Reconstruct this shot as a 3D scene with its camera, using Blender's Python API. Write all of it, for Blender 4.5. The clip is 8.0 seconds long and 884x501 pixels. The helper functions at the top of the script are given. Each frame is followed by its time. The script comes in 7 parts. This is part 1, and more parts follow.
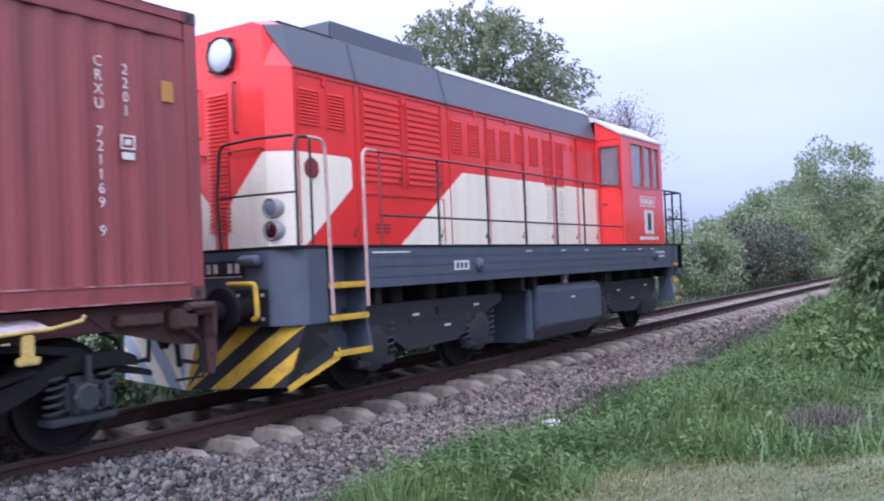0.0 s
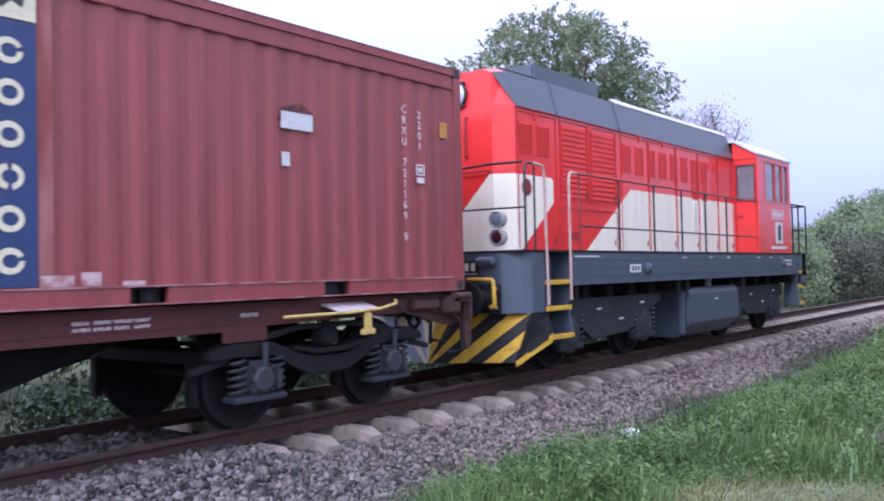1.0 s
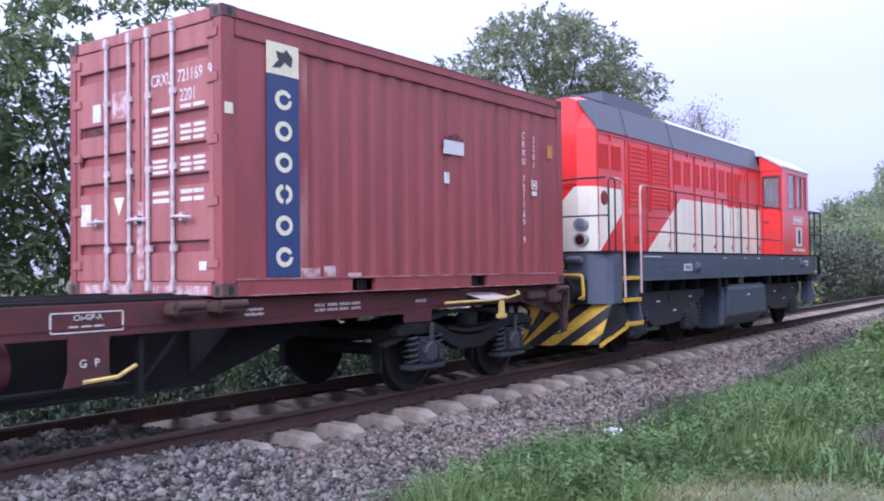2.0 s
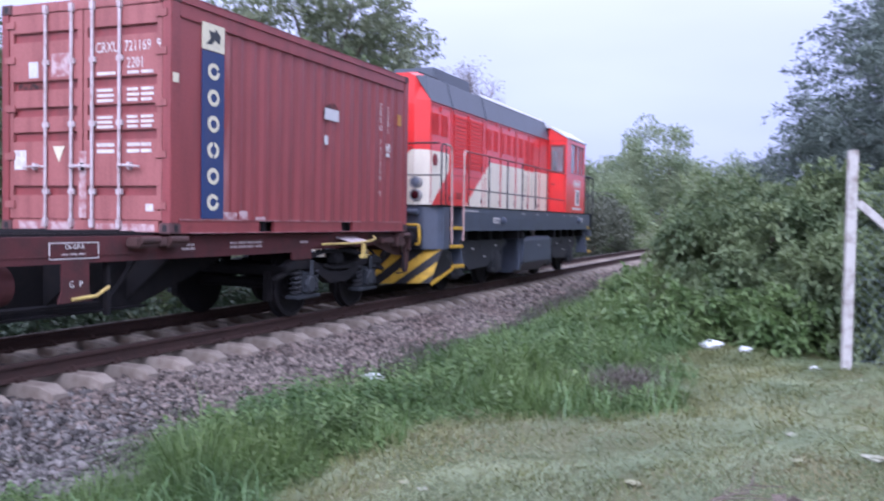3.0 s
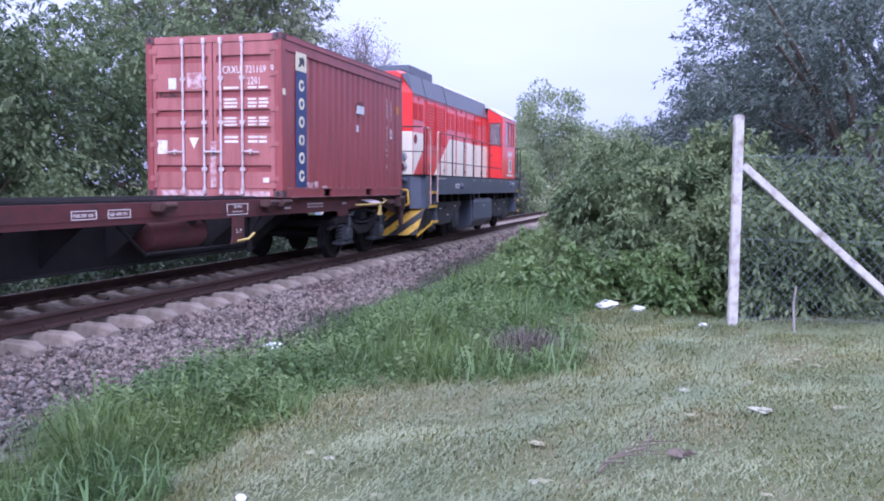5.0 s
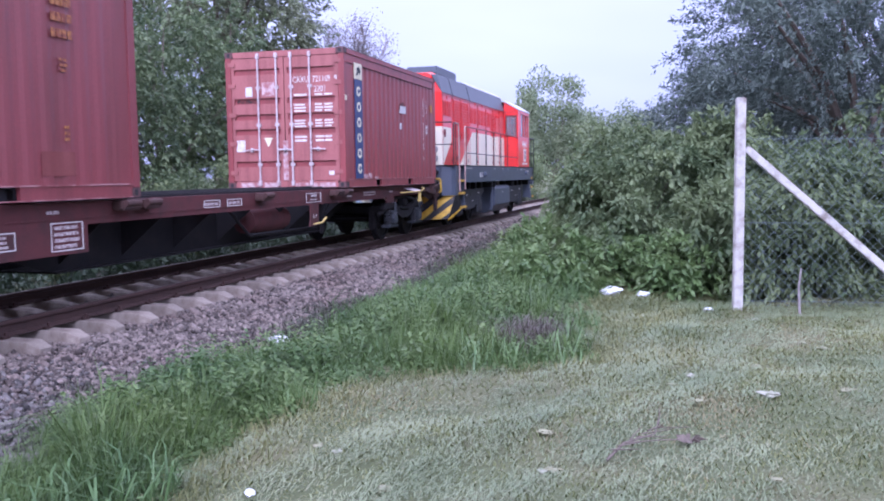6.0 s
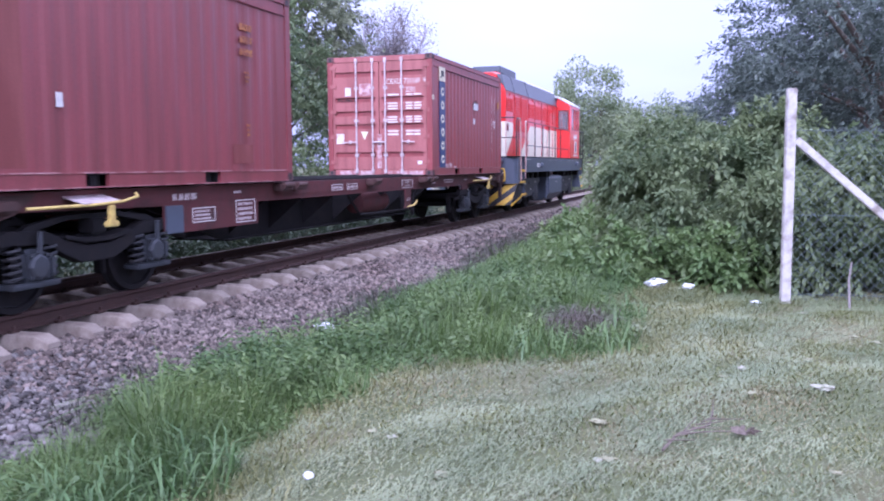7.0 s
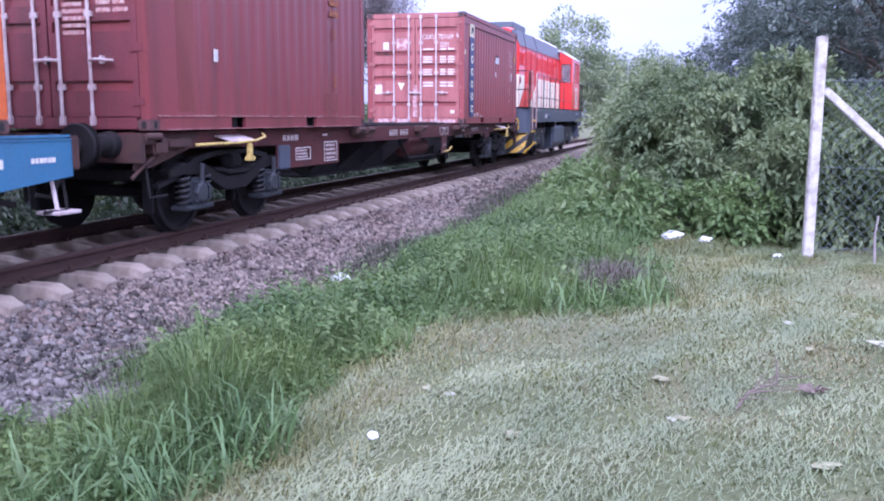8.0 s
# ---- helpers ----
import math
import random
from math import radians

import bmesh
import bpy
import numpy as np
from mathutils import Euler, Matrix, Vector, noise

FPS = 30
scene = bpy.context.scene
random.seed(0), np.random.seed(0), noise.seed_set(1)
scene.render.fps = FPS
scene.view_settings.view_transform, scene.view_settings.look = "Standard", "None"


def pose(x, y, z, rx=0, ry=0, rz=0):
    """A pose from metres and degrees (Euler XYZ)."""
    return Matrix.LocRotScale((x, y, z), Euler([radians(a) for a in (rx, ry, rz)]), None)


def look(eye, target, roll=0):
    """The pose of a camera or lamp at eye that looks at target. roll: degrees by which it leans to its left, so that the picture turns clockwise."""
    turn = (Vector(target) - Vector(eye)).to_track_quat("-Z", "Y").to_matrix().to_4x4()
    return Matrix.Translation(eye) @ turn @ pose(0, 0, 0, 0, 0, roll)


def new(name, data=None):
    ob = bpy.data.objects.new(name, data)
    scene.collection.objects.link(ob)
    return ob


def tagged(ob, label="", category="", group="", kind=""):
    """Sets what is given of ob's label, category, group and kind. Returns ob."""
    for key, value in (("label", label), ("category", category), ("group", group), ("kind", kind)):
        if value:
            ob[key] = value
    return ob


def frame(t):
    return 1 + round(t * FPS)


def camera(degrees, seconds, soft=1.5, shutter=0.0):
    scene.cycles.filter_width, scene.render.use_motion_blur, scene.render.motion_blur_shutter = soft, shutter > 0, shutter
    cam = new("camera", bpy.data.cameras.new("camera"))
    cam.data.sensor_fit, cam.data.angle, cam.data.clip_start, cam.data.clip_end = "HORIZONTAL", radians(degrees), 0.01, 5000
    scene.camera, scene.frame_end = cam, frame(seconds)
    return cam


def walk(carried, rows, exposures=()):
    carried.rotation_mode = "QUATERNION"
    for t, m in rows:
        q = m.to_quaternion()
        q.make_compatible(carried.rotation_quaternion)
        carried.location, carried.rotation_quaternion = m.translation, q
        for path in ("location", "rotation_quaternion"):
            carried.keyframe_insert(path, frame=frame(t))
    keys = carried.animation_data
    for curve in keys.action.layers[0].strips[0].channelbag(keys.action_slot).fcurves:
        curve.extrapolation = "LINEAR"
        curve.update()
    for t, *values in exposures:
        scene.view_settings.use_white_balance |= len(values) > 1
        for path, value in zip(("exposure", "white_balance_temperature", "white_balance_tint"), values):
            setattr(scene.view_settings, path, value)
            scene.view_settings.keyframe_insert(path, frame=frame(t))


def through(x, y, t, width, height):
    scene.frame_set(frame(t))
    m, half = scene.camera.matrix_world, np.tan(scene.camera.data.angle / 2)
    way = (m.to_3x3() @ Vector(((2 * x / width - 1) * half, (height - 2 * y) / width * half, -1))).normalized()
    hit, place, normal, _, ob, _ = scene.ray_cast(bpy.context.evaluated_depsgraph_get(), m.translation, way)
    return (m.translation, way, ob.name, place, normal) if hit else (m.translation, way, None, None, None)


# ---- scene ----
# x runs along the track in the train's direction, y across it to the far side, z = 0 on the rail heads.
cam = camera(53.0, 8.0, soft=1.9, shutter=0.25)


def aim(x, y, z, yaw, pitch, lean):
    return pose(x, y, z, 90 + pitch, 0, yaw) @ pose(0, 0, 0, 0, 0, -lean)


CAM = [
    (0.0, 0.000, -7.363, 1.395, -57.32, 1.02, 2.38),
    (0.5, -0.023, -7.360, 1.415, -54.43, 1.59, 2.35),
    (1.0, -0.040, -7.353, 1.410, -52.32, 1.37, 1.19),
    (1.2, -0.055, -7.362, 1.411, -51.76, 1.17, 1.07),
    (2.3, -0.035, -7.382, 1.419, -55.26, 1.25, -0.02),
    (2.5, -0.031, -7.377, 1.418, -58.83, 0.61, 0.23),
    (3.0, -0.005, -7.454, 1.379, -67.80, -1.92, -0.93),
    (3.5, -0.028, -7.491, 1.358, -75.99, -5.50, -0.04),
    (4.0, -0.027, -7.416, 1.409, -76.32, -4.04, -0.57),
    (4.5, 0.006, -7.399, 1.397, -74.84, -3.49, -1.59),
    (5.0, 0.023, -7.405, 1.394, -74.45, -4.15, -0.41),
    (6.3, 0.049, -7.384, 1.400, -74.31, -4.87, 0.80),
    (6.5, 0.038, -7.383, 1.394, -74.40, -5.25, 0.18),
    (7.0, -0.013, -7.271, 1.386, -72.09, -5.43, 0.39),
    (7.5, 0.011, -7.016, 1.378, -71.03, -6.56, 2.69),
    (8.0, 0.111, -6.726, 1.343, -73.59, -8.56, -0.22),
]
walk(cam, [(r[0], aim(*r[1:])) for r in CAM], exposures=[(0.0, 1.04, 5250, 24), (2.5, 1.12, 5200, 27), (3.0, 1.04, 5200, 28), (3.5, 1.06, 5150, 31), (4.0, 1.24, 5120, 33), (5.0, 1.2, 5080, 35), (6.5, 1.2, 5080, 37), (7.0, 1.36, 5080, 38), (8.0, 1.48, 5080, 38)])

# The train's travel: seconds and the x of the first container's door end.
TRAVEL = [(0.0, -0.462), (0.5, 0.905), (1.0, 2.274), (1.2, 2.819), (2.3, 5.794), (2.5, 6.325), (3.0, 7.627), (3.5, 8.924),
          (4.0, 10.221), (4.5, 11.529), (5.0, 12.848), (6.3, 16.275), (6.5, 16.799), (7.0, 18.095), (7.5, 19.36), (8.0, 20.606)]

# ---- light: an overcast evening, brighter behind the train ----
SUN_ELEV, SUN_AZ = 40, 188      # azimuth: degrees from +x, counter-clockwise, of the place the light comes from
world = bpy.data.worlds.new("overcast_sky")
scene.world = world
world.use_nodes = True
wn, wl = world.node_tree.nodes, world.node_tree.links
wn.clear()
w_out, w_bg = wn.new("ShaderNodeOutputWorld"), wn.new("ShaderNodeBackground")
w_sky = wn.new("ShaderNodeTexSky")
w_sky.sky_type, w_sky.sun_disc = "NISHITA", False
w_sky.sun_elevation, w_sky.sun_rotation = radians(SUN_ELEV), radians(90 - SUN_AZ)
w_co, w_sep = wn.new("ShaderNodeTexCoord"), wn.new("ShaderNodeSeparateXYZ")
w_noise, w_add, w_ramp = wn.new("ShaderNodeTexNoise"), wn.new("ShaderNodeMath"), wn.new("ShaderNodeValToRGB")
w_noise.inputs["Scale"].default_value, w_noise.inputs["Detail"].default_value = 2.2, 3
w_map = wn.new("ShaderNodeMapping")
w_map.inputs["Scale"].default_value = (1, 1, 3.5)
w_add.operation = "MULTIPLY_ADD"
w_add.inputs[1].default_value = 0.16
wl.new(w_co.outputs["Generated"], w_sep.inputs[0])
wl.new(w_co.outputs["Generated"], w_map.inputs[0])
wl.new(w_map.outputs[0], w_noise.inputs["Vector"])
wl.new(w_noise.outputs["Fac"], w_add.inputs[0])
w_east = wn.new("ShaderNodeMath")       # darker cloud ahead of the train
w_east.operation = "MULTIPLY_ADD"
w_east.inputs[1].default_value = -0.22
w_up = wn.new("ShaderNodeMath")
w_up.inputs[1].default_value = 0.22
wl.new(w_sep.outputs["X"], w_east.inputs[0])
wl.new(w_sep.outputs["Z"], w_up.inputs[0])
wl.new(w_up.outputs[0], w_east.inputs[2])
wl.new(w_east.outputs[0], w_add.inputs[2])
wl.new(w_add.outputs[0], w_ramp.inputs[0])
# cloud bank: slate blue low down, near white overhead
for p, c in ((0.07, (0.205, 0.22, 0.335)), (0.19, (0.275, 0.285, 0.4)), (0.26, (0.44, 0.43, 0.51)), (0.34, (1.02, 0.97, 0.97)), (1.0, (1.27, 1.22, 1.2))):
    e = w_ramp.color_ramp.elements[0] if p == 0.07 else w_ramp.color_ramp.elements[1] if p == 1.0 else w_ramp.color_ramp.elements.new(p)
    e.position, e.color = p, (*c, 1)
w_dim, w_mix = wn.new("ShaderNodeMixRGB"), wn.new("ShaderNodeMixRGB")
w_dim.blend_type, w_dim.inputs[0].default_value = "MULTIPLY", 1.0
w_dim.inputs[2].default_value = (0.1, 0.1, 0.1, 1)
wl.new(w_sky.outputs[0], w_dim.inputs[1])
w_mix.inputs[0].default_value = 0.88
wl.new(w_dim.outputs[0], w_mix.inputs[1])
wl.new(w_ramp.outputs[0], w_mix.inputs[2])
wl.new(w_mix.outputs[0], w_bg.inputs[0])
w_bg.inputs[1].default_value = 1.0
wl.new(w_bg.outputs[0], w_out.inputs[0])

sun = new("sun", bpy.data.lights.new("sun", "SUN"))
sun.data.energy, sun.data.angle, sun.data.color = 1.5, radians(35), (1.0, 0.97, 0.95)
_d = Vector((math.cos(radians(SUN_AZ)) * math.cos(radians(SUN_ELEV)), math.sin(radians(SUN_AZ)) * math.cos(radians(SUN_ELEV)), math.sin(radians(SUN_ELEV))))
sun.matrix_world = look(_d * 50, (0, 0, 0))


# ---- materials ----
def material(name, color, rough=0.6, metal=0.0, dirt=None, dirt_amount=0.35, scale=3.0, grain=60.0, bump=0.15, streak=False, vary=0.0, island=0.0, spec=0.4, coat=0.0, dirt_lo=0.45, dirt_hi=0.75):
    """A surface with large stains, fine grain, bump, and a little change from piece to piece."""
    m = bpy.data.materials.new(name)
    m.use_nodes = True
    n, l = m.node_tree.nodes, m.node_tree.links
    b = n["Principled BSDF"]
    b.inputs["Roughness"].default_value, b.inputs["Metallic"].default_value = rough, metal
    b.inputs["Specular IOR Level"].default_value = spec
    b.inputs["Coat Weight"].default_value = coat
    co, mp = n.new("ShaderNodeTexCoord"), n.new("ShaderNodeMapping")
    l.new(co.outputs["Object"], mp.inputs[0])
    if streak:
        mp.inputs["Scale"].default_value = (1, 1, 0.12)
    big, fine = n.new("ShaderNodeTexNoise"), n.new("ShaderNodeTexNoise")
    big.inputs["Scale"].default_value, big.inputs["Detail"].default_value = scale, 6
    fine.inputs["Scale"].default_value, fine.inputs["Detail"].default_value = grain, 3
    l.new(mp.outputs[0], big.inputs["Vector"])
    l.new(co.outputs["Object"], fine.inputs["Vector"])
    ramp = n.new("ShaderNodeMapRange")
    ramp.inputs[1].default_value, ramp.inputs[2].default_value, ramp.inputs[4].default_value = dirt_lo, dirt_hi, dirt_amount
    l.new(big.outputs["Fac"], ramp.inputs[0])
    mix = n.new("ShaderNodeMixRGB")
    mix.inputs[1].default_value = (*color, 1)
    mix.inputs[2].default_value = (*(dirt or tuple(c * 0.5 for c in color)), 1)
    l.new(ramp.outputs[0], mix.inputs[0])
    hue = n.new("ShaderNodeHueSaturation")
    l.new(mix.outputs[0], hue.inputs["Color"])
    val = n.new("ShaderNodeMapRange")
    val.inputs[1].default_value, val.inputs[2].default_value, val.inputs[3].default_value, val.inputs[4].default_value = 0.3, 0.7, 0.9, 1.1
    l.new(fine.outputs["Fac"], val.inputs[0])
    last = val.outputs[0]
    for amount, node, socket in ((vary, "ShaderNodeObjectInfo", "Random"), (island, "ShaderNodeNewGeometry", "Random Per Island")):
        if amount:
            src, rng, mul = n.new(node), n.new("ShaderNodeMapRange"), n.new("ShaderNodeMath")
            rng.inputs[3].default_value, rng.inputs[4].default_value = 1 - amount, 1 + amount
            mul.operation = "MULTIPLY"
            l.new(src.outputs[socket], rng.inputs[0])
            l.new(rng.outputs[0], mul.inputs[0])
            l.new(last, mul.inputs[1])
            last = mul.outputs[0]
    l.new(last, hue.inputs["Value"])
    l.new(hue.outputs[0], b.inputs["Base Color"])
    if bump:
        bp = n.new("ShaderNodeBump")
        bp.inputs["Strength"].default_value, bp.inputs["Distance"].default_value = bump, 0.01
        l.new(fine.outputs["Fac"], bp.inputs["Height"])
        l.new(bp.outputs[0], b.inputs["Normal"])
    return m


def leaf_material(name, dark, light, through=0.3, rough=0.5):
    m = bpy.data.materials.new(name)
    m.use_nodes = True
    n, l = m.node_tree.nodes, m.node_tree.links
    b, out = n["Principled BSDF"], n["Material Output"]
    b.inputs["Roughness"].default_value = rough
    geo, mix, co, big = n.new("ShaderNodeNewGeometry"), n.new("ShaderNodeMixRGB"), n.new("ShaderNodeTexCoord"), n.new("ShaderNodeTexNoise")
    big.inputs["Scale"].default_value = 0.7
    l.new(co.outputs["Object"], big.inputs["Vector"])
    add = n.new("ShaderNodeMath")
    add.operation = "MULTIPLY_ADD"
    add.inputs[1].default_value = 0.38
    sub = n.new("ShaderNodeMapRange")
    sub.inputs[1].default_value, sub.inputs[2].default_value, sub.inputs[4].default_value = 0.35, 0.65, 0.62
    l.new(big.outputs["Fac"], sub.inputs[0])
    l.new(geo.outputs["Random Per Island"], add.inputs[0])
    l.new(sub.outputs[0], add.inputs[2])
    mix.inputs[1].default_value, mix.inputs[2].default_value = (*dark, 1), (*light, 1)
    l.new(add.outputs[0], mix.inputs[0])
    l.new(mix.outputs[0], b.inputs["Base Color"])
    tr, ms = n.new("ShaderNodeBsdfTranslucent"), n.new("ShaderNodeMixShader")
    l.new(mix.outputs[0], tr.inputs[0])
    ms.inputs[0].default_value = through
    l.new(b.outputs[0], ms.inputs[1])
    l.new(tr.outputs[0], ms.inputs[2])
    l.new(ms.outputs[0], out.inputs[0])
    return m


M_RED = material("loco_red_paint", (0.72, 0.035, 0.03), 0.3, dirt=(0.42, 0.03, 0.03), dirt_amount=0.4, scale=2, grain=90, bump=0.03, spec=0.4, coat=0.3)
M_REDMATT = material("loco_red_matt", (0.62, 0.035, 0.03), 0.65, dirt=(0.4, 0.03, 0.03), dirt_amount=0.4, scale=3, bump=0.03, spec=0.25)
M_WHITE = material("loco_cream_paint", (0.83, 0.765, 0.615), 0.4, dirt=(0.62, 0.54, 0.41), dirt_amount=0.4, scale=5, streak=True, bump=0.04)
M_GREY = material("loco_grey_paint", (0.074, 0.088, 0.118), 0.42, dirt=(0.05, 0.054, 0.064), dirt_amount=0.5, scale=3, bump=0.05)
M_SLATE = material("loco_roof_grey", (0.085, 0.098, 0.122), 0.42, dirt=(0.07, 0.075, 0.088), scale=2, bump=0.05)
M_BOX = material("container_oxide_red", (0.25, 0.056, 0.057), 0.45, spec=0.5, dirt=(0.15, 0.038, 0.039), dirt_amount=0.75, scale=4, streak=True, grain=45, bump=0.08)
M_BOX2 = material("container_dull_maroon", (0.205, 0.049, 0.054), 0.42, spec=0.55, dirt=(0.125, 0.036, 0.036), dirt_amount=0.75, scale=3, streak=True, grain=45, bump=0.08)
M_FADE = material("faded_door_red", (0.325, 0.115, 0.108), 0.55, dirt=(0.19, 0.062, 0.058), dirt_amount=0.75, scale=6, streak=True, grain=45, bump=0.08)
M_ORANGE = material("container_orange", (0.55, 0.12, 0.03), 0.55, dirt=(0.25, 0.07, 0.03), dirt_amount=0.7, scale=5, bump=0.08)
M_WAGON = material("wagon_oxide_brown", (0.088, 0.026, 0.027), 0.65, dirt=(0.042, 0.024, 0.023), dirt_amount=0.8, scale=4, grain=50, bump=0.12, spec=0.3)
M_UNDER = material("running_gear_grime", (0.011, 0.0105, 0.012), 0.75, dirt=(0.021, 0.017, 0.016), dirt_amount=0.6, scale=6, bump=0.2, spec=0.2)
M_AXLE = material("greasy_axle_box", (0.035, 0.04, 0.048), 0.55, dirt=(0.03, 0.03, 0.03), dirt_amount=0.6, scale=8, bump=0.2)
M_BLACK = material("black_paint", (0.018, 0.018, 0.02), 0.5, bump=0.05)
M_YELLOW = material("safety_yellow", (0.56, 0.35, 0.03), 0.5, dirt=(0.22, 0.13, 0.03), dirt_amount=0.6, scale=9, bump=0.06)
M_BLUE = material("wagon_blue_paint", (0.045, 0.15, 0.265), 0.45, dirt=(0.06, 0.11, 0.17), scale=5, bump=0.05)
M_LOGO = material("logo_blue", (0.027, 0.048, 0.135), 0.5, dirt=(0.07, 0.055, 0.1), dirt_amount=0.6, scale=6, streak=True, bump=0.04)
M_MARK = material("white_marking", (0.62, 0.6, 0.58), 0.6, dirt=(0.35, 0.25, 0.22), dirt_amount=0.6, scale=14, bump=0.0)
M_DULLAMBER = material("worn_amber_marking", (0.36, 0.15, 0.05), 0.6, dirt=(0.17, 0.045, 0.035), dirt_amount=0.9, scale=25, bump=0.0, dirt_lo=0.4, dirt_hi=0.6)
M_WORNWHITE = material("worn_white_lettering", (0.55, 0.5, 0.49), 0.6, dirt=(0.13, 0.05, 0.05), dirt_amount=0.9, scale=45, bump=0.0, dirt_lo=0.42, dirt_hi=0.62)
M_CREAM = material("cream_marking", (0.66, 0.62, 0.45), 0.6, dirt=(0.4, 0.36, 0.3), scale=12, bump=0.0)
M_AMBER = material("amber_marking", (0.42, 0.21, 0.05), 0.6, dirt=(0.3, 0.16, 0.06), scale=14, bump=0.0)
M_STEEL = material("galvanised_rod", (0.52, 0.46, 0.47), 0.5, metal=0.1, dirt=(0.25, 0.12, 0.1), dirt_amount=0.6, scale=12, bump=0.05)
M_PALEPIPE = material("worn_pale_handrail", (0.42, 0.3, 0.27), 0.45, dirt=(0.3, 0.07, 0.06), dirt_amount=0.6, scale=8, bump=0.03)
# darker copy of the loco red: shade along the door edges painted in
M_SEAM = material("shaded_door_edge", (0.46, 0.032, 0.03), 0.5, bump=0.03)
M_REDPIPE = material("dull_red_handrail", (0.22, 0.03, 0.03), 0.45, bump=0.03)
M_RUST = material("rusty_rail", (0.05, 0.029, 0.025), 0.75, dirt=(0.032, 0.022, 0.02), dirt_amount=0.7, scale=7, grain=80, bump=0.25, spec=0.2)
M_RAILTOP = material("worn_rail_head", (0.12, 0.085, 0.08), 0.4, metal=0.6, scale=9, bump=0.05)
M_SLEEPER = material("weathered_concrete", (0.235, 0.2, 0.166), 0.85, dirt=(0.09, 0.054, 0.038), dirt_amount=0.9, scale=5, grain=70, bump=0.35, vary=0.25)
M_STONE = material("crushed_stone", (0.145, 0.12, 0.104), 0.88, dirt=(0.105, 0.072, 0.06), dirt_amount=0.8, scale=0.9, grain=50, bump=0.4, island=0.75)
M_GREYSTONE = material("grey_crushed_stone", (0.115, 0.106, 0.099), 0.88, dirt=(0.062, 0.054, 0.05), dirt_amount=0.8, scale=1.4, grain=50, bump=0.4, island=0.85)
M_BEDSTONE = material("oil_stained_stone", (0.05, 0.042, 0.039), 0.8, dirt=(0.028, 0.022, 0.021), dirt_amount=0.8, scale=1.5, grain=50, bump=0.4, island=0.5)
M_BALLAST = material("ballast_bed", (0.115, 0.095, 0.086), 0.9, dirt=(0.075, 0.055, 0.048), dirt_amount=0.8, scale=14, grain=28, bump=1.0)
M_SOIL = material("mown_turf", (0.088, 0.104, 0.046), 0.9, dirt=(0.165, 0.132, 0.072), dirt_amount=0.8, scale=0.8, grain=35, bump=0.8)
M_POST = material("whitewashed_concrete", (0.43, 0.415, 0.39), 0.85, dirt=(0.17, 0.14, 0.12), dirt_amount=0.9, scale=7, grain=60, bump=0.4, dirt_lo=0.47, dirt_hi=0.72)
M_WIRE = material("galvanised_wire", (0.115, 0.15, 0.155), 0.55, metal=0.1, bump=0.0)
M_BARK = material("grey_bark", (0.13, 0.105, 0.085), 0.9, scale=5, grain=30, bump=0.6)
M_LITTER = material("white_plastic", (0.62, 0.64, 0.67), 0.35, dirt=(0.5, 0.5, 0.5), scale=20, bump=0.1)
M_GREYLENS = material("grey_lamp_glass", (0.2, 0.23, 0.29), 0.15, bump=0.0, spec=0.8)
M_LAMPRING = material("dull_lamp_ring", (0.34, 0.33, 0.33), 0.5, bump=0.03)
M_LAMP = material("pale_lamp_glass", (0.5, 0.55, 0.6), 0.12, dirt=(0.4, 0.45, 0.5), bump=0.0, spec=0.8)
M_REDLAMP = material("dark_red_lamp_glass", (0.06, 0.008, 0.015), 0.15, bump=0.0, spec=0.8)
M_DARKGLASS = material("dark_cab_glass", (0.03, 0.03, 0.035), 0.06, bump=0.0, spec=0.9)
M_CABGLASS = material("cab_side_glass", (0.78, 0.78, 0.82), 0.03, dirt=(0.6, 0.58, 0.58), scale=5, bump=0.0, spec=0.7)
M_CABGLASS.node_tree.nodes["Principled BSDF"].inputs["Transmission Weight"].default_value = 0.85
M_TARP = material("light_patch", (0.55, 0.55, 0.56), 0.6, dirt=(0.3, 0.25, 0.25), scale=10, bump=0.05)
M_SMEAR = material("pale_scuff", (0.5, 0.38, 0.38), 0.6, dirt=(0.3, 0.1, 0.1), dirt_amount=0.9, scale=10, bump=0.03, dirt_lo=0.4, dirt_hi=0.62)
M_SOOT = material("dark_smear", (0.03, 0.015, 0.015), 0.6, dirt=(0.18, 0.04, 0.035), dirt_amount=0.9, scale=16, bump=0.03, dirt_lo=0.4, dirt_hi=0.6)
M_GRASS = leaf_material("tall_grass_blades", (0.036, 0.082, 0.02), (0.155, 0.232, 0.066), 0.36)
M_MOWN = leaf_material("cut_grass", (0.108, 0.135, 0.046), (0.228, 0.24, 0.088), 0.25)
M_STRAW = leaf_material("dry_clippings", (0.165, 0.185, 0.095), (0.32, 0.32, 0.19), 0.15)
# darkened leaf colour: shade beyond the train is painted into it
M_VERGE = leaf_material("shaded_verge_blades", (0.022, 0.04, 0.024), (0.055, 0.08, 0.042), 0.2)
M_TWIG = material("pale_grey_twigs", (0.26, 0.23, 0.23), 0.9, bump=0.2)
# dusty grey, darkened to hold the shadow under the locomotive
M_BOGIE = material("dusty_dark_bogie", (0.024, 0.026, 0.031), 0.65, dirt=(0.038, 0.033, 0.03), dirt_amount=0.6, scale=5, bump=0.1)
M_WEED = leaf_material("weed_leaves", (0.046, 0.104, 0.032), (0.175, 0.255, 0.085), 0.36)
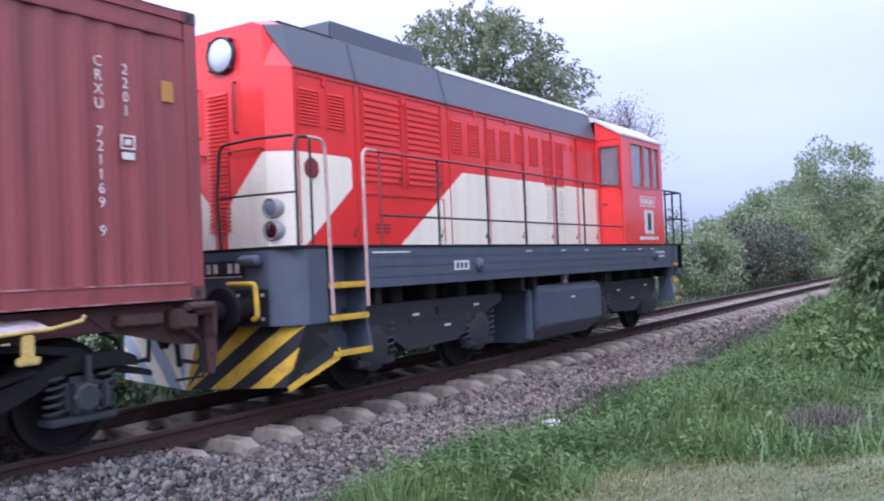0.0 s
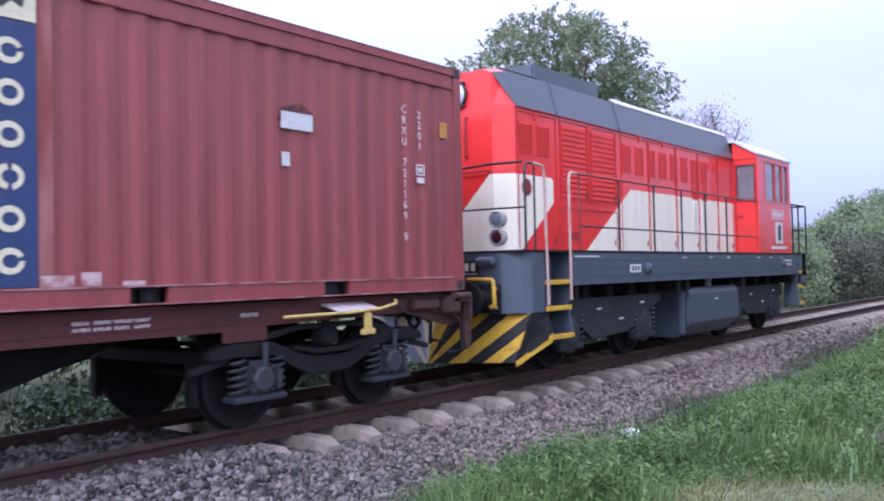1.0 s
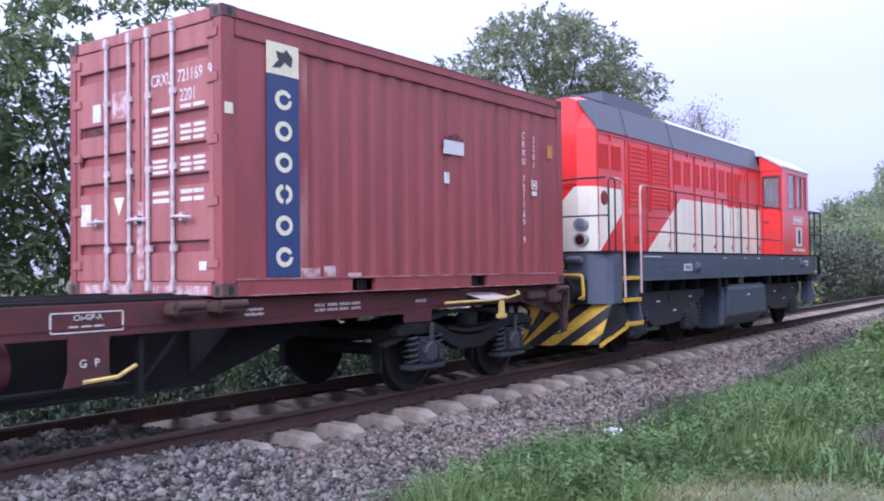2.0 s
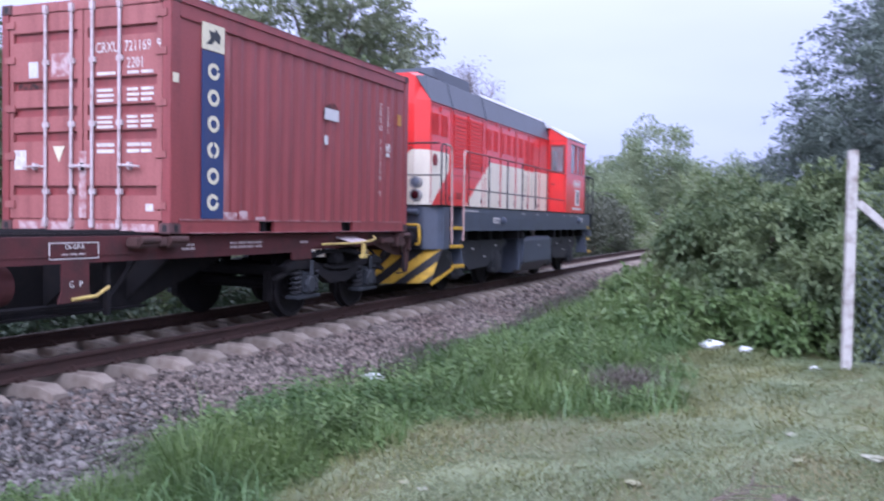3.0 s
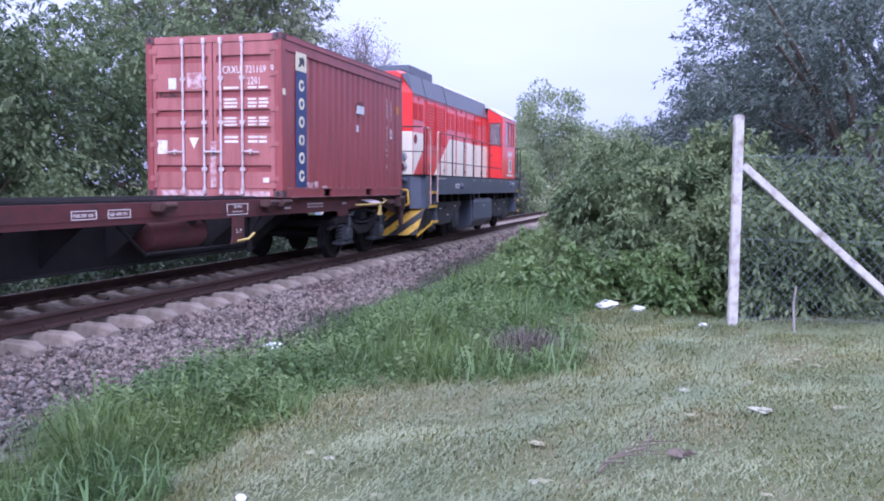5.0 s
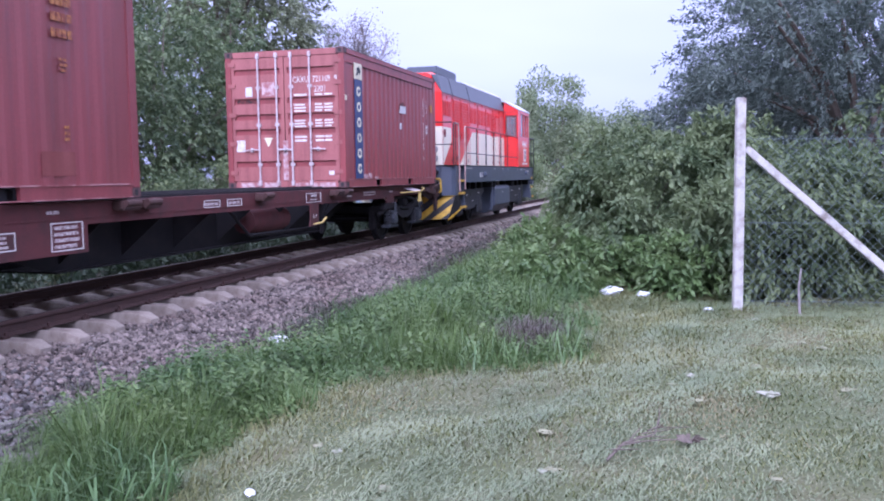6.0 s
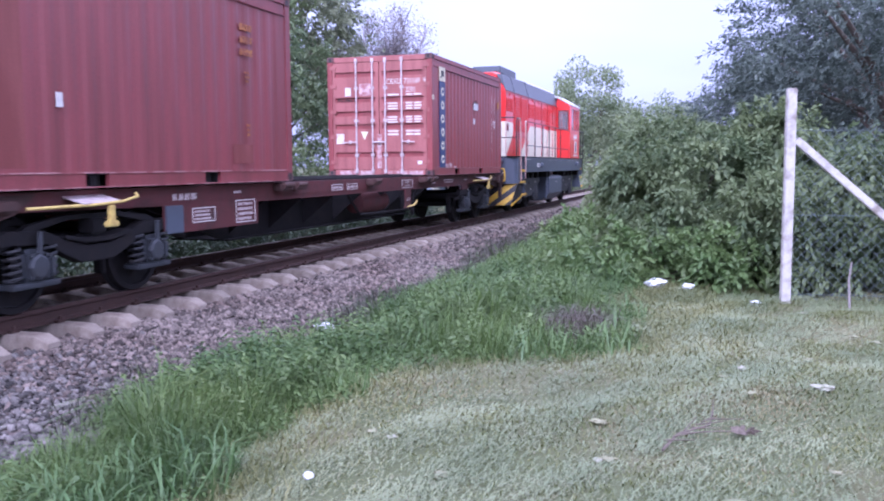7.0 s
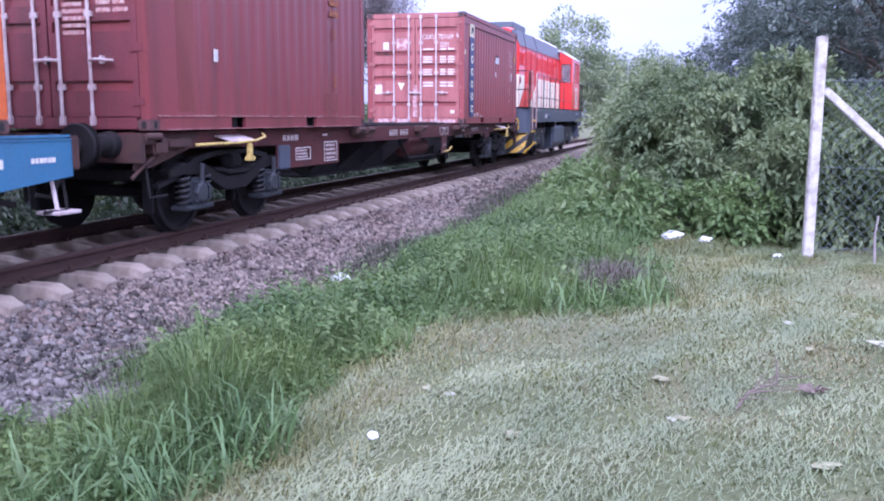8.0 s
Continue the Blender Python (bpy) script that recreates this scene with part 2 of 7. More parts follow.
M_LEAF_BACK = leaf_material("track_side_tree_leaves", (0.042, 0.075, 0.038), (0.205, 0.265, 0.125), 0.35, 0.6)
# olive green, lightened to paint in the haze before the tree
M_LEAF_OLIVE = leaf_material("olive_tree_leaves", (0.13, 0.165, 0.095), (0.28, 0.305, 0.19), 0.4)
M_LEAF_DARK = leaf_material("dark_tree_leaves", (0.07, 0.098, 0.085), (0.185, 0.23, 0.19), 0.3, 0.7)
M_LEAF_MID = leaf_material("shrub_leaves", (0.07, 0.112, 0.05), (0.27, 0.33, 0.155), 0.4, 0.6)
# distance haze is put into these paler leaf colours
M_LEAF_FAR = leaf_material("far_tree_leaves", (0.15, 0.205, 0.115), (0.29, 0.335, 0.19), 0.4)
M_LEAF_PALE = leaf_material("pale_thin_leaves", (0.24, 0.22, 0.23), (0.36, 0.34, 0.34), 0.4, 0.8)
# dark green-brown; shade inside the far thicket is put into the colour
M_LEAF_SHADE = leaf_material("brown_undergrowth_leaves", (0.055, 0.068, 0.045), (0.125, 0.135, 0.09), 0.25)


# ---- mesh helpers ----
def finish(name, bm, mat, parent=None, label="", smooth=False):
    bmesh.ops.recalc_face_normals(bm, faces=bm.faces[:])
    me = bpy.data.meshes.new(name)
    bm.to_mesh(me)
    bm.free()
    me.materials.append(mat)
    if smooth:
        me.shade_smooth()
        me.set_sharp_from_angle(angle=radians(40))
    ob = new(name, me)
    if parent is not None:
        ob.parent = parent
    return tagged(ob, label) if label else ob


def part(name, bm, mat, parent, label="", smooth=False):
    return finish(name, bm, mat, parent, label, smooth)


def share(ob, m, parent=None):
    """Another object on the same mesh."""
    o = new(ob.name.split(".")[0], ob.data)
    o.parent = parent or ob.parent
    o.matrix_basis = m
    if "label" in ob:
        o["label"] = ob["label"]
    return o


def box(bm, x0, x1, y0, y1, z0, z1, bevel=0.0):
    b = bmesh.new()
    bmesh.ops.create_cube(b, size=1)
    for v in b.verts:
        v.co = Vector(((x0 + x1) / 2 + v.co.x * (x1 - x0), (y0 + y1) / 2 + v.co.y * (y1 - y0), (z0 + z1) / 2 + v.co.z * (z1 - z0)))
    if bevel:
        bmesh.ops.bevel(b, geom=b.edges[:], offset=bevel, segments=2, affect="EDGES")
    join(bm, b)


def join(bm, b):
    vs = [bm.verts.new(v.co) for v in b.verts]
    b.verts.index_update()
    for f in b.faces:
        bm.faces.new([vs[v.index] for v in f.verts])
    b.free()


def prism(bm, outline, lo, hi, plane="xz", bevel=0.0):
    """An outline in a plane, drawn out along the third axis from lo to hi."""
    def at(p, k):
        return {"xz": (p[0], k, p[1]), "yz": (k, p[0], p[1]), "xy": (p[0], p[1], k)}[plane]
    b = bmesh.new()
    a, c = [b.verts.new(at(p, lo)) for p in outline], [b.verts.new(at(p, hi)) for p in outline]
    b.faces.new(a), b.faces.new(c[::-1])
    for i in range(len(outline)):
        j = (i + 1) % len(outline)
        b.faces.new((a[i], c[i], c[j], a[j]))
    if bevel:
        bmesh.ops.bevel(b, geom=b.edges[:], offset=bevel, segments=2, affect="EDGES")
    join(bm, b)


def tube(bm, pts, r, n=8, r2=None):
    """A round bar along points; r2: the radius at its far end."""
    pts = [Vector(p) for p in pts]
    rings = []
    for i, p in enumerate(pts):
        d = (pts[min(i + 1, len(pts) - 1)] - pts[max(i - 1, 0)]).normalized()
        u = d.orthogonal().normalized() if i == 0 else (rings_u - d * rings_u.dot(d)).normalized()
        rings_u, v = u, d.cross(u)
        k = r if r2 is None else r + (r2 - r) * i / (len(pts) - 1)
        rings.append([bm.verts.new(p + (u * math.cos(2 * math.pi * j / n) + v * math.sin(2 * math.pi * j / n)) * k) for j in range(n)])
    for a, b in zip(rings, rings[1:]):
        for j in range(n):
            bm.faces.new((a[j], a[(j + 1) % n], b[(j + 1) % n], b[j]))
    bm.faces.new(rings[0][::-1]), bm.faces.new(rings[-1])


def turned(bm, profile, centre, axis="y", n=24):
    """A turned body: profile of (radius, distance along the axis)."""
    def at(r, h, a):
        c, s = r * math.cos(a), r * math.sin(a)
        p = {"y": (c, h, s), "x": (h, c, s), "z": (c, s, h)}[axis]
        return Vector(centre) + Vector(p)
    rings = [[bm.verts.new(at(r, h, 2 * math.pi * j / n)) for j in range(n)] for r, h in profile]
    for a, b in zip(rings, rings[1:]):
        for j in range(n):
            bm.faces.new((a[j], a[(j + 1) % n], b[(j + 1) % n], b[j]))
    bm.faces.new(rings[0][::-1]), bm.faces.new(rings[-1])


def from_arrays(name, verts, faces, mat, parent=None):
    """A mesh straight from arrays of points and of equal-sized faces."""
    me = bpy.data.meshes.new(name)
    k = faces.shape[1]
    me.vertices.add(len(verts))
    me.vertices.foreach_set("co", np.ascontiguousarray(verts, dtype=np.float32).ravel())
    me.loops.add(faces.size)
    me.loops.foreach_set("vertex_index", faces.astype(np.int32).ravel())
    me.polygons.add(len(faces))
    me.polygons.foreach_set("loop_start", np.arange(0, faces.size, k, dtype=np.int32))
    me.update(calc_edges=True)
    me.validate()
    me.materials.append(mat)
    ob = new(name, me)
    ob.parent = parent
    return ob


def lettering(name, text, size, mat, parent, m, label="", spacing=1.0):
    """Words in the built-in font, as a thin mesh. m puts the text's x-y plane in its parent's space."""
    cu = bpy.data.curves.new(name, "FONT")
    cu.body, cu.size, cu.extrude, cu.space_character = text, size, 0.0015, spacing
    cu.align_x, cu.align_y = "CENTER", "CENTER"
    cu.resolution_u = 2
    tmp = bpy.data.objects.new(name, cu)
    me = bpy.data.meshes.new_from_object(tmp)
    bpy.data.objects.remove(tmp)
    me.materials.clear()
    me.materials.append(mat)
    ob = new(name, me)
    ob.parent, ob.matrix_basis = parent, m
    return tagged(ob, label) if label else ob


def empty(name, label, category, group="", kind=""):
    return tagged(new(name), label, category, group, kind)


rng = np.random.default_rng(7)


# ---- ground, track ----
def height(x, y):
    """Height of the ground over the whole land."""
    y = np.asarray(y, dtype=float)
    z = np.interp(y, [-60, -12, -4.8, -3.6, -2.7, -2.2, -1.55, -1.3, 1.3, 1.6, 2.5, 3.6, 6, 60],
                  [-0.1, -0.22, -0.25, -0.38, -0.57, -0.52, -0.36, -0.32, -0.32, -0.34, -0.62, -0.75, -0.6, -0.2])
    x = np.asarray(x, dtype=float)
    z = z + 0.15 * np.clip((5.7 - x) / 0.5, 0, 1) * np.clip((1.62 - np.abs(y)) / 0.3, 0, 1)     # ballast heaped over the sleepers
    return z - 0.065 * np.clip((x - 8) / 3.2, 0, 1) * np.clip((-5.2 - y) / 1.2, 0, 1)


def bumps(x, y):
    return 0.035 * np.sin(x * 1.7 + 1.3 * np.sin(y * 1.1)) * np.cos(y * 1.9 + 0.7 * np.sin(x * 0.8)) + 0.02 * np.sin(x * 4.1 + y * 3.3)


def grid_mesh(name, xs, ys, mat, rough=1.0, lift=0.0):
    X, Y = np.meshgrid(xs, ys, indexing="ij")
    Z = height(X, Y) + bumps(X, Y) * rough * np.clip((np.abs(Y) - 1.2) / 1.5, 0.15, 1) + lift
    nx, ny = X.shape
    idx = np.arange(nx * ny).reshape(nx, ny)
    f = np.stack([idx[:-1, :-1], idx[1:, :-1], idx[1:, 1:], idx[:-1, 1:]], -1).reshape(-1, 4)
    ob = from_arrays(name, np.stack([X, Y, Z], -1).reshape(-1, 3), f, mat)
    ob.data.shade_smooth()
    return ob


def ground():
    xs = np.concatenate([[-2000, -600, -200, -80], np.arange(-40, 60, 0.35), [70, 90, 130, 200, 400, 900, 2500]])
    ys = np.concatenate([[-2000, -500, -150, -60, -35], np.arange(-25, 14, 0.3), [16, 20, 30, 60, 150, 500, 2000]])
    tagged(grid_mesh("ground", xs, ys, M_SOIL), "turf and soil on both sides of the track", "ground", kind="structure")
    xs = np.concatenate([[-300, -100], np.arange(-30, 70, 0.25), [90, 150, 400]])
    ys = np.concatenate([np.linspace(-3.0, 3.0, 60)])
    tagged(grid_mesh("ballast_bed", xs, ys, M_BALLAST, lift=0.02), "bed of crushed pinkish-grey stone under the sleepers", "ballast", kind="structure")


def rail_profile(y):
    return [(y + a, b) for a, b in ((-0.036, -0.012), (-0.028, 0), (0.028, 0), (0.036, -0.012), (0.034, -0.04), (0.009, -0.052), (0.009, -0.125), (0.07, -0.145), (0.07, -0.16), (-0.07, -0.16), (-0.07, -0.145), (-0.009, -0.125), (-0.009, -0.052), (-0.034, -0.04))]


def track():
    t = empty("railway_track", "single railway track with rusty rails on concrete sleepers", "railway track", kind="structure")
    for y in (-0.755, 0.755):
        bm = bmesh.new()
        prism(bm, rail_profile(y), -300, 400, "yz")
        part("rail", bm, M_RUST, t, "rust-brown steel rail")
        bm = bmesh.new()
        box(bm, -300, 400, y - 0.026, y + 0.026, 0.0005, 0.003)
        part("rail_head", bm, M_RAILTOP, t, "dull worn running surface")
    bm = bmesh.new()
    # the sleeper dips in the middle and its ends slope away
    b = bmesh.new()
    sec = [(-1.3, -0.235, 0.8), (-1.16, -0.172, 1.0), (-0.5, -0.165, 1.0), (-0.25, -0.205, 0.9), (0.25, -0.205, 0.9), (0.5, -0.165, 1.0), (1.16, -0.172, 1.0), (1.3, -0.235, 0.8)]
    rings = [[b.verts.new((sx * w, y, z)) for sx, z in ((-0.105, zt), (0.105, zt), (0.148, -0.37), (-0.148, -0.37))] for y, zt, w in sec]
    for a, c in zip(rings, rings[1:]):
        for j in range(4):
            b.faces.new((a[j], a[(j + 1) % 4], c[(j + 1) % 4], c[j]))
    b.faces.new(rings[0]), b.faces.new(rings[-1][::-1])
    bmesh.ops.bevel(b, geom=[e for e in b.edges if e.calc_length() > 0.1], offset=0.007, segments=1, affect="EDGES")
    join(bm, b)
    first = part("sleeper", bm, M_SLEEPER, t, "weathered concrete sleeper with rust stains")
    first.matrix_basis = pose(-8.0, 0, 0)
    bm = bmesh.new()
    for s in (-1, 1):
        box(bm, -0.06, 0.06, s * 0.085 - 0.03, s * 0.085 + 0.03, -0.165, -0.135, 0.008)
        turned(bm, [(0.018, 0), (0.018, 0.05), (0.01, 0.055)], (0, s * 0.1, -0.15), "z", 8)
    clip = part("rail_clip", bm, M_RUST, t, "rusty rail fastening")
    clip.matrix_basis = pose(-8.0, -0.755, 0)
    x, k = -7.39, 0
    while x < 75:
        m = pose(x + random.uniform(-0.02, 0.02), random.uniform(-0.02, 0.02), random.uniform(-0.006, 0.006), 0, 0, random.uniform(-1.2, 1.2))
        share(first, m)
        if x < 26:
            for y in (-0.755, 0.755):
                share(clip, pose(x, y, 0))
        x += 0.61


def stones():
    """Loose crushed stone over the ballast, denser close by."""
    base = bmesh.new()
    bmesh.ops.create_cube(base, size=1.35)
    bmesh.ops.triangulate(base, faces=base.faces[:])
    bv = np.array([v.co[:] for v in base.verts])
    bf = np.array([[v.index for v in f.verts] for f in base.faces])
    base.free()
    spots = []
    for x0, x1, y0, y1, n, size in ((1.5, 9, -3.0, -1.0, 23000, 0.019), (9, 17, -3.2, -1.2, 13000, 0.023), (17, 34, -3.0, -1.2, 4800, 0.036),
                                    (1.0, 14, -0.7, 0.7, 4500, 0.032), (14, 30, -0.7, 0.7, 1800, 0.04), (2, 16, 0.9, 2.6, 2600, 0.036), (-6, 1.5, -3, 2.5, 2500, 0.03), (3.75, 5.1, -3.55, -2.6, 1900, 0.024), (1.0, 6.2, -1.7, 0.7, 8500, 0.024)):
        p = np.stack([rng.uniform(x0, x1, n), rng.uniform(y0, y1, n), np.full(n, size)], 1)
        # fewer towards the toe of the slope
        keep = rng.random(n) < np.where((p[:, 0] > 3.7) & (p[:, 0] < 5.1), 0.9, np.interp(p[:, 1], [-3.2, -2.5, -2.1], [0.12, 0.75, 1.0]))
        spots.append(p[keep])
    p = np.concatenate(spots)
    n = len(p)
    off = (np.mod(p[:, 0] + 8.0 + 0.305, 0.61) - 0.305)
    sc = p[:, 2] * np.clip(rng.lognormal(-0.08, 0.42, n), 0.3, 2.2)
    ang = rng.uniform(0, 2 * np.pi, (n, 3))
    ca, sa = np.cos(ang), np.sin(ang)
    stretch = np.stack([rng.uniform(0.8, 1.4, n), rng.uniform(0.7, 1.1, n), rng.uniform(0.5, 0.85, n)], 1)
    jag = 1 + rng.uniform(-0.3, 0.25, (n, len(bv)))
    v = bv[None] * jag[..., None] * stretch[:, None] * sc[:, None, None]
    for k, (i, j) in enumerate(((0, 1), (1, 2), (0, 2))):
        if k:
            lim = 0.6
            c, s = np.cos((ang[:, k] - np.pi) * lim * 0.5), np.sin((ang[:, k] - np.pi) * lim * 0.5)
        else:
            c, s = ca[:, 0], sa[:, 0]
        a, b = v[..., i].copy(), v[..., j].copy()
        v[..., i], v[..., j] = a * c[:, None] - b * s[:, None], a * s[:, None] + b * c[:, None]
    z = height(p[:, 0], p[:, 1]) + bumps(p[:, 0], p[:, 1]) * np.clip((np.abs(p[:, 1]) - 1.2) / 1.5, 0.15, 1) + 0.025 + sc * 0.25
    z -= np.where((np.abs(off) < 0.15) & (np.abs(p[:, 1]) < 1.32) & (p[:, 0] > 5.4), 0.3, 0)
    v += np.stack([p[:, 0], p[:, 1], z], 1)[:, None]
    # a darker stone colour between the rails, beyond x = 4.9
    between_rails = (np.abs(p[:, 1]) < 0.95) & (p[:, 0] > 4.9)
    grey = ~between_rails & (p[:, 0] + 0.5 * p[:, 1] + rng.normal(size=n) * 0.9 < 5.2)
    for name, pick, mat, label in (("ballast_stones", ~between_rails & ~grey, M_STONE, "loose crushed stones, grey and pinkish"), ("grey_ballast_stones", grey, M_GREYSTONE, "loose crushed stones, bluish grey"), ("oily_ballast_stones", between_rails, M_BEDSTONE, "dark stones between the rails")):
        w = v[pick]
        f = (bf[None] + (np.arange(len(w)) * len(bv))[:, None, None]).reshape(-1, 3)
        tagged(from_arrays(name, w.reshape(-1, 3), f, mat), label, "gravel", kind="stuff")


# ---- plants ----
def blades(name, xy, z, length, width, lean, mat, label, category, lying=False, lie=None):
    """Grass blades: a tapering strip of two steps, bent over; lie: the direction most of them fall in."""
    n = len(xy)
    a = rng.uniform(0, 2 * np.pi, n)
    side = np.stack([np.cos(a), np.sin(a), 0 * a], 1)
    b = rng.uniform(0, 2 * np.pi, n) if lie is None else lie + 0.55 * rng.normal(size=n) + np.pi * (rng.random(n) < 0.5)
    out = np.stack([np.cos(b), np.sin(b), 0 * b], 1) * lean[:, None]
    up = np.array([0, 0, 1.0])
    root = np.column_stack([xy, z])
    mid = root + (up * 0.6 + out * 0.25) * length[:, None]
    tip = root + (up * np.clip(1 - lean * 0.45, 0.1, 1)[:, None] + out * 0.9) * length[:, None]
    if lying:
        mid, tip = root + (up * 0.12 + out * 0.25) * length[:, None], root + (up * 0.02 + out * 0.5) * length[:, None]
        side = np.cross(out, up) / (lean[:, None] + 1e-6)
    w = side * width[:, None] / 2
    v = np.stack([root - w, root + w, mid + w * 0.8, mid - w * 0.8, tip], 1).reshape(-1, 3)
    i = (np.arange(n) * 5)[:, None]
    f = np.concatenate([i + [0, 1, 2], i + [0, 2, 3], i + [3, 2, 4]], 0)
    return tagged(from_arrays(name, v, f, mat), label, category, kind="stuff")


def leaf_cloud(centres, spread, per, size, droop=0.3, flat=1.0):
    """Folded leaves round the centres: points and faces."""
    n = len(centres) * per
    c = np.repeat(centres, per, axis=0)
    s = np.repeat(np.broadcast_to(spread, (len(centres),)), per)
    d = rng.normal(size=(n, 3))
    d *= np.minimum(1, 1.75 / np.linalg.norm(d, axis=1))[:, None] ** 1.5
    p = c + d * s[:, None] * np.array([1, 1, 0.75 * flat])
    axis = rng.normal(size=(n, 3)) + np.array([0, 0, -droop])
    axis /= np.linalg.norm(axis, axis=1)[:, None]
    nrm = rng.normal(size=(n, 3)) * 0.8 + np.array([0, 0, 1.0])
    sd = np.cross(axis, nrm)
    sd /= np.linalg.norm(sd, axis=1)[:, None] + 1e-9
    L = size * rng.uniform(0.6, 1.35, n)
    fold = np.cross(sd, axis)
    v = np.stack([p - axis * L[:, None] * 0.5, p + sd * (L * 0.27)[:, None] + fold * (L * 0.08)[:, None], p + axis * L[:, None] * 0.5, p - sd * (L * 0.27)[:, None] + fold * (L * 0.08)[:, None]], 1)
    i = (np.arange(n) * 4)[:, None]
    f = np.concatenate([i + [0, 1, 2], i + [0, 2, 3]], 1).reshape(-1, 3)
    return v.reshape(-1, 3), f


def spray_cloud(tips, centre, twigs, per, leaf, reach, droop, width=0.2):
    """Arching twigs that grow out from the clumps and carry hanging leaves: points and faces."""
    c = np.repeat(tips, twigs, axis=0) + rng.normal(size=(len(tips) * twigs, 3)) * reach * 0.45
    o = c - np.asarray(centre)
    o /= np.linalg.norm(o, axis=1)[:, None] + 1e-9
    o[:, 2] = o[:, 2] * 0.5 + 0.25
    o += rng.normal(size=o.shape) * 0.45
    o /= np.linalg.norm(o, axis=1)[:, None] + 1e-9
    bend = droop * rng.uniform(0.5, 1.5, len(c))
    n = len(c) * per
    c, o, bend = np.repeat(c, per, axis=0), np.repeat(o, per, axis=0), np.repeat(bend, per)
    u = rng.random(n)
    down = np.array([0, 0, -1.0])
    p = c + o * (u * reach)[:, None] + down * (u ** 2 * bend * reach)[:, None] + rng.normal(size=(n, 3)) * reach * 0.07
    axis = o * 0.7 + down * (0.25 + bend * u)[:, None] + rng.normal(size=(n, 3)) * 0.42
    axis /= np.linalg.norm(axis, axis=1)[:, None]
    sd = np.cross(axis, rng.normal(size=(n, 3)) * 0.45 + np.array([0, 0, 1.0]))
    sd /= np.linalg.norm(sd, axis=1)[:, None] + 1e-9
    L = leaf * rng.uniform(0.6, 1.35, n)
    fold = np.cross(sd, axis)
    w = (L * width)[:, None]
    v = np.stack([p, p + axis * (L * 0.45)[:, None] + sd * w + fold * w * 0.3, p + axis * L[:, None], p + axis * (L * 0.45)[:, None] - sd * w + fold * w * 0.3], 1)
    i = (np.arange(n) * 4)[:, None]
    f = np.concatenate([i + [0, 1, 2], i + [0, 2, 3]], 1).reshape(-1, 3)
    return v.reshape(-1, 3), f


def crown_points(n, centre, radii, fill=0.35, lumps=6, low=-0.75):
    """Places of clumps: near the skin of a lumpy ellipsoid, some inside."""
    d = rng.normal(size=(n * 2, 3))
    d /= np.linalg.norm(d, axis=1)[:, None]
    d = d[d[:, 2] > low][:n]
    lump = rng.normal(size=(lumps, 3))
    lump /= np.linalg.norm(lump, axis=1)[:, None]
    bulge = 0.76 + 0.38 * np.max(np.clip(d @ lump.T, 0, 1) ** 4, axis=1)
    r = bulge * np.where(rng.random(len(d)) < fill, rng.uniform(0.35, 0.9, len(d)), rng.uniform(0.85, 1.05, len(d)))
    return np.asarray(centre) + d * np.asarray(radii) * r[:, None]


def plant(name, label, category, base, crown, radii, clumps, per, leaf, mat, spread=0.35, trunk=0.16, limbs=9, group="", fill=0.35, low=-0.75, lumps=6, droop=0.3, spray=None):
    """A tree or shrub: base point, crown centre above it, crown radii; spray: twigs, leaves a twig, reach."""
    t = empty(name, label, category, group)
    t.location = base
    pts = crown_points(clumps, crown, radii, fill, lumps, low)
    if spray:
        v, f = spray_cloud(pts, (crown[0], crown[1], crown[2] - radii[2] * 0.5), spray[0], spray[1], leaf, spray[2], droop)
    else:
        v, f = leaf_cloud(pts, spread, per, leaf, droop)
    from_arrays("crown", v, f, mat, t)
    bm = bmesh.new()
    c = Vector(crown)
    fork = Vector((c.x * 0.4, c.y * 0.4, max(0.15, c.z - radii[2] * 0.75)))
    tube(bm, [(0, 0, -0.3), fork * 0.5 + Vector((0.05, 0.03, 0)), fork], trunk, 8, trunk * 0.75)
    for p in pts[rng.choice(len(pts), min(limbs, len(pts)), replace=False)]:
        p = Vector(p)
        mid = fork.lerp(p, 0.5) + Vector((0, 0, 0.12 * radii[2]))
        tube(bm, [fork - Vector((0, 0, 0.05)), mid, p], trunk * 0.5, 6, trunk * 0.1)
    part("trunk", bm, M_BARK, t)
    return t


# ---- planting ----
M_WITHERED = leaf_material("withered_stalks", (0.05, 0.04, 0.035), (0.14, 0.115, 0.095), 0.15)
M_HAY = leaf_material("cut_grass_wad", (0.13, 0.175, 0.085), (0.295, 0.335, 0.185), 0.15)
M_STRAWFRINGE = leaf_material("yellowed_grass", (0.105, 0.135, 0.045), (0.24, 0.235, 0.095), 0.25)
M_BROAD = leaf_material("broad_grass_blades", (0.06, 0.125, 0.04), (0.17, 0.265, 0.10), 0.3)
M_DRYMOWN = leaf_material("yellowed_mown_grass", (0.15, 0.135, 0.06), (0.27, 0.245, 0.125), 0.2)
M_PALEWEED = leaf_material("pale_weed_leaves", (0.08, 0.15, 0.045), (0.21, 0.28, 0.105), 0.35)
M_EDGE = leaf_material("dark_edge_growth", (0.03, 0.035, 0.022), (0.085, 0.085, 0.06), 0.2)


INNER = ([0, 3.9, 4.2, 4.7, 5.1, 6, 7, 8.1, 8.6, 9.3, 11, 14, 20, 30, 45], [-2.6, -2.75, -3.2, -3.2, -2.9, -2.65, -2.55, -2.55, -2.9, -3.05, -2.95, -3.2, -2.5, -2.2, -2.0])
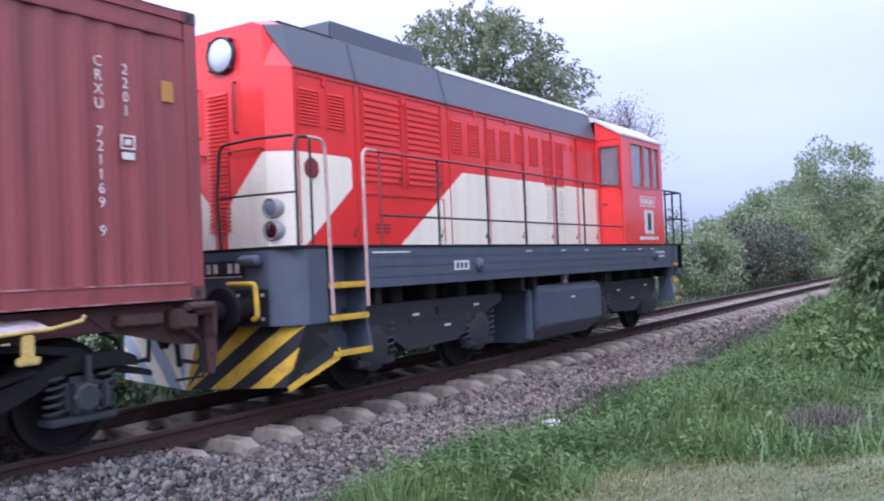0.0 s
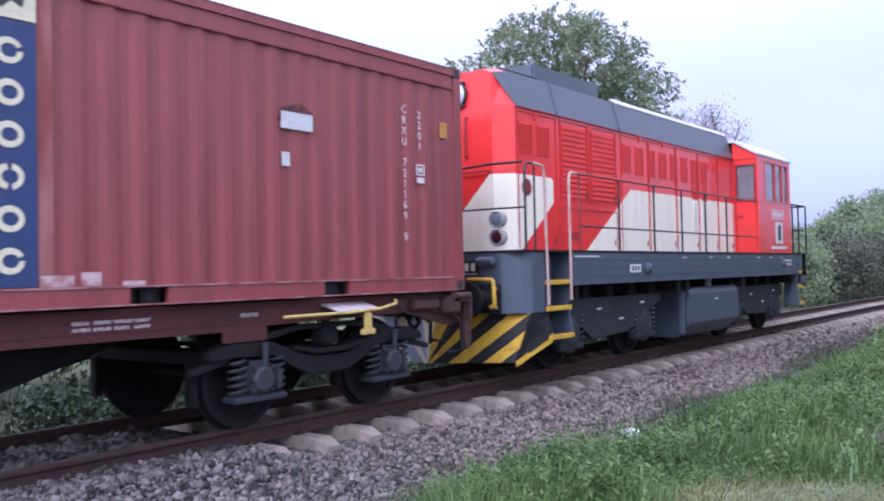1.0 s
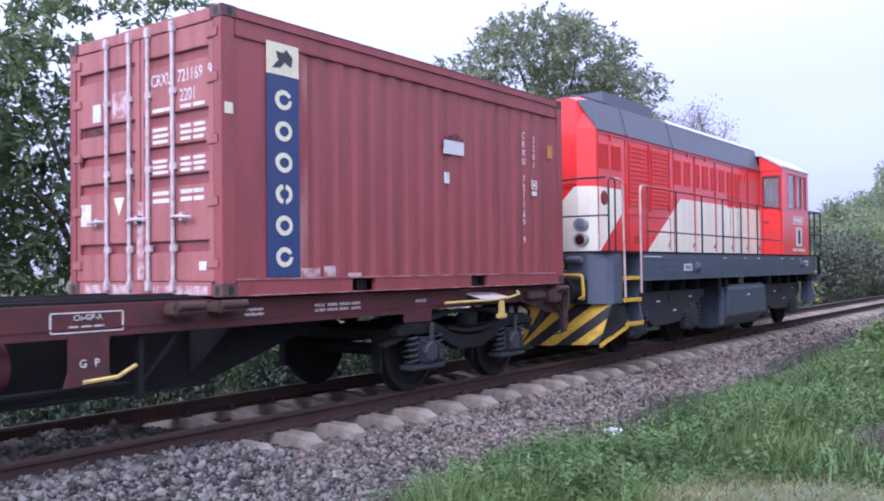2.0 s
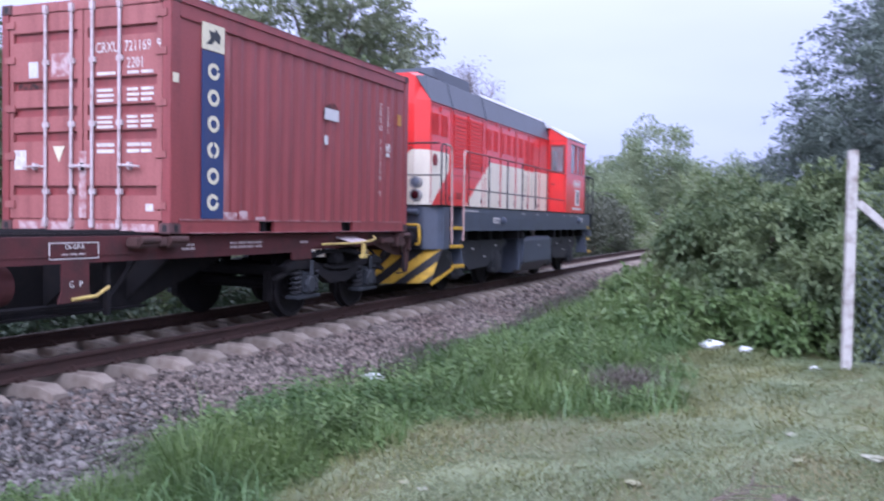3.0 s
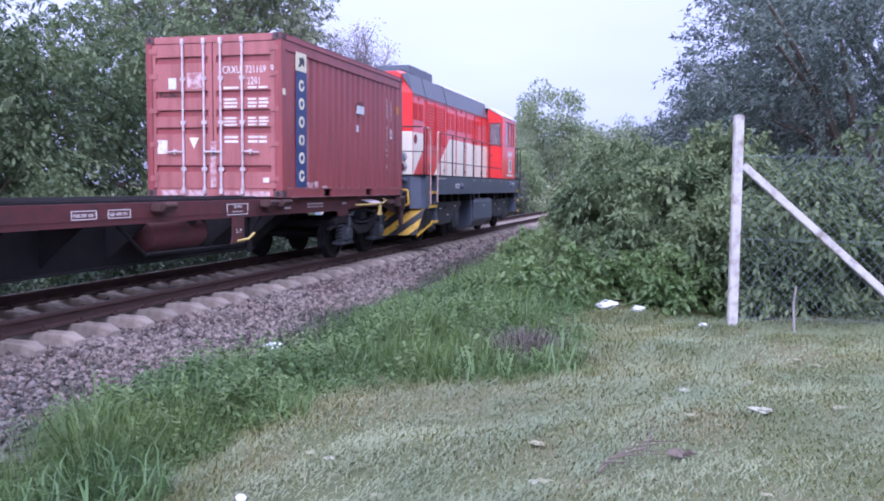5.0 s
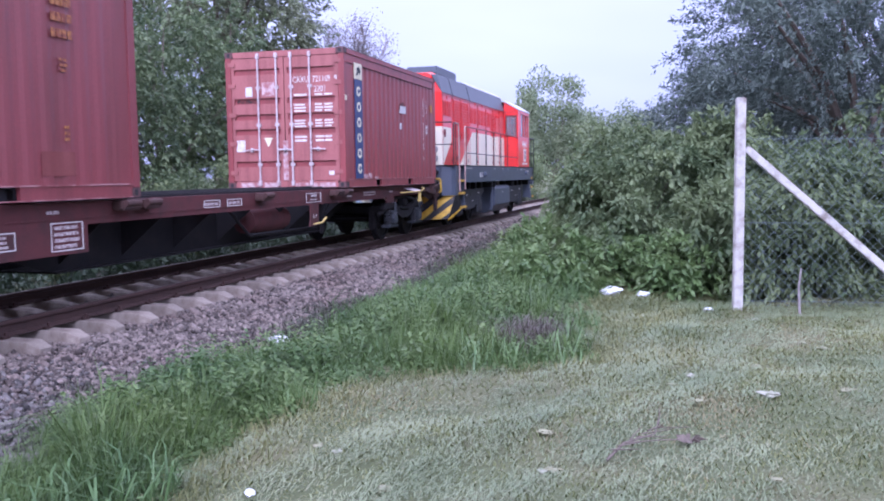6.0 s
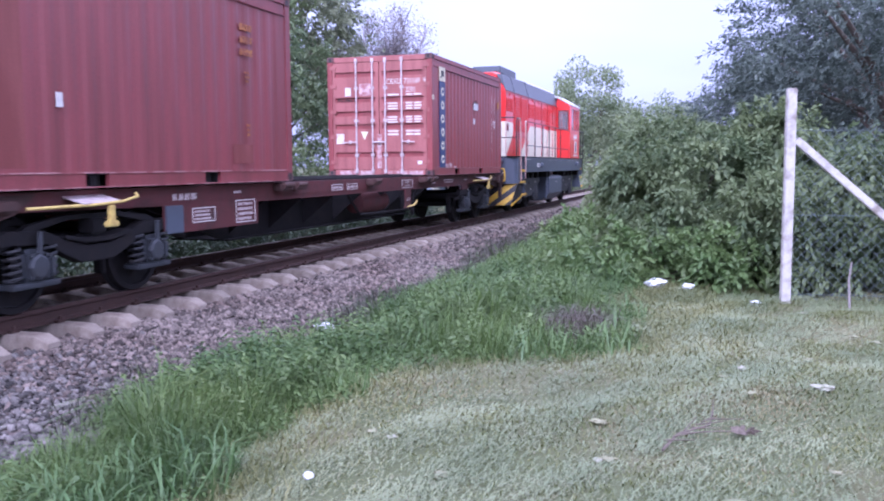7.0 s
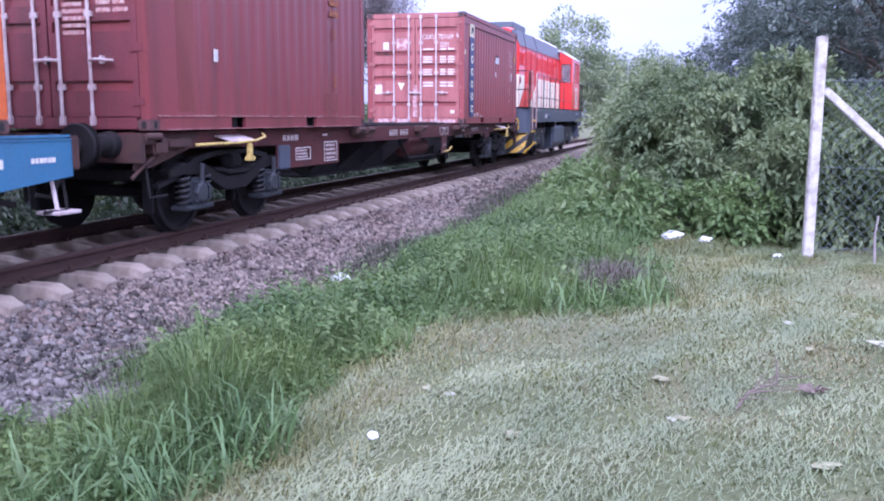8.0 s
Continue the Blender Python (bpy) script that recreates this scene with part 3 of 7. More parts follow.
OUTER = ([0, 3.3, 4.2, 5.3, 6.3, 7.0, 7.4, 7.75, 8.7, 9.6, 11, 13, 45], [-4.2, -4.7, -4.8, -4.65, -4.95, -5.4, -6.1, -6.55, -6.6, -6.35, -6.1, -6.3, -5.0])


def inner_edge(x):
    return np.interp(x, *INNER) + 0.1 * np.sin(x * 2.3) + 0.07 * np.sin(x * 5.1)


def outer_edge(x):
    return np.interp(x, *OUTER) + 0.1 * np.sin(x * 3.1) + 0.05 * np.sin(x * 7.7)


def clear(x, y):
    """Away from the plastic bag, a stony pocket and the withered clump."""
    return (((x - 8.5) / 0.95) ** 2 + ((y + 3.27) / 0.42) ** 2 > 1) & (((x - 4.5) / 0.5) ** 2 + ((y + 3.05) / 0.5) ** 2 > 1) & (((x - 8.2) / 0.36) ** 2 + ((y + 5.97) / 0.24) ** 2 > 1)


def low_growth(x, y):
    """Where the strip grows low, by the stony pocket."""
    return ((x - 3.85) / 0.7) ** 2 + ((y + 3.65) / 0.5) ** 2 < 1


def verge(n, x0, x1, power=1.25):
    """Places in the strip of tall growth, and how far across it they lie."""
    x = x0 + (x1 - x0) * rng.random(n) ** power
    u = rng.random(n)
    a, b = inner_edge(x), outer_edge(x)
    y = a + (b - a) * u
    k = clear(x, y)
    return x[k], y[k], u[k]


def soil_at(x, y):
    return height(x, y) + bumps(x, y)


def herbs(name, x, y, tall, nodes, leaf, mat, label):
    """Upright weeds: a stem with leaves in whorls up its length."""
    n = len(x)
    per = nodes * 3
    lean = rng.normal(size=(n, 2)) * 0.22
    h = tall * rng.uniform(0.6, 1.25, n)
    u = np.tile(np.repeat(np.linspace(0.25, 1, nodes), 3), n)
    H = np.repeat(h, per)
    c = np.stack([np.repeat(x, per) + np.repeat(lean[:, 0], per) * u * H, np.repeat(y, per) + np.repeat(lean[:, 1], per) * u * H, np.repeat(soil_at(x, y), per) + u * H], 1)
    a = rng.uniform(0, 2 * np.pi, n * per)
    axis = np.stack([np.cos(a), np.sin(a), rng.uniform(-0.5, 0.35, n * per)], 1)
    axis /= np.linalg.norm(axis, axis=1)[:, None]
    sd = np.cross(axis, rng.normal(size=axis.shape) * 0.3 + np.array([0, 0, 1.0]))
    sd /= np.linalg.norm(sd, axis=1)[:, None]
    L = (leaf * rng.uniform(0.6, 1.3, n * per) * (1.15 - 0.5 * u))[:, None]
    v = np.stack([c, c + axis * L * 0.45 + sd * L * 0.27, c + axis * L - np.array([0, 0, 0.25]) * L, c + axis * L * 0.45 - sd * L * 0.27], 1).reshape(-1, 3)
    i = (np.arange(n * per) * 4)[:, None]
    f = np.concatenate([i + [0, 1, 2], i + [0, 2, 3]], 1).reshape(-1, 3)
    tagged(from_arrays(name, v, f, mat), label, "weeds", kind="stuff")


def patchy(x, y, a=1.3, b=1.7, c=0.0):
    return np.sin(x * a + y * 0.9 + c) * np.cos(y * b - x * 0.5 + c)


def grass():
    # tall grass between ballast and mown ground
    x, y, u = verge(132000, -1.5, 24, 1.25)
    edge = np.minimum(u, 1 - u)
    n1 = np.sin(x * 1.9 + 2 * np.sin(y * 1.7)) * np.cos(y * 2.3 + x * 0.6)
    n2 = np.sin(x * 4.7 + 1.5 * np.sin(y * 3.9)) * np.cos(y * 5.3 - x * 2.1)
    L = (0.09 + 0.15 * np.clip(edge * 4, 0, 1)) * np.clip(1 + 0.62 * n1 + 0.45 * n2, 0.22, 2) * np.clip(rng.lognormal(0, 0.38, len(x)), 0, 1.9)
    L *= np.interp(u, [0, 0.25, 0.8, 1], [0.65, 1.05, 1.1, 0.55])
    L *= np.where(low_growth(x, y), 0.5, 1)
    blades("tall_grass", np.stack([x, y], 1), soil_at(x, y) - 0.02, L, rng.uniform(0.003, 0.009, len(x)) * np.interp(x, [4, 20], [1, 2]), rng.uniform(0.3, 1.6, len(x)), M_GRASS, "tall uncut grass between the ballast and the mown ground", "grass")
    n = 2600
    x, y = rng.uniform(7.5, 9.5, n), rng.uniform(-3.7, -2.8, n)
    k = ~clear(x, y) & (y < inner_edge(x) + 0.1)
    x, y = x[k], y[k]
    blades("short_grass", np.stack([x, y], 1), soil_at(x, y) - 0.01, rng.uniform(0.04, 0.11, len(x)), rng.uniform(0.004, 0.009, len(x)), rng.uniform(0.4, 1.4, len(x)), M_GRASS, "short grass round the plastic bag", "grass")
    # leafy weeds among it: tall ones in stands, low ones everywhere
    x, y, u = verge(5600, 1.0, 18)
    k = (patchy(x, y) > rng.uniform(-0.5, 0.7, len(x))) & (u > 0.04) & (u < 0.9) & ~low_growth(x, y)
    herbs("tall_weeds", x[k], y[k], np.clip(0.10 + 0.24 * np.minimum(u[k], 1 - u[k]) * 3, 0.1, 0.38), 9, 0.068, M_WEED, "upright leafy weeds standing in the tall grass")
    x, y, u = verge(4200, 0.8, 20)
    herbs("low_weeds", x, y, 0.13, 5, 0.048, M_WEED, "low broad-leaved weeds among the tall grass")
    x, y, u = verge(700, 3.0, 13)
    k = (patchy(x, y, 2.1, 1.1, 1.0) > 0.1) & (u > 0.15) & (u < 0.85) & ~low_growth(x, y)
    herbs("pale_weeds", x[k], y[k], 0.34, 8, 0.07, M_PALEWEED, "pale yellow-green leafy weeds")
    # dark straggling growth where the grass meets the stones
    n = 9000
    x = rng.uniform(4.6, 26, n)
    y = inner_edge(x) + 0.17 * rng.normal(size=n) + np.interp(x, [4.6, 9.2, 9.8, 15, 26], [0.05, 0.05, 0.3, 0.3, 0.15])
    k = (rng.random(n) < np.interp(x, [4.6, 8.4, 9.4, 14, 26], [0.3, 0.3, 1, 1, 0.5])) & (((x - 8.9) / 0.6) ** 2 + ((y + 3.0) / 0.36) ** 2 > 1)
    x, y = x[k], y[k]
    blades("edge_growth", np.stack([x, y], 1), soil_at(x, y) - 0.01, rng.uniform(0.08, 0.3, len(x)), rng.uniform(0.005, 0.014, len(x)), rng.uniform(0.3, 1.3, len(x)), M_EDGE, "dark straggling growth along the ballast's edge", "weeds")

    # mown ground
    def mown(n, x0, x1, y0, y1):
        x, y = rng.uniform(x0, x1, n), rng.uniform(y0, y1, n)
        k = y < outer_edge(x) + 0.12
        return x[k], y[k]
    x, y = mown(165000, 2.4, 13.5, -12, -3.6)
    more_x, more_y = mown(42000, -5, 2.4, -12.5, -3.6)
    x, y = np.concatenate([x, more_x]), np.concatenate([y, more_y])
    patch = np.sin(x * 0.9 + 1.7 * np.sin(y * 0.7)) * np.cos(y * 1.3 + 0.5 * x) + 0.5 * np.sin(x * 2.7 - y * 2.1)
    k = rng.random(len(x)) < np.clip(0.72 + 0.35 * patch, 0.4, 1)
    x, y, patch = x[k], y[k], patch[k]
    dry = patchy(x, y, 1.1, 1.6, 2.0) + 0.5 * patchy(x, y, 3.3, 2.9) + 0.35 * rng.normal(size=len(x)) > 0.75
    for name, pick, mat, label in (("mown_grass", ~dry, M_MOWN, "short mown grass"), ("dry_mown_grass", dry, M_DRYMOWN, "yellowed patches in the mown grass")):
        a, b, q = x[pick], y[pick], patch[pick]
        blades(name, np.stack([a, b], 1), soil_at(a, b) - 0.006, rng.uniform(0.02, 0.05, len(a)) * (1 + 0.5 * np.clip(q, 0, 1)), rng.uniform(0.004, 0.009, len(a)) * np.interp(a, [3, 12], [1, 1.7]), rng.uniform(0.9, 2.0, len(a)), mat, label, "grass")
    # the mower's rows run beside the uncut strip
    lie = radians(-14)
    def across(x, y):
        return -x * math.sin(lie) + y * math.cos(lie) + 0.12 * np.sin(x * 1.1) + 0.06 * np.sin(x * 2.9 + y)
    x, y = mown(80000, 2.4, 13, -12, -3.8)
    row = 0.5 + 0.5 * np.sin(across(x, y) * 2 * np.pi / 0.62)
    k = rng.random(len(x)) < np.clip(0.15 + 0.6 * row * (0.6 + 0.6 * patchy(x, y, 1.4, 2.2)), 0.1, 1)
    x, y = x[k], y[k]
    blades("grass_clippings", np.stack([x, y], 1), soil_at(x, y) + 0.025, rng.uniform(0.04, 0.16, len(x)), rng.uniform(0.002, 0.0045, len(x)), rng.uniform(1.0, 1.4, len(x)), M_STRAW, "pale dry clippings scattered on the mown grass", "clippings", lying=True, lie=lie)
    # raked swaths: cut grass lying in wads, most of it one way
    x, y = mown(9000, 2.6, 12.0, -11.5, -3.9)
    row = 0.5 + 0.5 * np.sin(across(x, y) * 2 * np.pi / 0.62)
    k = (rng.random(len(x)) < np.clip(0.1 + 0.7 * row ** 1.3 * (0.6 + 0.6 * patchy(x, y, 0.9, 1.3, 0.6)), 0.08, 0.9))
    x, y = x[k], y[k]
    per = 34
    size = rng.uniform(0.04, 0.13, len(x))
    cx, cy, sp = np.repeat(x, per), np.repeat(y, per), np.repeat(size, per)
    dx, dy = rng.normal(size=len(cx)) * sp * 2.0, rng.normal(size=len(cx)) * sp * 0.9
    cx, cy = cx + dx * math.cos(lie) - dy * math.sin(lie), cy + dx * math.sin(lie) + dy * math.cos(lie)
    mound = np.exp(-((dx / (sp * 2.0)) ** 2 + (dy / (sp * 0.9)) ** 2)) * sp * 0.45
    blades("cut_grass_wads", np.stack([cx, cy], 1), soil_at(cx, cy) + 0.015 + mound * rng.uniform(0.3, 1, len(cx)), rng.uniform(0.07, 0.22, len(cx)), rng.uniform(0.003, 0.0065, len(cx)), rng.uniform(0.8, 1.3, len(cx)), M_HAY, "grey-green wads of cut grass lying in rows on the turf", "clippings", lying=True, lie=lie)
    # yellowed fringe where the mowing stopped, arching broad blades in the tall grass
    n = 3200
    x = rng.uniform(2.5, 13, n)
    y = outer_edge(x) - 0.08 + 0.14 * rng.normal(size=n)
    blades("dry_fringe", np.stack([x, y], 1), soil_at(x, y) - 0.01, rng.uniform(0.05, 0.18, n), rng.uniform(0.004, 0.009, n), rng.uniform(0.6, 1.6, n), M_STRAWFRINGE, "yellowed grass along the edge of the mowing", "grass")
    x, y, u = verge(7500, 1.5, 15)
    k = (np.sin(x * 2.1 + 1.9 * y) * np.cos(y * 1.3 - x) > 0.2) & (u > 0.1) & ~low_growth(x, y)
    x, y = x[k], y[k]
    blades("broad_grass", np.stack([x, y], 1), soil_at(x, y) - 0.02, rng.uniform(0.22, 0.48, len(x)), rng.uniform(0.009, 0.018, len(x)), rng.uniform(0.5, 1.5, len(x)), M_BROAD, "tall broad arching grass blades", "grass")
    # trampled, half-bare ground between the uncut strip and the fence
    n = 16000
    x, y = rng.uniform(7.6, 12.7, n), rng.uniform(-8.3, -5.9, n)
    k = (y < outer_edge(x) + 0.1) & (rng.random(n) < np.exp(-((y + 6.75) / 0.65) ** 2) * (0.6 + 0.5 * patchy(x, y, 3.1, 2.7)))
    x, y = x[k], y[k]
    blades("trampled_growth", np.stack([x, y], 1), soil_at(x, y), rng.uniform(0.03, 0.13, len(x)), rng.uniform(0.006, 0.013, len(x)), rng.uniform(0.6, 1.7, len(x)), M_STRAWFRINGE, "trampled yellow-green growth by the fence", "grass")
    # a withered brown clump at the end of the tall grass
    n = 700
    x, y = 8.3 + 0.2 * rng.normal(size=n), -5.93 + 0.16 * rng.normal(size=n)
    blades("withered_clump", np.stack([x, y], 1), soil_at(x, y) - 0.01, rng.uniform(0.16, 0.5, n), rng.uniform(0.003, 0.008, n), rng.uniform(0.3, 1.6, n), M_WITHERED, "withered grey-brown clump in the tall grass", "grass")
    # grass on the far side of the track, its colour darkened for the shade there
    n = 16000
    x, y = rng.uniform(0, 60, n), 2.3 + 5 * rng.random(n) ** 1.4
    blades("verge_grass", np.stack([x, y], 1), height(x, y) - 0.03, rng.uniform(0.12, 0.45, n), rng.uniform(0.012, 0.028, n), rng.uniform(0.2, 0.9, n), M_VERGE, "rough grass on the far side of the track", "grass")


def trees():
    T = plant
    # far side of the track, from behind the containers to beyond the locomotive
    T("tree", "tall leafy olive-green tree behind the track", "tree", (36, 13.0, -0.4), (-0.3, 0, 8.7), (4.2, 4.3, 4.4), 310, 120, 0.24, M_LEAF_OLIVE, 0.5, 0.28, 16, "trees behind the track", fill=0.4, lumps=12, spray=(6, 22, 0.85), droop=0.4)
    T("tree", "olive-green tree beside a taller one", "tree", (50, 15.5, -0.4), (0, 0, 5.6), (3.0, 3.0, 3.4), 110, 110, 0.2, M_LEAF_OLIVE, 0.5, 0.2, 10, "trees behind the track")
    for x, y, h, r in ((9.2, 7.6, 7.2, 2.6), (13.6, 8.8, 5.4, 2.5), (17.5, 8.5, 5.6, 2.6), (21.5, 9.5, 6.6, 2.8), (26.0, 9.5, 7.2, 3.0), (31, 9.8, 7.6, 3.0), (5.0, 7.6, 6.0, 2.6)):
        T("tree", "dense green tree in the row behind the track", "tree", (x, y, -0.5), (0, 0, h * 0.56), (r, r * 0.9, h * 0.47), 200, 130, 0.18, M_LEAF_BACK, 0.42, 0.17, 10, "trees behind the track", low=-0.95, fill=0.45, lumps=9, spray=(6, 20, 0.6), droop=0.6)
    for x, y, r, h in ((15.5, 5.6, 1.5, 1.9), (20, 5.4, 1.6, 2.2), (25, 5.8, 1.7, 2.4), (30, 5.6, 1.8, 2.2), (36, 6.0, 2.0, 2.6), (11, 5.3, 1.5, 1.8)):
        T("shrub", "low dark green shrub beside the track", "shrub", (x, y, -0.6), (0, 0, h * 0.5), (r, r * 0.8, h * 0.6), 60, 110, 0.11, M_LEAF_MID, 0.28, 0.05, 6, "shrubs behind the track", low=-0.95)
    bare_tree((43.0, 9.4, -0.4))
    # undergrowth in the verge's colour, with the shade painted in
    for x in np.arange(0.5, 33, 2.0):
        h = random.uniform(0.7, 1.25)
        T("shrub", "low undergrowth beside the track, leaf colour darkened for shade", "shrub", (float(x) + random.uniform(-0.5, 0.5), random.uniform(3.7, 4.6), -0.75), (0, 0, h * 0.45), (1.1, 0.7, h * 0.6), 34, 60, 0.11, M_VERGE, 0.22, 0.03, 4, "undergrowth", low=-0.97)
    for x, y, r, h, mat in ((44, 5.8, 2.4, 3.6, M_LEAF_FAR), (50, 5.2, 2.4, 3.4, M_LEAF_SHADE), (56, 5.0, 2.6, 3.8, M_LEAF_SHADE), (62, 4.5, 2.6, 4.0, M_LEAF_MID), (68, 6.5, 3.2, 5.5, M_LEAF_FAR)):
        T("shrub", "tall tangled shrub where the track bends out of sight", "shrub", (x, y, -0.5), (0, 0, h * 0.5), (r, r * 0.9, h * 0.58), 120, 80, 0.18, mat, 0.4, 0.07, 10, "shrubs behind the track", low=-0.95)
    # far trees take the leaf colour paled for haze
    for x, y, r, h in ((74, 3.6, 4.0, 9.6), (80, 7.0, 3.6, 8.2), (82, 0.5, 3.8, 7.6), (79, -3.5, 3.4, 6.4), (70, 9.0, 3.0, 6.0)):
        T("tree", "rounded green tree at the far end of the track, paled for haze", "tree", (x, y, -0.4), (0, 0, h * 0.55), (r, r, h * 0.47), 150, 90, 0.26, M_LEAF_FAR, 0.55, 0.2, 8, "far trees", low=-0.9)
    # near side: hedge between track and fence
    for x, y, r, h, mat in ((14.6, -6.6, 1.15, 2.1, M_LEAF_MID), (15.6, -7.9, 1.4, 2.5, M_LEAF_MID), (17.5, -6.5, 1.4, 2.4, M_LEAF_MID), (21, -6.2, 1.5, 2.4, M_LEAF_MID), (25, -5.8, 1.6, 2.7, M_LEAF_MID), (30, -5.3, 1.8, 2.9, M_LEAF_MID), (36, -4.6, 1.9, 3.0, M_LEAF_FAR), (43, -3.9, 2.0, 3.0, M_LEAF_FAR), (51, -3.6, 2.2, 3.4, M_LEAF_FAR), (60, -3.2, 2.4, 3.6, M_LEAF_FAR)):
        T("shrub", "leafy green shrub in the hedge between track and fence", "shrub", (x, y, -0.35), (0, 0, h * 0.5), (r, r, h * 0.56), 120, 115, 0.105 if x < 20 else 0.17, mat, 0.3, 0.05, 10, "hedge shrubs", low=-0.97, droop=0.9, fill=0.45, lumps=9, spray=(12, 22, 0.28) if x < 20 else (6, 15, 0.45))
    for x, y, r, h in ((12.9, -8.9, 0.85, 1.9), (13.3, -10.2, 1.0, 2.3), (13.6, -11.7, 1.0, 2.2), (13.2, -7.9, 0.7, 1.5)):
        T("shrub", "bright green shrub behind the wire fence", "shrub", (x, y, -0.3), (0, 0, h * 0.5), (r, r, h * 0.58), 95, 170, 0.11, M_LEAF_MID, 0.18, 0.04, 8, "shrubs behind the fence", low=-0.97, droop=1.0, fill=0.45, spray=(8, 20, 0.28))
    for x, y, r, h in ((18.4, -10.5, 3.45, 6.9), (22.5, -12.5, 3.6, 9.5), (24.5, -9.0, 2.6, 5.0)):
        T("tree", "large dark blue-green tree behind the fence", "tree", (x, y, -0.3), (0, 0, h * 0.56), (r, r, h * 0.45), 310, 220, 0.1, M_LEAF_DARK, 0.29, 0.22, 14, "dark trees", fill=0.5, lumps=14, low=-0.95, spray=(9, 28, 0.52), droop=0.35)
    # soft low growth at the hedge's foot
    for x, y, r in ((12.6, -5.6, 0.7), (13.4, -6.4, 0.65), (14.6, -5.2, 0.75), (16.2, -4.9, 0.8), (18.5, -4.5, 0.8), (12.6, -7.3, 0.5), (21, -4.1, 0.9)):
        T("weed_clump", "low clump of leafy weeds at the hedge's foot", "weeds", (x, y, -0.4), (0, 0, 0.3), (r, r, 0.5), 50, 60, 0.11, M_PALEWEED, 0.2, 0.012, 5, "weed clumps", low=-0.3, spray=(5, 16, 0.2), droop=0.6)


TIPS = []      # ends of the bare tree's twigs


def bare_tree(base):
    t = empty("bare_tree", "nearly leafless pale grey tree with fine twigs", "tree", "trees behind the track")
    t.location = base
    bm = bmesh.new()
    tube(bm, [(0, 0, -0.3), (0.1, 0, 2.5), (0, 0.1, 4.5)], 0.16, 7, 0.1)
    part("trunk", bm, M_TWIG, t)
    bm = bmesh.new()
    r = random.Random(5)
    for _ in range(34):
        a, lift = r.uniform(0, 6.28), r.uniform(2.0, 5.2)
        p0 = Vector((0, 0, r.uniform(3, 4.6)))
        p1 = p0 + Vector((math.cos(a) * r.uniform(0.8, 2.6), math.sin(a) * r.uniform(0.8, 2.6), lift))
        tube(bm, [p0, p0.lerp(p1, 0.5) + Vector((0, 0, 0.3)), p1], 0.05, 5, 0.015)
        for _ in range(30):
            q = p0.lerp(p1, r.uniform(0.35, 1))
            e = q + Vector((r.uniform(-0.7, 0.7), r.uniform(-0.7, 0.7), r.uniform(0.1, 0.9)))
            tube(bm, [q, e], 0.026, 3, 0.012)
            TIPS.append(e[:])
    part("bare_crown", bm, M_TWIG, t)
    tips = np.array([p for p in TIPS])
    v, f = leaf_cloud(tips, 0.3, 20, 0.11, 0.2)
    from_arrays("thin_leaves", v, f, M_LEAF_PALE, t)


def fence():
    f = empty("wire_fence", "chain-link fence on a peeling whitewashed concrete post with a sloping brace", "fence")
    x0, y0, zg = 11.3, -7.945, -0.32
    f.location = (x0, y0, zg)
    bm = bmesh.new()
    box(bm, -0.055, 0.055, -0.055, 0.055, -0.3, 2.59, 0.012)
    p = part("post", bm, M_POST, f, "peeling whitewashed concrete post")
    p.matrix_basis = pose(0, 0, 0, 0.0, -0.6, 10)
    bm = bmesh.new()
    box(bm, -0.045, 0.045, -0.045, 0.045, 0, 3.0, 0.01)
    b = part("brace", bm, M_POST, f, "sloping whitewashed concrete brace")
    b.matrix_basis = look((0.02, -0.07, 1.99), (0.4, -2.28, -0.01)) @ pose(0, 0, 0, 180, 0, 0)
    # the wire runs on past the brace
    bm = bmesh.new()
    L, H, s = 5.0, 2.05, 0.085
    d = Vector((0.17, -1, 0)).normalized()
    k = int((L + H) / (s * 1.414)) + 1
    for i in range(k):
        a = i * s * 1.414
        for sgn in (1, -1):
            u0, u1 = (a - H, a) if sgn > 0 else (a, a - H)
            p, q = [u0, 0.08], [u1, 0.08 + H]
            for e, o in ((p, q), (q, p)):
                for lim, side in ((0.06, -1), (L, 1)):
                    if (e[0] - lim) * side > 0:
                        t = (lim - o[0]) / (e[0] - o[0]) if e[0] != o[0] else 0
                        if 0 <= t <= 1:
                            e[1] = o[1] + (e[1] - o[1]) * t
                            e[0] = lim
            if abs(p[0] - q[0]) > 0.05 and all(0.0599 <= e[0] <= L + 0.001 for e in (p, q)):
                off = 0.003 * sgn
                tube(bm, [d * p[0] + Vector((off, 0, p[1])), d * q[0] + Vector((off, 0, q[1]))], 0.0028, 3)
    part("wire_netting", bm, M_WIRE, f, "galvanised diamond wire netting")
    bm = bmesh.new()
    for z in (0.15, 1.1, 2.1):
        tube(bm, [d * 0.05 + Vector((0, 0, z)), d * 2.5 + Vector((0.004, 0, z - 0.03)), d * L + Vector((0, 0, z))], 0.004, 4)
    part("tension_wire", bm, M_WIRE, f)
    bm = bmesh.new()
    tube(bm, [(0, 0, -0.1), (0.01, 0.02, 0.3), (-0.01, 0.0, 0.52)], 0.015, 6, 0.01)
    s = tagged(finish("wooden_stake", bm, M_TWIG), "short weathered stick standing in the turf by the fence", "stake")
    s.location = (10.95, -8.62, -0.25)


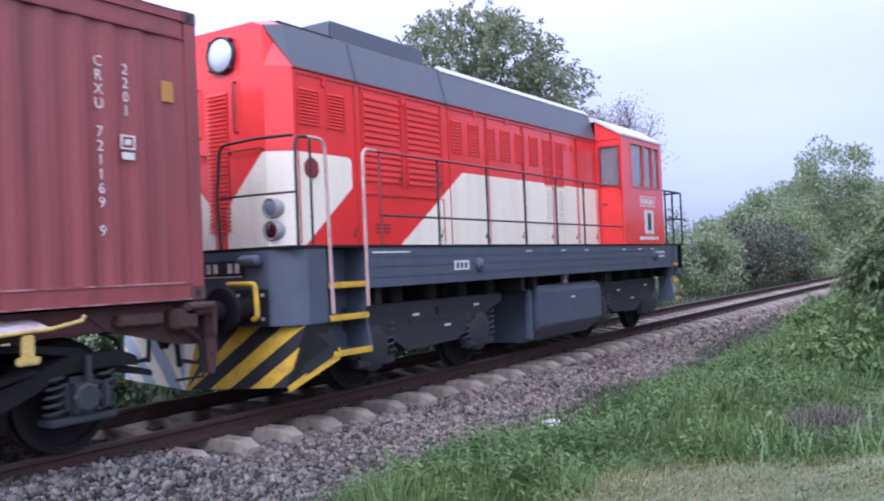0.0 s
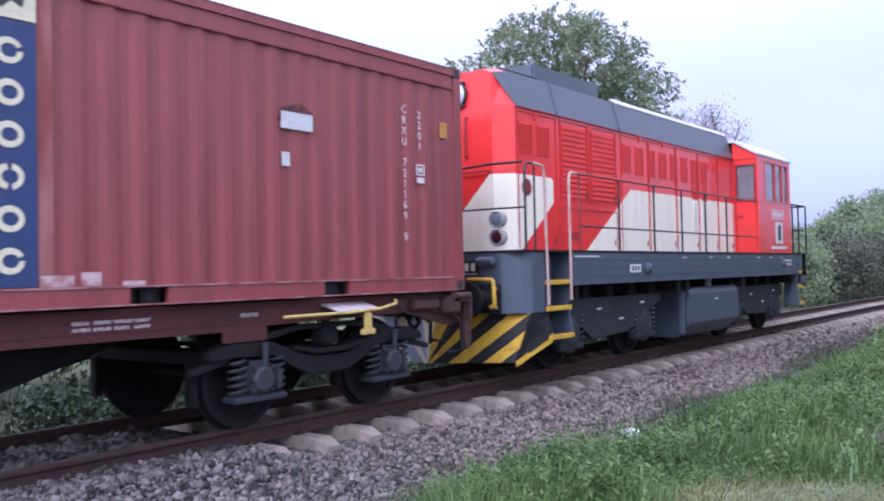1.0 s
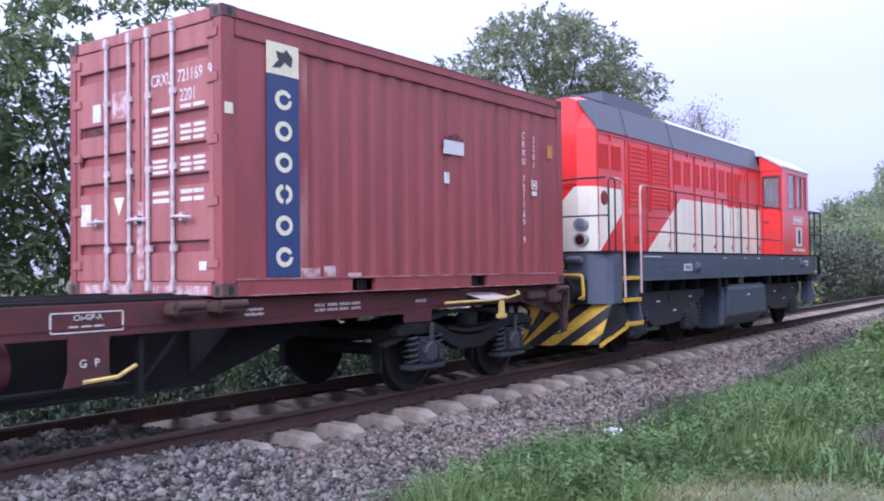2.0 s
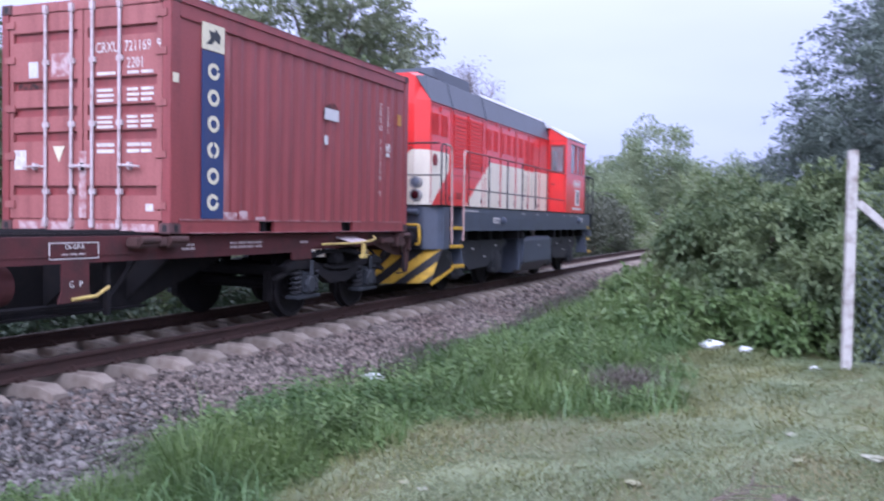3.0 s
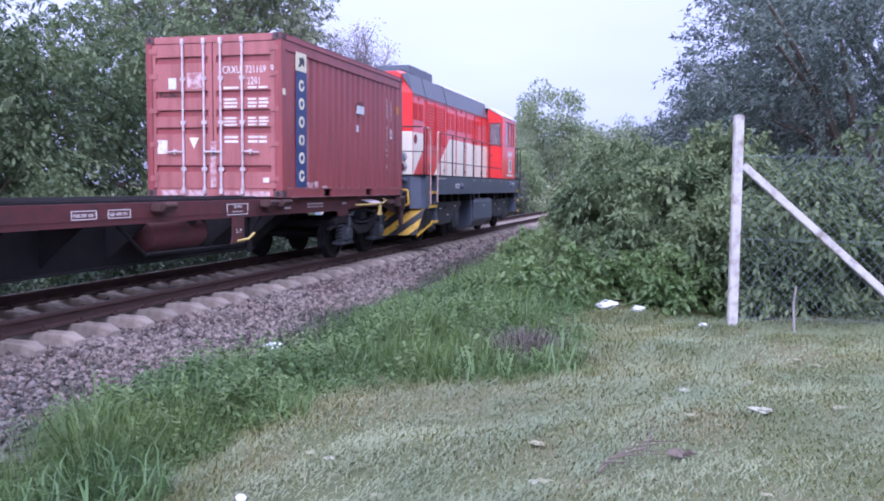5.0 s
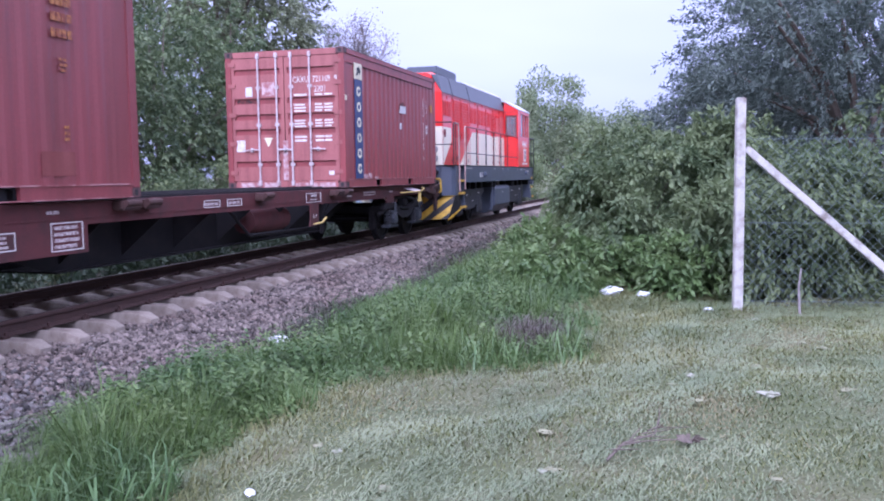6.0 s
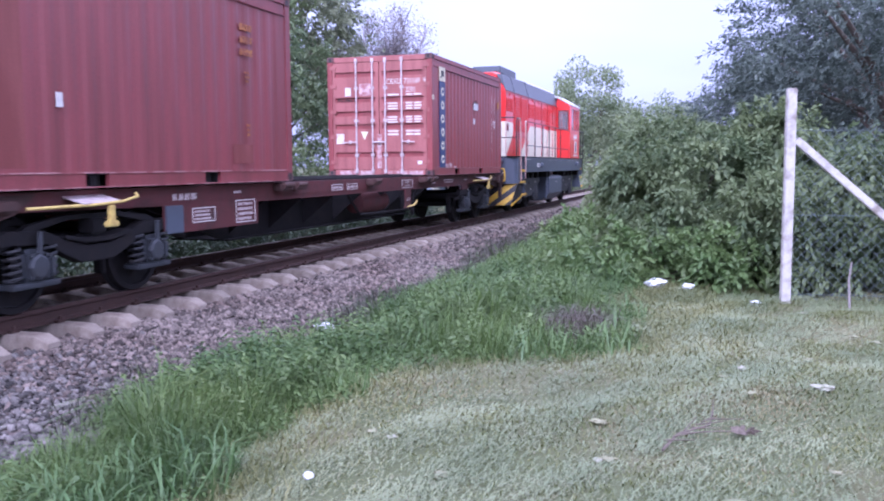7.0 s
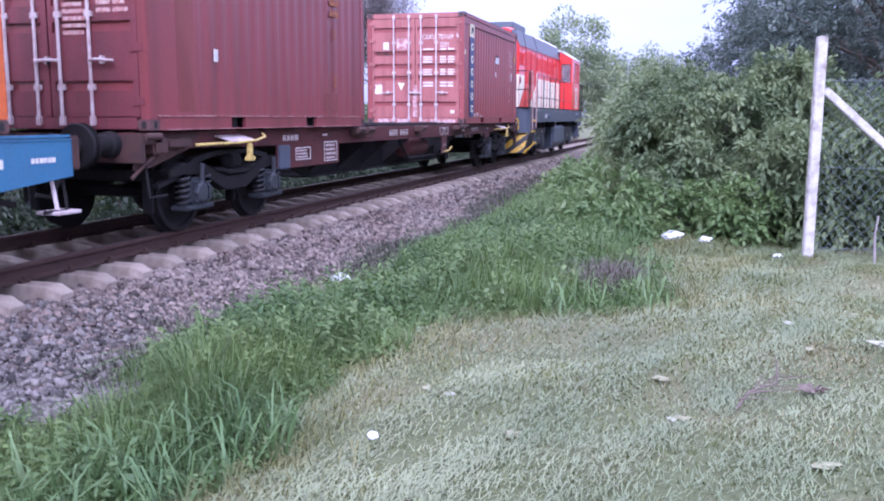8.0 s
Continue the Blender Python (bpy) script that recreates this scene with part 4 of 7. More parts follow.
def litter():
    r = random.Random(3)
    spots = [(9.2, -2.86, 0.1, "crumpled white plastic bag at the ballast's edge"), (12.2, -6.35, 0.125, "torn white plastic sheet in the weeds"), (12.1, -6.78, 0.08, "crumpled white plastic bag in the weeds"),
             (11.1, -7.6, 0.06, "small white plastic scrap by the fence post"), (4.08, -5.2, 0.03, "small white plastic scrap on the mown grass")]
    for x, y, s, label in spots:
        bm = bmesh.new()
        bmesh.ops.create_icosphere(bm, subdivisions=3, radius=s)
        for v in bm.verts:
            k = noise.noise(v.co * 9 / s * 0.16 + Vector((x, y, 0))) * 0.55 + noise.noise(v.co * 22 / s * 0.16) * 0.25
            v.co *= 1 + k
            v.co.z *= 0.55
        ob = tagged(finish("plastic_litter", bm, M_LITTER, smooth=False), label, "litter", "litter")
        ob.location = (x, y, float(height(x, y)) + s * 0.3 + (0.05 if s > 0.07 else 0.01))
    wads = [(6.56, -7.94, 0.055), (7.46, -9.06, 0.05), (8.73, -8.57, 0.035), (7.75, -7.93, 0.035), (6.36, -7.46, 0.03), (4.75, -6.67, 0.03), (4.31, -5.85, 0.035), (4.72, -6.62, 0.022)]
    wads += [(r.uniform(3.2, 10.5), r.uniform(-11, -5.2), r.uniform(0.012, 0.04)) for _ in range(40)]
    for i, (x, y, s) in enumerate(wads):
        if y > -6.9 and x > 6.4 and i > 7:
            continue
        bm = bmesh.new()
        bmesh.ops.create_icosphere(bm, subdivisions=2, radius=s)
        for v in bm.verts:
            v.co *= 1 + 1.1 * noise.noise(v.co * 1.6 / s + Vector((i, 0, 0)))
            v.co.z *= 0.22
            v.co.x *= 1.5
        ob = tagged(finish("grass_wad", bm, M_PAPER if i % 7 == 0 else M_DRYWAD), "small dry wad of cut grass or paper on the turf", "debris", "debris")
        ob.matrix_basis = pose(x, y, float(height(x, y) + bumps(x, y)) + s * 0.2 + 0.02, 0, 0, r.uniform(0, 360))
    twig = empty("fallen_twig", "dry grey forked twig lying on the mown grass", "twig")
    twig.matrix_basis = pose(4.95, -6.95, -0.2, 0, 0, -38)
    bm = bmesh.new()
    tube(bm, [(0, 0, 0), (0.25, 0.1, 0.025), (0.55, 0.12, 0.02), (0.8, 0.3, 0.04)], 0.009, 6, 0.004)
    part("stem", bm, M_BARK, twig)
    ends = [[(0.25, 0.1, 0.025), (0.4, -0.05, 0.05), (0.6, -0.12, 0.03)]]
    for k in range(9):
        q = Vector((0.1 + k * 0.075, 0.06 + 0.02 * k, 0.025))
        ends.append([q, q + Vector((r.uniform(0.05, 0.2), r.uniform(-0.2, 0.2), r.uniform(0.0, 0.05)))])
    for pts in ends:
        bm = bmesh.new()
        tube(bm, pts, 0.005, 5, 0.002)
        part("side_shoot", bm, M_BARK, twig)
    bm = bmesh.new()
    for k in range(7):
        a = k * 0.9
        quad_plate(bm, [(0, 0, 0.01), (0.05 * math.cos(a), 0.05 * math.sin(a), 0.05), (0.1 * math.cos(a + 0.2), 0.1 * math.sin(a + 0.2), 0.035), (0.06 * math.cos(a + 0.7), 0.06 * math.sin(a + 0.7), 0.02)], 0.003)
    ob = tagged(finish("dry_leaf_tuft", bm, M_BARK), "small tuft of curled brown leaves on the turf", "leaves")
    ob.location = (5.55, -7.4, float(soil_at(5.55, -7.4)) + 0.02)


M_PAPER = material("weathered_paper", (0.36, 0.36, 0.29), 0.85, dirt=(0.18, 0.18, 0.11), dirt_amount=0.8, scale=25, bump=0.3)
M_DRYWAD = material("dry_grass_wad", (0.25, 0.25, 0.155), 0.9, dirt=(0.14, 0.14, 0.07), scale=30, bump=0.3)

# ---- containers ----
M_PALEMARK = material("thin_worn_marking", (0.5, 0.38, 0.36), 0.6, dirt=(0.34, 0.14, 0.13), dirt_amount=0.9, scale=30, bump=0.0, dirt_lo=0.4, dirt_hi=0.6)
M_HEAD = material("rusty_headstock", (0.06, 0.028, 0.024), 0.75, dirt=(0.03, 0.02, 0.018), dirt_amount=0.7, scale=7, bump=0.2)
M_PALEYELLOW = material("worn_pale_yellow", (0.52, 0.40, 0.12), 0.55, dirt=(0.2, 0.12, 0.06), dirt_amount=0.7, scale=14, bump=0.05)
M_SMEAR2 = material("faint_worn_maroon", (0.21, 0.062, 0.058), 0.55, dirt=(0.15, 0.036, 0.033), dirt_amount=0.9, scale=5, streak=True, bump=0.03, dirt_lo=0.35, dirt_hi=0.6)
M_SMEAR3 = material("faint_worn_red", (0.35, 0.145, 0.14), 0.5, dirt=(0.24, 0.055, 0.052), dirt_amount=1.0, scale=7, streak=True, bump=0.03, dirt_lo=0.4, dirt_hi=0.62)
M_FLANGE = material("worn_flange", (0.36, 0.2, 0.2), 0.55, dirt=(0.2, 0.055, 0.055), dirt_amount=0.95, scale=6, bump=0.1, dirt_lo=0.4, dirt_hi=0.6)
M_DOOR2 = material("dark_maroon_door", (0.155, 0.042, 0.05), 0.5, dirt=(0.09, 0.035, 0.04), dirt_amount=0.75, scale=5, streak=True, grain=45, bump=0.08)
M_CAST = material("worn_corner_casting", (0.11, 0.052, 0.052), 0.6, dirt=(0.06, 0.045, 0.045), dirt_amount=0.7, scale=14, bump=0.15)
CL, CW, CH, DECK = 6.058, 1.219, 2.591, 1.19


def corrugated(bm, x0, x1, y, z0, z1, out, flats=(), pitch=0.278, deep=0.031):
    """A corrugated wall in the x-z plane; out: -1 or 1, the side that it faces."""
    line = [(x0, 0)]
    x = x0 + 0.06
    while x + pitch < x1:
        if any(a < x + pitch and x < b for a, b in flats):
            x += 0.02
            continue
        line += [(x, 0), (x + 0.068, -deep), (x + 0.068 + 0.07, -deep), (x + 0.206, 0)]
        x += pitch
    line.append((x1, 0))
    lo = [[bm.verts.new((px, y + out * d, z)) for px, d in line] for z in (z0, z1)]
    back = [[bm.verts.new((px, y + out * (d - 0.004), z)) for px, d in line] for z in (z0, z1)]
    for a, b in zip(range(len(line) - 1), range(1, len(line))):
        bm.faces.new((lo[0][a], lo[0][b], lo[1][b], lo[1][a]))
        bm.faces.new((back[0][b], back[0][a], back[1][a], back[1][b]))


def container(label, paint, door_paint, marks, deep=0.019):
    c = empty("shipping_container", label, "container")
    W, H, L = CW, CH, CL
    for out in (-1, 1):
        bm = bmesh.new()
        corrugated(bm, 0.14, L - 0.14, out * (W - 0.018), 0.155, H - 0.255, out, ((0.42, 1.0),), deep=deep)
        part("side_wall", bm, paint, c)
        bm = bmesh.new()
        box(bm, 0.16, L - 0.16, out * (W - 0.06), out * (W - 0.002), H - 0.10, H - 0.012, 0.006)
        part("top_rail", bm, paint, c)
        bm = bmesh.new()
        box(bm, 0.16, L - 0.16, out * (W - 0.06), out * (W - 0.016), H - 0.25, H - 0.102)
        part("header_plate", bm, paint, c)
        bm = bmesh.new()
        box(bm, 0.16, L - 0.16, out * (W - 0.06), out * (W - 0.002), H - 0.266, H - 0.251, 0.003)
        part("header_lip", bm, paint, c)
        # bottom rail with fork pockets left open between its flanges
        cuts = [0.16, 1.66, 2.01, 3.77, 4.12, L - 0.16]
        for a, b in zip(cuts[::2], cuts[1::2]):
            bm = bmesh.new()
            box(bm, a, b, out * (W - 0.05), out * (W - 0.006), 0.0165, 0.1475, 0.004)
            part("bottom_rail", bm, paint, c)
        for lo, hi in ((0.148, 0.162), (0.004, 0.016)):
            bm = bmesh.new()
            box(bm, 0.16, L - 0.16, out * (W - 0.055), out * (W + 0.004), lo, hi)
            part("rail_flange", bm, M_FLANGE, c, "worn pale edge of the bottom rail")
        # a black block set back in each pocket stands for its inner shade
        for a, b in ((1.66, 2.01), (3.77, 4.12)):
            bm = bmesh.new()
            box(bm, a + 0.004, b - 0.004, out * (W - 0.5), out * (W - 0.12), 0.02, 0.145)
            part("fork_pocket", bm, M_BLACK, c, "dark fork-lift pocket")
    for x in (0, L):
        s = 1 if x == 0 else -1
        for out in (-1, 1):
            bm = bmesh.new()
            box(bm, min(x + s * 0.004, x + s * 0.15), max(x + s * 0.004, x + s * 0.15), min(out * (W - 0.12), out * (W - 0.004)), max(out * (W - 0.12), out * (W - 0.004)), 0.11, H - 0.11, 0.008)
            part("corner_post", bm, paint, c)
            for z in (0, H - 0.118):
                bm = bmesh.new()
                box(bm, min(x, x + s * 0.178), max(x, x + s * 0.178), min(out * (W - 0.162), out * W), max(out * (W - 0.162), out * W), z, z + 0.118, 0.01)
                cast = part("corner_casting", bm, M_CAST, c, "dark worn corner casting")
                # solid black plugs paint the shade of the lifting holes
                bm = bmesh.new()
                prism(bm, [(x + s * 0.09 + a * 0.03, z + 0.059 + b * 0.037) for a, b in ((-1, -.6), (-.6, -1), (.6, -1), (1, -.6), (1, .6), (.6, 1), (-.6, 1), (-1, .6))], out * (W - 0.02), out * (W + 0.0015), "xz")
                part("casting_hole", bm, M_BLACK, cast, "dark lifting hole")
                bm = bmesh.new()
                prism(bm, [(out * (W - 0.08) + a * 0.03, z + 0.059 + b * 0.037) for a, b in ((-1, -.6), (-.6, -1), (.6, -1), (1, -.6), (1, .6), (.6, 1), (-.6, 1), (-1, .6))], x - s * 0.0015, x + s * 0.02, "yz")
                part("casting_hole", bm, M_BLACK, cast, "dark lifting hole")
    bm = bmesh.new()
    for i in range(20):
        a = 0.2 + i * 0.284
        box(bm, a, a + 0.2, -W + 0.07, W - 0.07, H - 0.03, H - 0.014)
    box(bm, 0.15, L - 0.15, -W + 0.05, W - 0.05, H - 0.045, H - 0.028)
    part("roof", bm, paint, c)
    bm = bmesh.new()
    box(bm, 0.15, L - 0.1, -W + 0.05, W - 0.05, 0.13, 0.16)
    for i in range(12):
        box(bm, 0.4 + i * 0.46, 0.45 + i * 0.46, -W + 0.05, W - 0.05, 0.02, 0.13)
    part("floor", bm, M_UNDER, c)
    # blank end
    bm = bmesh.new()
    b = bmesh.new()
    corrugated(b, -W + 0.11, W - 0.11, 0, 0.11, H - 0.1, 1, pitch=0.25)
    for v in b.verts:
        v.co = Vector((L - 0.03 + v.co.y, v.co.x, v.co.z))
    join(bm, b)
    box(bm, L - 0.1, L - 0.005, -W + 0.16, W - 0.16, H - 0.11, H - 0.01, 0.005)
    box(bm, L - 0.1, L - 0.005, -W + 0.16, W - 0.16, 0.01, 0.13, 0.005)
    part("end_wall", bm, paint, c)
    # door end
    for z0, z1, n in ((H - 0.125, H - 0.012, "door_header"), (0.012, 0.135, "door_sill")):
        bm = bmesh.new()
        box(bm, 0.006, 0.11, -W + 0.165, W - 0.165, z0, z1, 0.006)
        part(n, bm, door_paint, c)
    for s in (-1, 1):
        y0, y1 = (-W + 0.125, -0.008) if s < 0 else (0.008, W - 0.125)
        bm = bmesh.new()
        box(bm, 0.05, 0.075, y0, y1, 0.14, H - 0.13)
        zs = [0.14, 0.41, 0.51, 1.02, 1.12, 1.30, 1.40, 1.60, 1.70, 2.15, 2.25, H - 0.13]
        # five raised panels with recessed bands between
        # first box: the bands' darker unfaded red also paints in recess shade
        d = part("door", bm, paint, c, "closed faded red container door")
        for a, b in zip(zs[::2], zs[1::2]):
            bm = bmesh.new()
            box(bm, 0.014, 0.05, y0 + 0.055, y1 - 0.04, a, b, 0.008)
            part("door_panel", bm, door_paint, d, "raised faded door panel")
        for a, b in ((y0, y0 + 0.075), (y1 - 0.055, y1)):
            bm = bmesh.new()
            box(bm, 0.012, 0.05, a, b, 0.14, H - 0.13, 0.004)
            part("door_stile", bm, door_paint, d, "raised faded door edge")
        for yy in (s * 0.15, s * 0.53):
            bm = bmesh.new()
            tube(bm, [(-0.012, yy, 0.05), (-0.012, yy, H - 0.05)], 0.019, 8)
            for zz in (0.1, H - 0.1):
                box(bm, -0.035, 0.012, yy - 0.03, yy + 0.03, zz - 0.05, zz + 0.05, 0.006)
            for zz in (0.45, 1.2, 1.9):
                box(bm, -0.02, 0.016, yy - 0.045, yy + 0.045, zz - 0.03, zz + 0.03, 0.005)
            part("lock_rod", bm, M_STEEL, d, "worn galvanised locking rod", smooth=True)
            bm = bmesh.new()
            e = -1 if abs(yy) > 0.3 else 1
            e *= s * -1
            tube(bm, [(-0.035, yy, 0.73), (-0.05, yy + e * 0.1, 0.735), (-0.04, yy + e * 0.3, 0.72)], 0.014, 6)
            box(bm, -0.045, 0.016, yy + e * 0.15 - 0.02, yy + e * 0.15 + 0.02, 0.69, 0.77, 0.006)
            part("door_handle", bm, M_STEEL, d, "steel door handle")
        ye = y0 if s < 0 else y1
        for zz in (0.3, 0.85, 1.4, 1.95, 2.35):
            bm = bmesh.new()
            box(bm, -0.004, 0.03, ye - 0.07 if s < 0 else ye - 0.09, ye + 0.09 if s < 0 else ye + 0.07, zz - 0.045, zz + 0.045, 0.008)
            part("hinge", bm, door_paint, d)
    marks(c)
    return c


SIDE = lambda x, z, y=-CW + 0.012, turn=0: pose(x, y - 0.0, z, 90, 0, 0) @ pose(0, 0, 0, 0, 0, turn)
REAR = lambda y, z, x=0.012: pose(x, y, z, 90, 0, -90)


def plate(name, x0, x1, z0, z1, mat, parent, label="", y=-CW - 0.003, thick=0.012):
    bm = bmesh.new()
    box(bm, x0, x1, y, y + thick, z0, z1)
    return part(name, bm, mat, parent, label)


def rear_plate(name, y0, y1, z0, z1, mat, parent, label="", x=0.009):
    bm = bmesh.new()
    box(bm, x, x + 0.008, y0, y1, z0, z1)
    return part(name, bm, mat, parent, label)


def bars(name, x0, x1, z0, z1, rows, mat, parent, label, y=-CW - 0.003, cols=1, rear=False, x=0.009, seed=1):
    """Writing too small to read, as plain bars."""
    r = random.Random(seed)
    bm = bmesh.new()
    h = (z1 - z0) / rows
    w = (x1 - x0) / cols
    for i in range(rows):
        for j in range(cols):
            a = x0 + j * w
            b = a + w * (r.uniform(0.7, 0.92) if cols > 1 else r.uniform(0.8, 1))
            zz = z1 - (i + 1) * h + h * 0.18
            if rear:
                box(bm, x, x + 0.006, -b, -a, zz, zz + h * 0.55)
            else:
                box(bm, a, b, y, y + 0.006, zz, zz + h * 0.55)
    return tagged(part(name, bm, mat, parent, label), kind="stuff")


def vertical_text(c, name, text, x, z, step, size, mat, label):
    """Letters one under the other, joined into one mesh."""
    bm = bmesh.new()
    for i, ch in enumerate(text):
        if ch == " ":
            continue
        o = lettering("letter", ch, size, mat, None, Matrix())
        o.data.transform(SIDE(x, z - i * step, -CW - 0.002))
        bm.from_mesh(o.data)
        me = o.data
        bpy.data.objects.remove(o)
        bpy.data.meshes.remove(me)
    part(name, bm, mat, c, label)


def marks_first(c):
    plate("logo_panel", 0.52, 0.92, 0.17, 2.05, M_LOGO, c, "blue painted logo panel")
    plate("logo_panel", 0.52, 0.92, 2.06, 2.36, M_CREAM, c, "cream square with a dark emblem")
    bm = bmesh.new()
    prism(bm, [(0.58, 2.12), (0.66, 2.2), (0.63, 2.28), (0.72, 2.27), (0.76, 2.31), (0.84, 2.24), (0.82, 2.15), (0.74, 2.19), (0.68, 2.13)], -CW - 0.008, -CW, "xz")
    part("emblem", bm, M_AXLE, c, "dark grey emblem")
    # six letter shapes of the owner's mark, as plain blocks with a notch
    for i in range(6):
        z = 1.83 - i * 0.295
        bm = bmesh.new()
        n = 14
        ring = [(0.72 + 0.105 * math.cos(2 * math.pi * k / n), z + 0.095 * math.sin(2 * math.pi * k / n)) for k in range(n)]
        inner = [(0.725 + 0.062 * math.cos(2 * math.pi * k / n), z + 0.05 * math.sin(2 * math.pi * k / n)) for k in range(n)]
        for k in range(n):
            if (i in (0, 5) and k == 0) or (i == 3 and k in (3, 10)):
                continue
            j = (k + 1) % n
            prism(bm, [ring[k], ring[j], inner[j], inner[k]], -CW - 0.008, -CW - 0.001, "xz")
        part("logo_shape", bm, M_CREAM, c, "cream rounded logo shape")
    plate("patch", 3.24, 3.64, 1.58, 1.74, M_TARP, c, "pale square patch on the side")
    bm = bmesh.new()
    r = random.Random(4)
    prism(bm, [(3.44 + (0.235 + r.uniform(-0.03, 0.03)) * math.cos(a * 0.4488), 1.71 + (0.115 + r.uniform(-0.025, 0.025)) * math.sin(a * 0.4488)) for a in range(14)], -CW + 0.0005, -CW + 0.012, "xz")
    part("smear", bm, M_SOOT, c, "dark sooty smear round the patch")
    plate("sticker", 3.25, 3.34, 1.23, 1.36, M_TARP, c, "small white sticker")
    plate("sticker", 5.64, 5.76, 1.74, 1.92, M_AMBER, c, "amber warning sticker")
    vertical_text(c, "number", "CRXU 721169 9", 5.0, 1.98, 0.115, 0.125, M_MARK, "white upright container number")
    vertical_text(c, "size_code", "2201", 5.26, 1.95, 0.115, 0.125, M_MARK, "white upright size code")
    bm = bmesh.new()
    for a, b, e, f in ((5.2, 5.34, 1.39, 1.405), (5.2, 5.34, 1.285, 1.3), (5.2, 5.215, 1.3, 1.39), (5.325, 5.34, 1.3, 1.39), (5.24, 5.3, 1.32, 1.37), (5.21, 5.33, 1.2, 1.26)):
        box(bm, a, b, -CW - 0.003, -CW + 0.003, e, f)
    part("code_frame", bm, M_MARK, c, "small framed code")
    for x0, x1, z0, z1 in ((0.94, 1.2, 0.165, 0.25), (1.26, 1.42, 0.165, 0.27), (1.6, 1.8, 0.165, 0.2)):
        plate("scuff", x0, x1, z0, z1, M_SMEAR, c, "pale scuffed paint", y=-CW + 0.009, thick=0.005)
    plate("scuff", 0.935, 1.05, 0.17, 2.3, M_SMEAR3, c, "pale worn streak", y=-CW + 0.0165, thick=0.003)
    # door end
    for text, y in (("CRXU", -0.34), ("721169", -0.76), ("9", -1.045)):
        lettering("number", text, 0.165, M_MARK, c, REAR(y, 2.02, 0.0105) @ Matrix.Diagonal((0.74, 1, 1, 1)), "white container number")
    lettering("size_code", "2201", 0.165, M_MARK, c, REAR(-0.73, 1.84, 0.0105) @ Matrix.Diagonal((0.74, 1, 1, 1)), "white size code")
    for y0, y1, z0, z1 in ((-1.0, -0.2, 0.02, 0.1), (0.1, 0.95, 0.02, 0.11)):
        rear_plate("scuff", y0, y1, z0, z1, M_SMEAR, c, "pale scuffed paint on the sill", x=0.003)
    for k, (z0, z1, rows) in enumerate(((1.715, 1.775, 1), (1.42, 1.59, 3), (1.135, 1.29, 3), (0.86, 1.0, 2))):
        bars("weight_table", 0.2, 0.46, z0, z1, rows, M_MARK, c, "white weight markings", rear=True, seed=2 + k)
        bars("weight_table", 0.62, 1.0, z0, z1, rows, M_MARK, c, "white weight markings", rear=True, cols=2, seed=12 + k)
    rear_plate("smear", 0.56, 1.0, 1.615, 1.69, M_SOOT, c, "dark sooty smear under the label", x=0.046)
    rear_plate("scuff", -0.05, 0.05, 0.16, 0.9, M_SMEAR, c, "pale scuffed paint along the door joint", x=0.008)
    rear_plate("sticker", 0.66, 0.8, 1.74, 1.92, M_TARP, c, "pale blue-white label")
    rear_plate("sticker", 0.84, 1.02, 0.70, 0.92, M_MARK, c, "white label")
    rear_plate("sticker", -0.98, -0.88, 0.24, 0.32, M_MARK, c, "small white label", x=0.008)
    bm = bmesh.new()
    prism(bm, [(0.26, 0.96), (0.44, 0.96), (0.35, 0.78)], 0.009, 0.02, "yz")
    part("triangle_sign", bm, M_CREAM, c, "cream triangular sign")
    rear_plate("patch", 0.2, 0.46, 1.74, 2.0, M_SMEAR, c, "faded rectangle", x=0.011)
    plate("sticker", 0.03, 0.12, 1.62, 1.72, M_CREAM, c, "small cream sticker on the corner post", y=-CW - 0.002)


def marks_second(c):
    bars("number", 4.66, 4.98, 1.62, 2.1, 3, M_DULLAMBER, c, "amber number too worn to read", cols=4, seed=7)
    bars("number", 4.76, 4.88, 1.3, 1.46, 3, M_DULLAMBER, c, "amber code too worn to read", seed=8)
    bars("number", 4.79, 4.87, 0.6, 0.78, 3, M_DULLAMBER, c, "amber code", seed=9)
    plate("sticker", 1.3, 1.38, 0.78, 0.92, M_TARP, c, "small white sticker")
    plate("patch", 4.45, 4.95, 0.25, 0.5, M_SMEAR2, c, "pale patch of worn paint", y=-CW + 0.0165, thick=0.004)
    plate("scuff", 0.55, 0.9, 0.2, 2.4, M_SMEAR2, c, "faintly paler worn band", y=-CW + 0.0165, thick=0.003)
    bars("weight_table", 0.2, 0.5, 0.98, 1.56, 8, M_PALEMARK, c, "white weight markings", rear=True, seed=2)
    bars("weight_table", 0.62, 1.02, 1.2, 1.9, 9, M_PALEMARK, c, "amber weight markings", rear=True, cols=2, seed=3)


def no_marks(c):
    pass


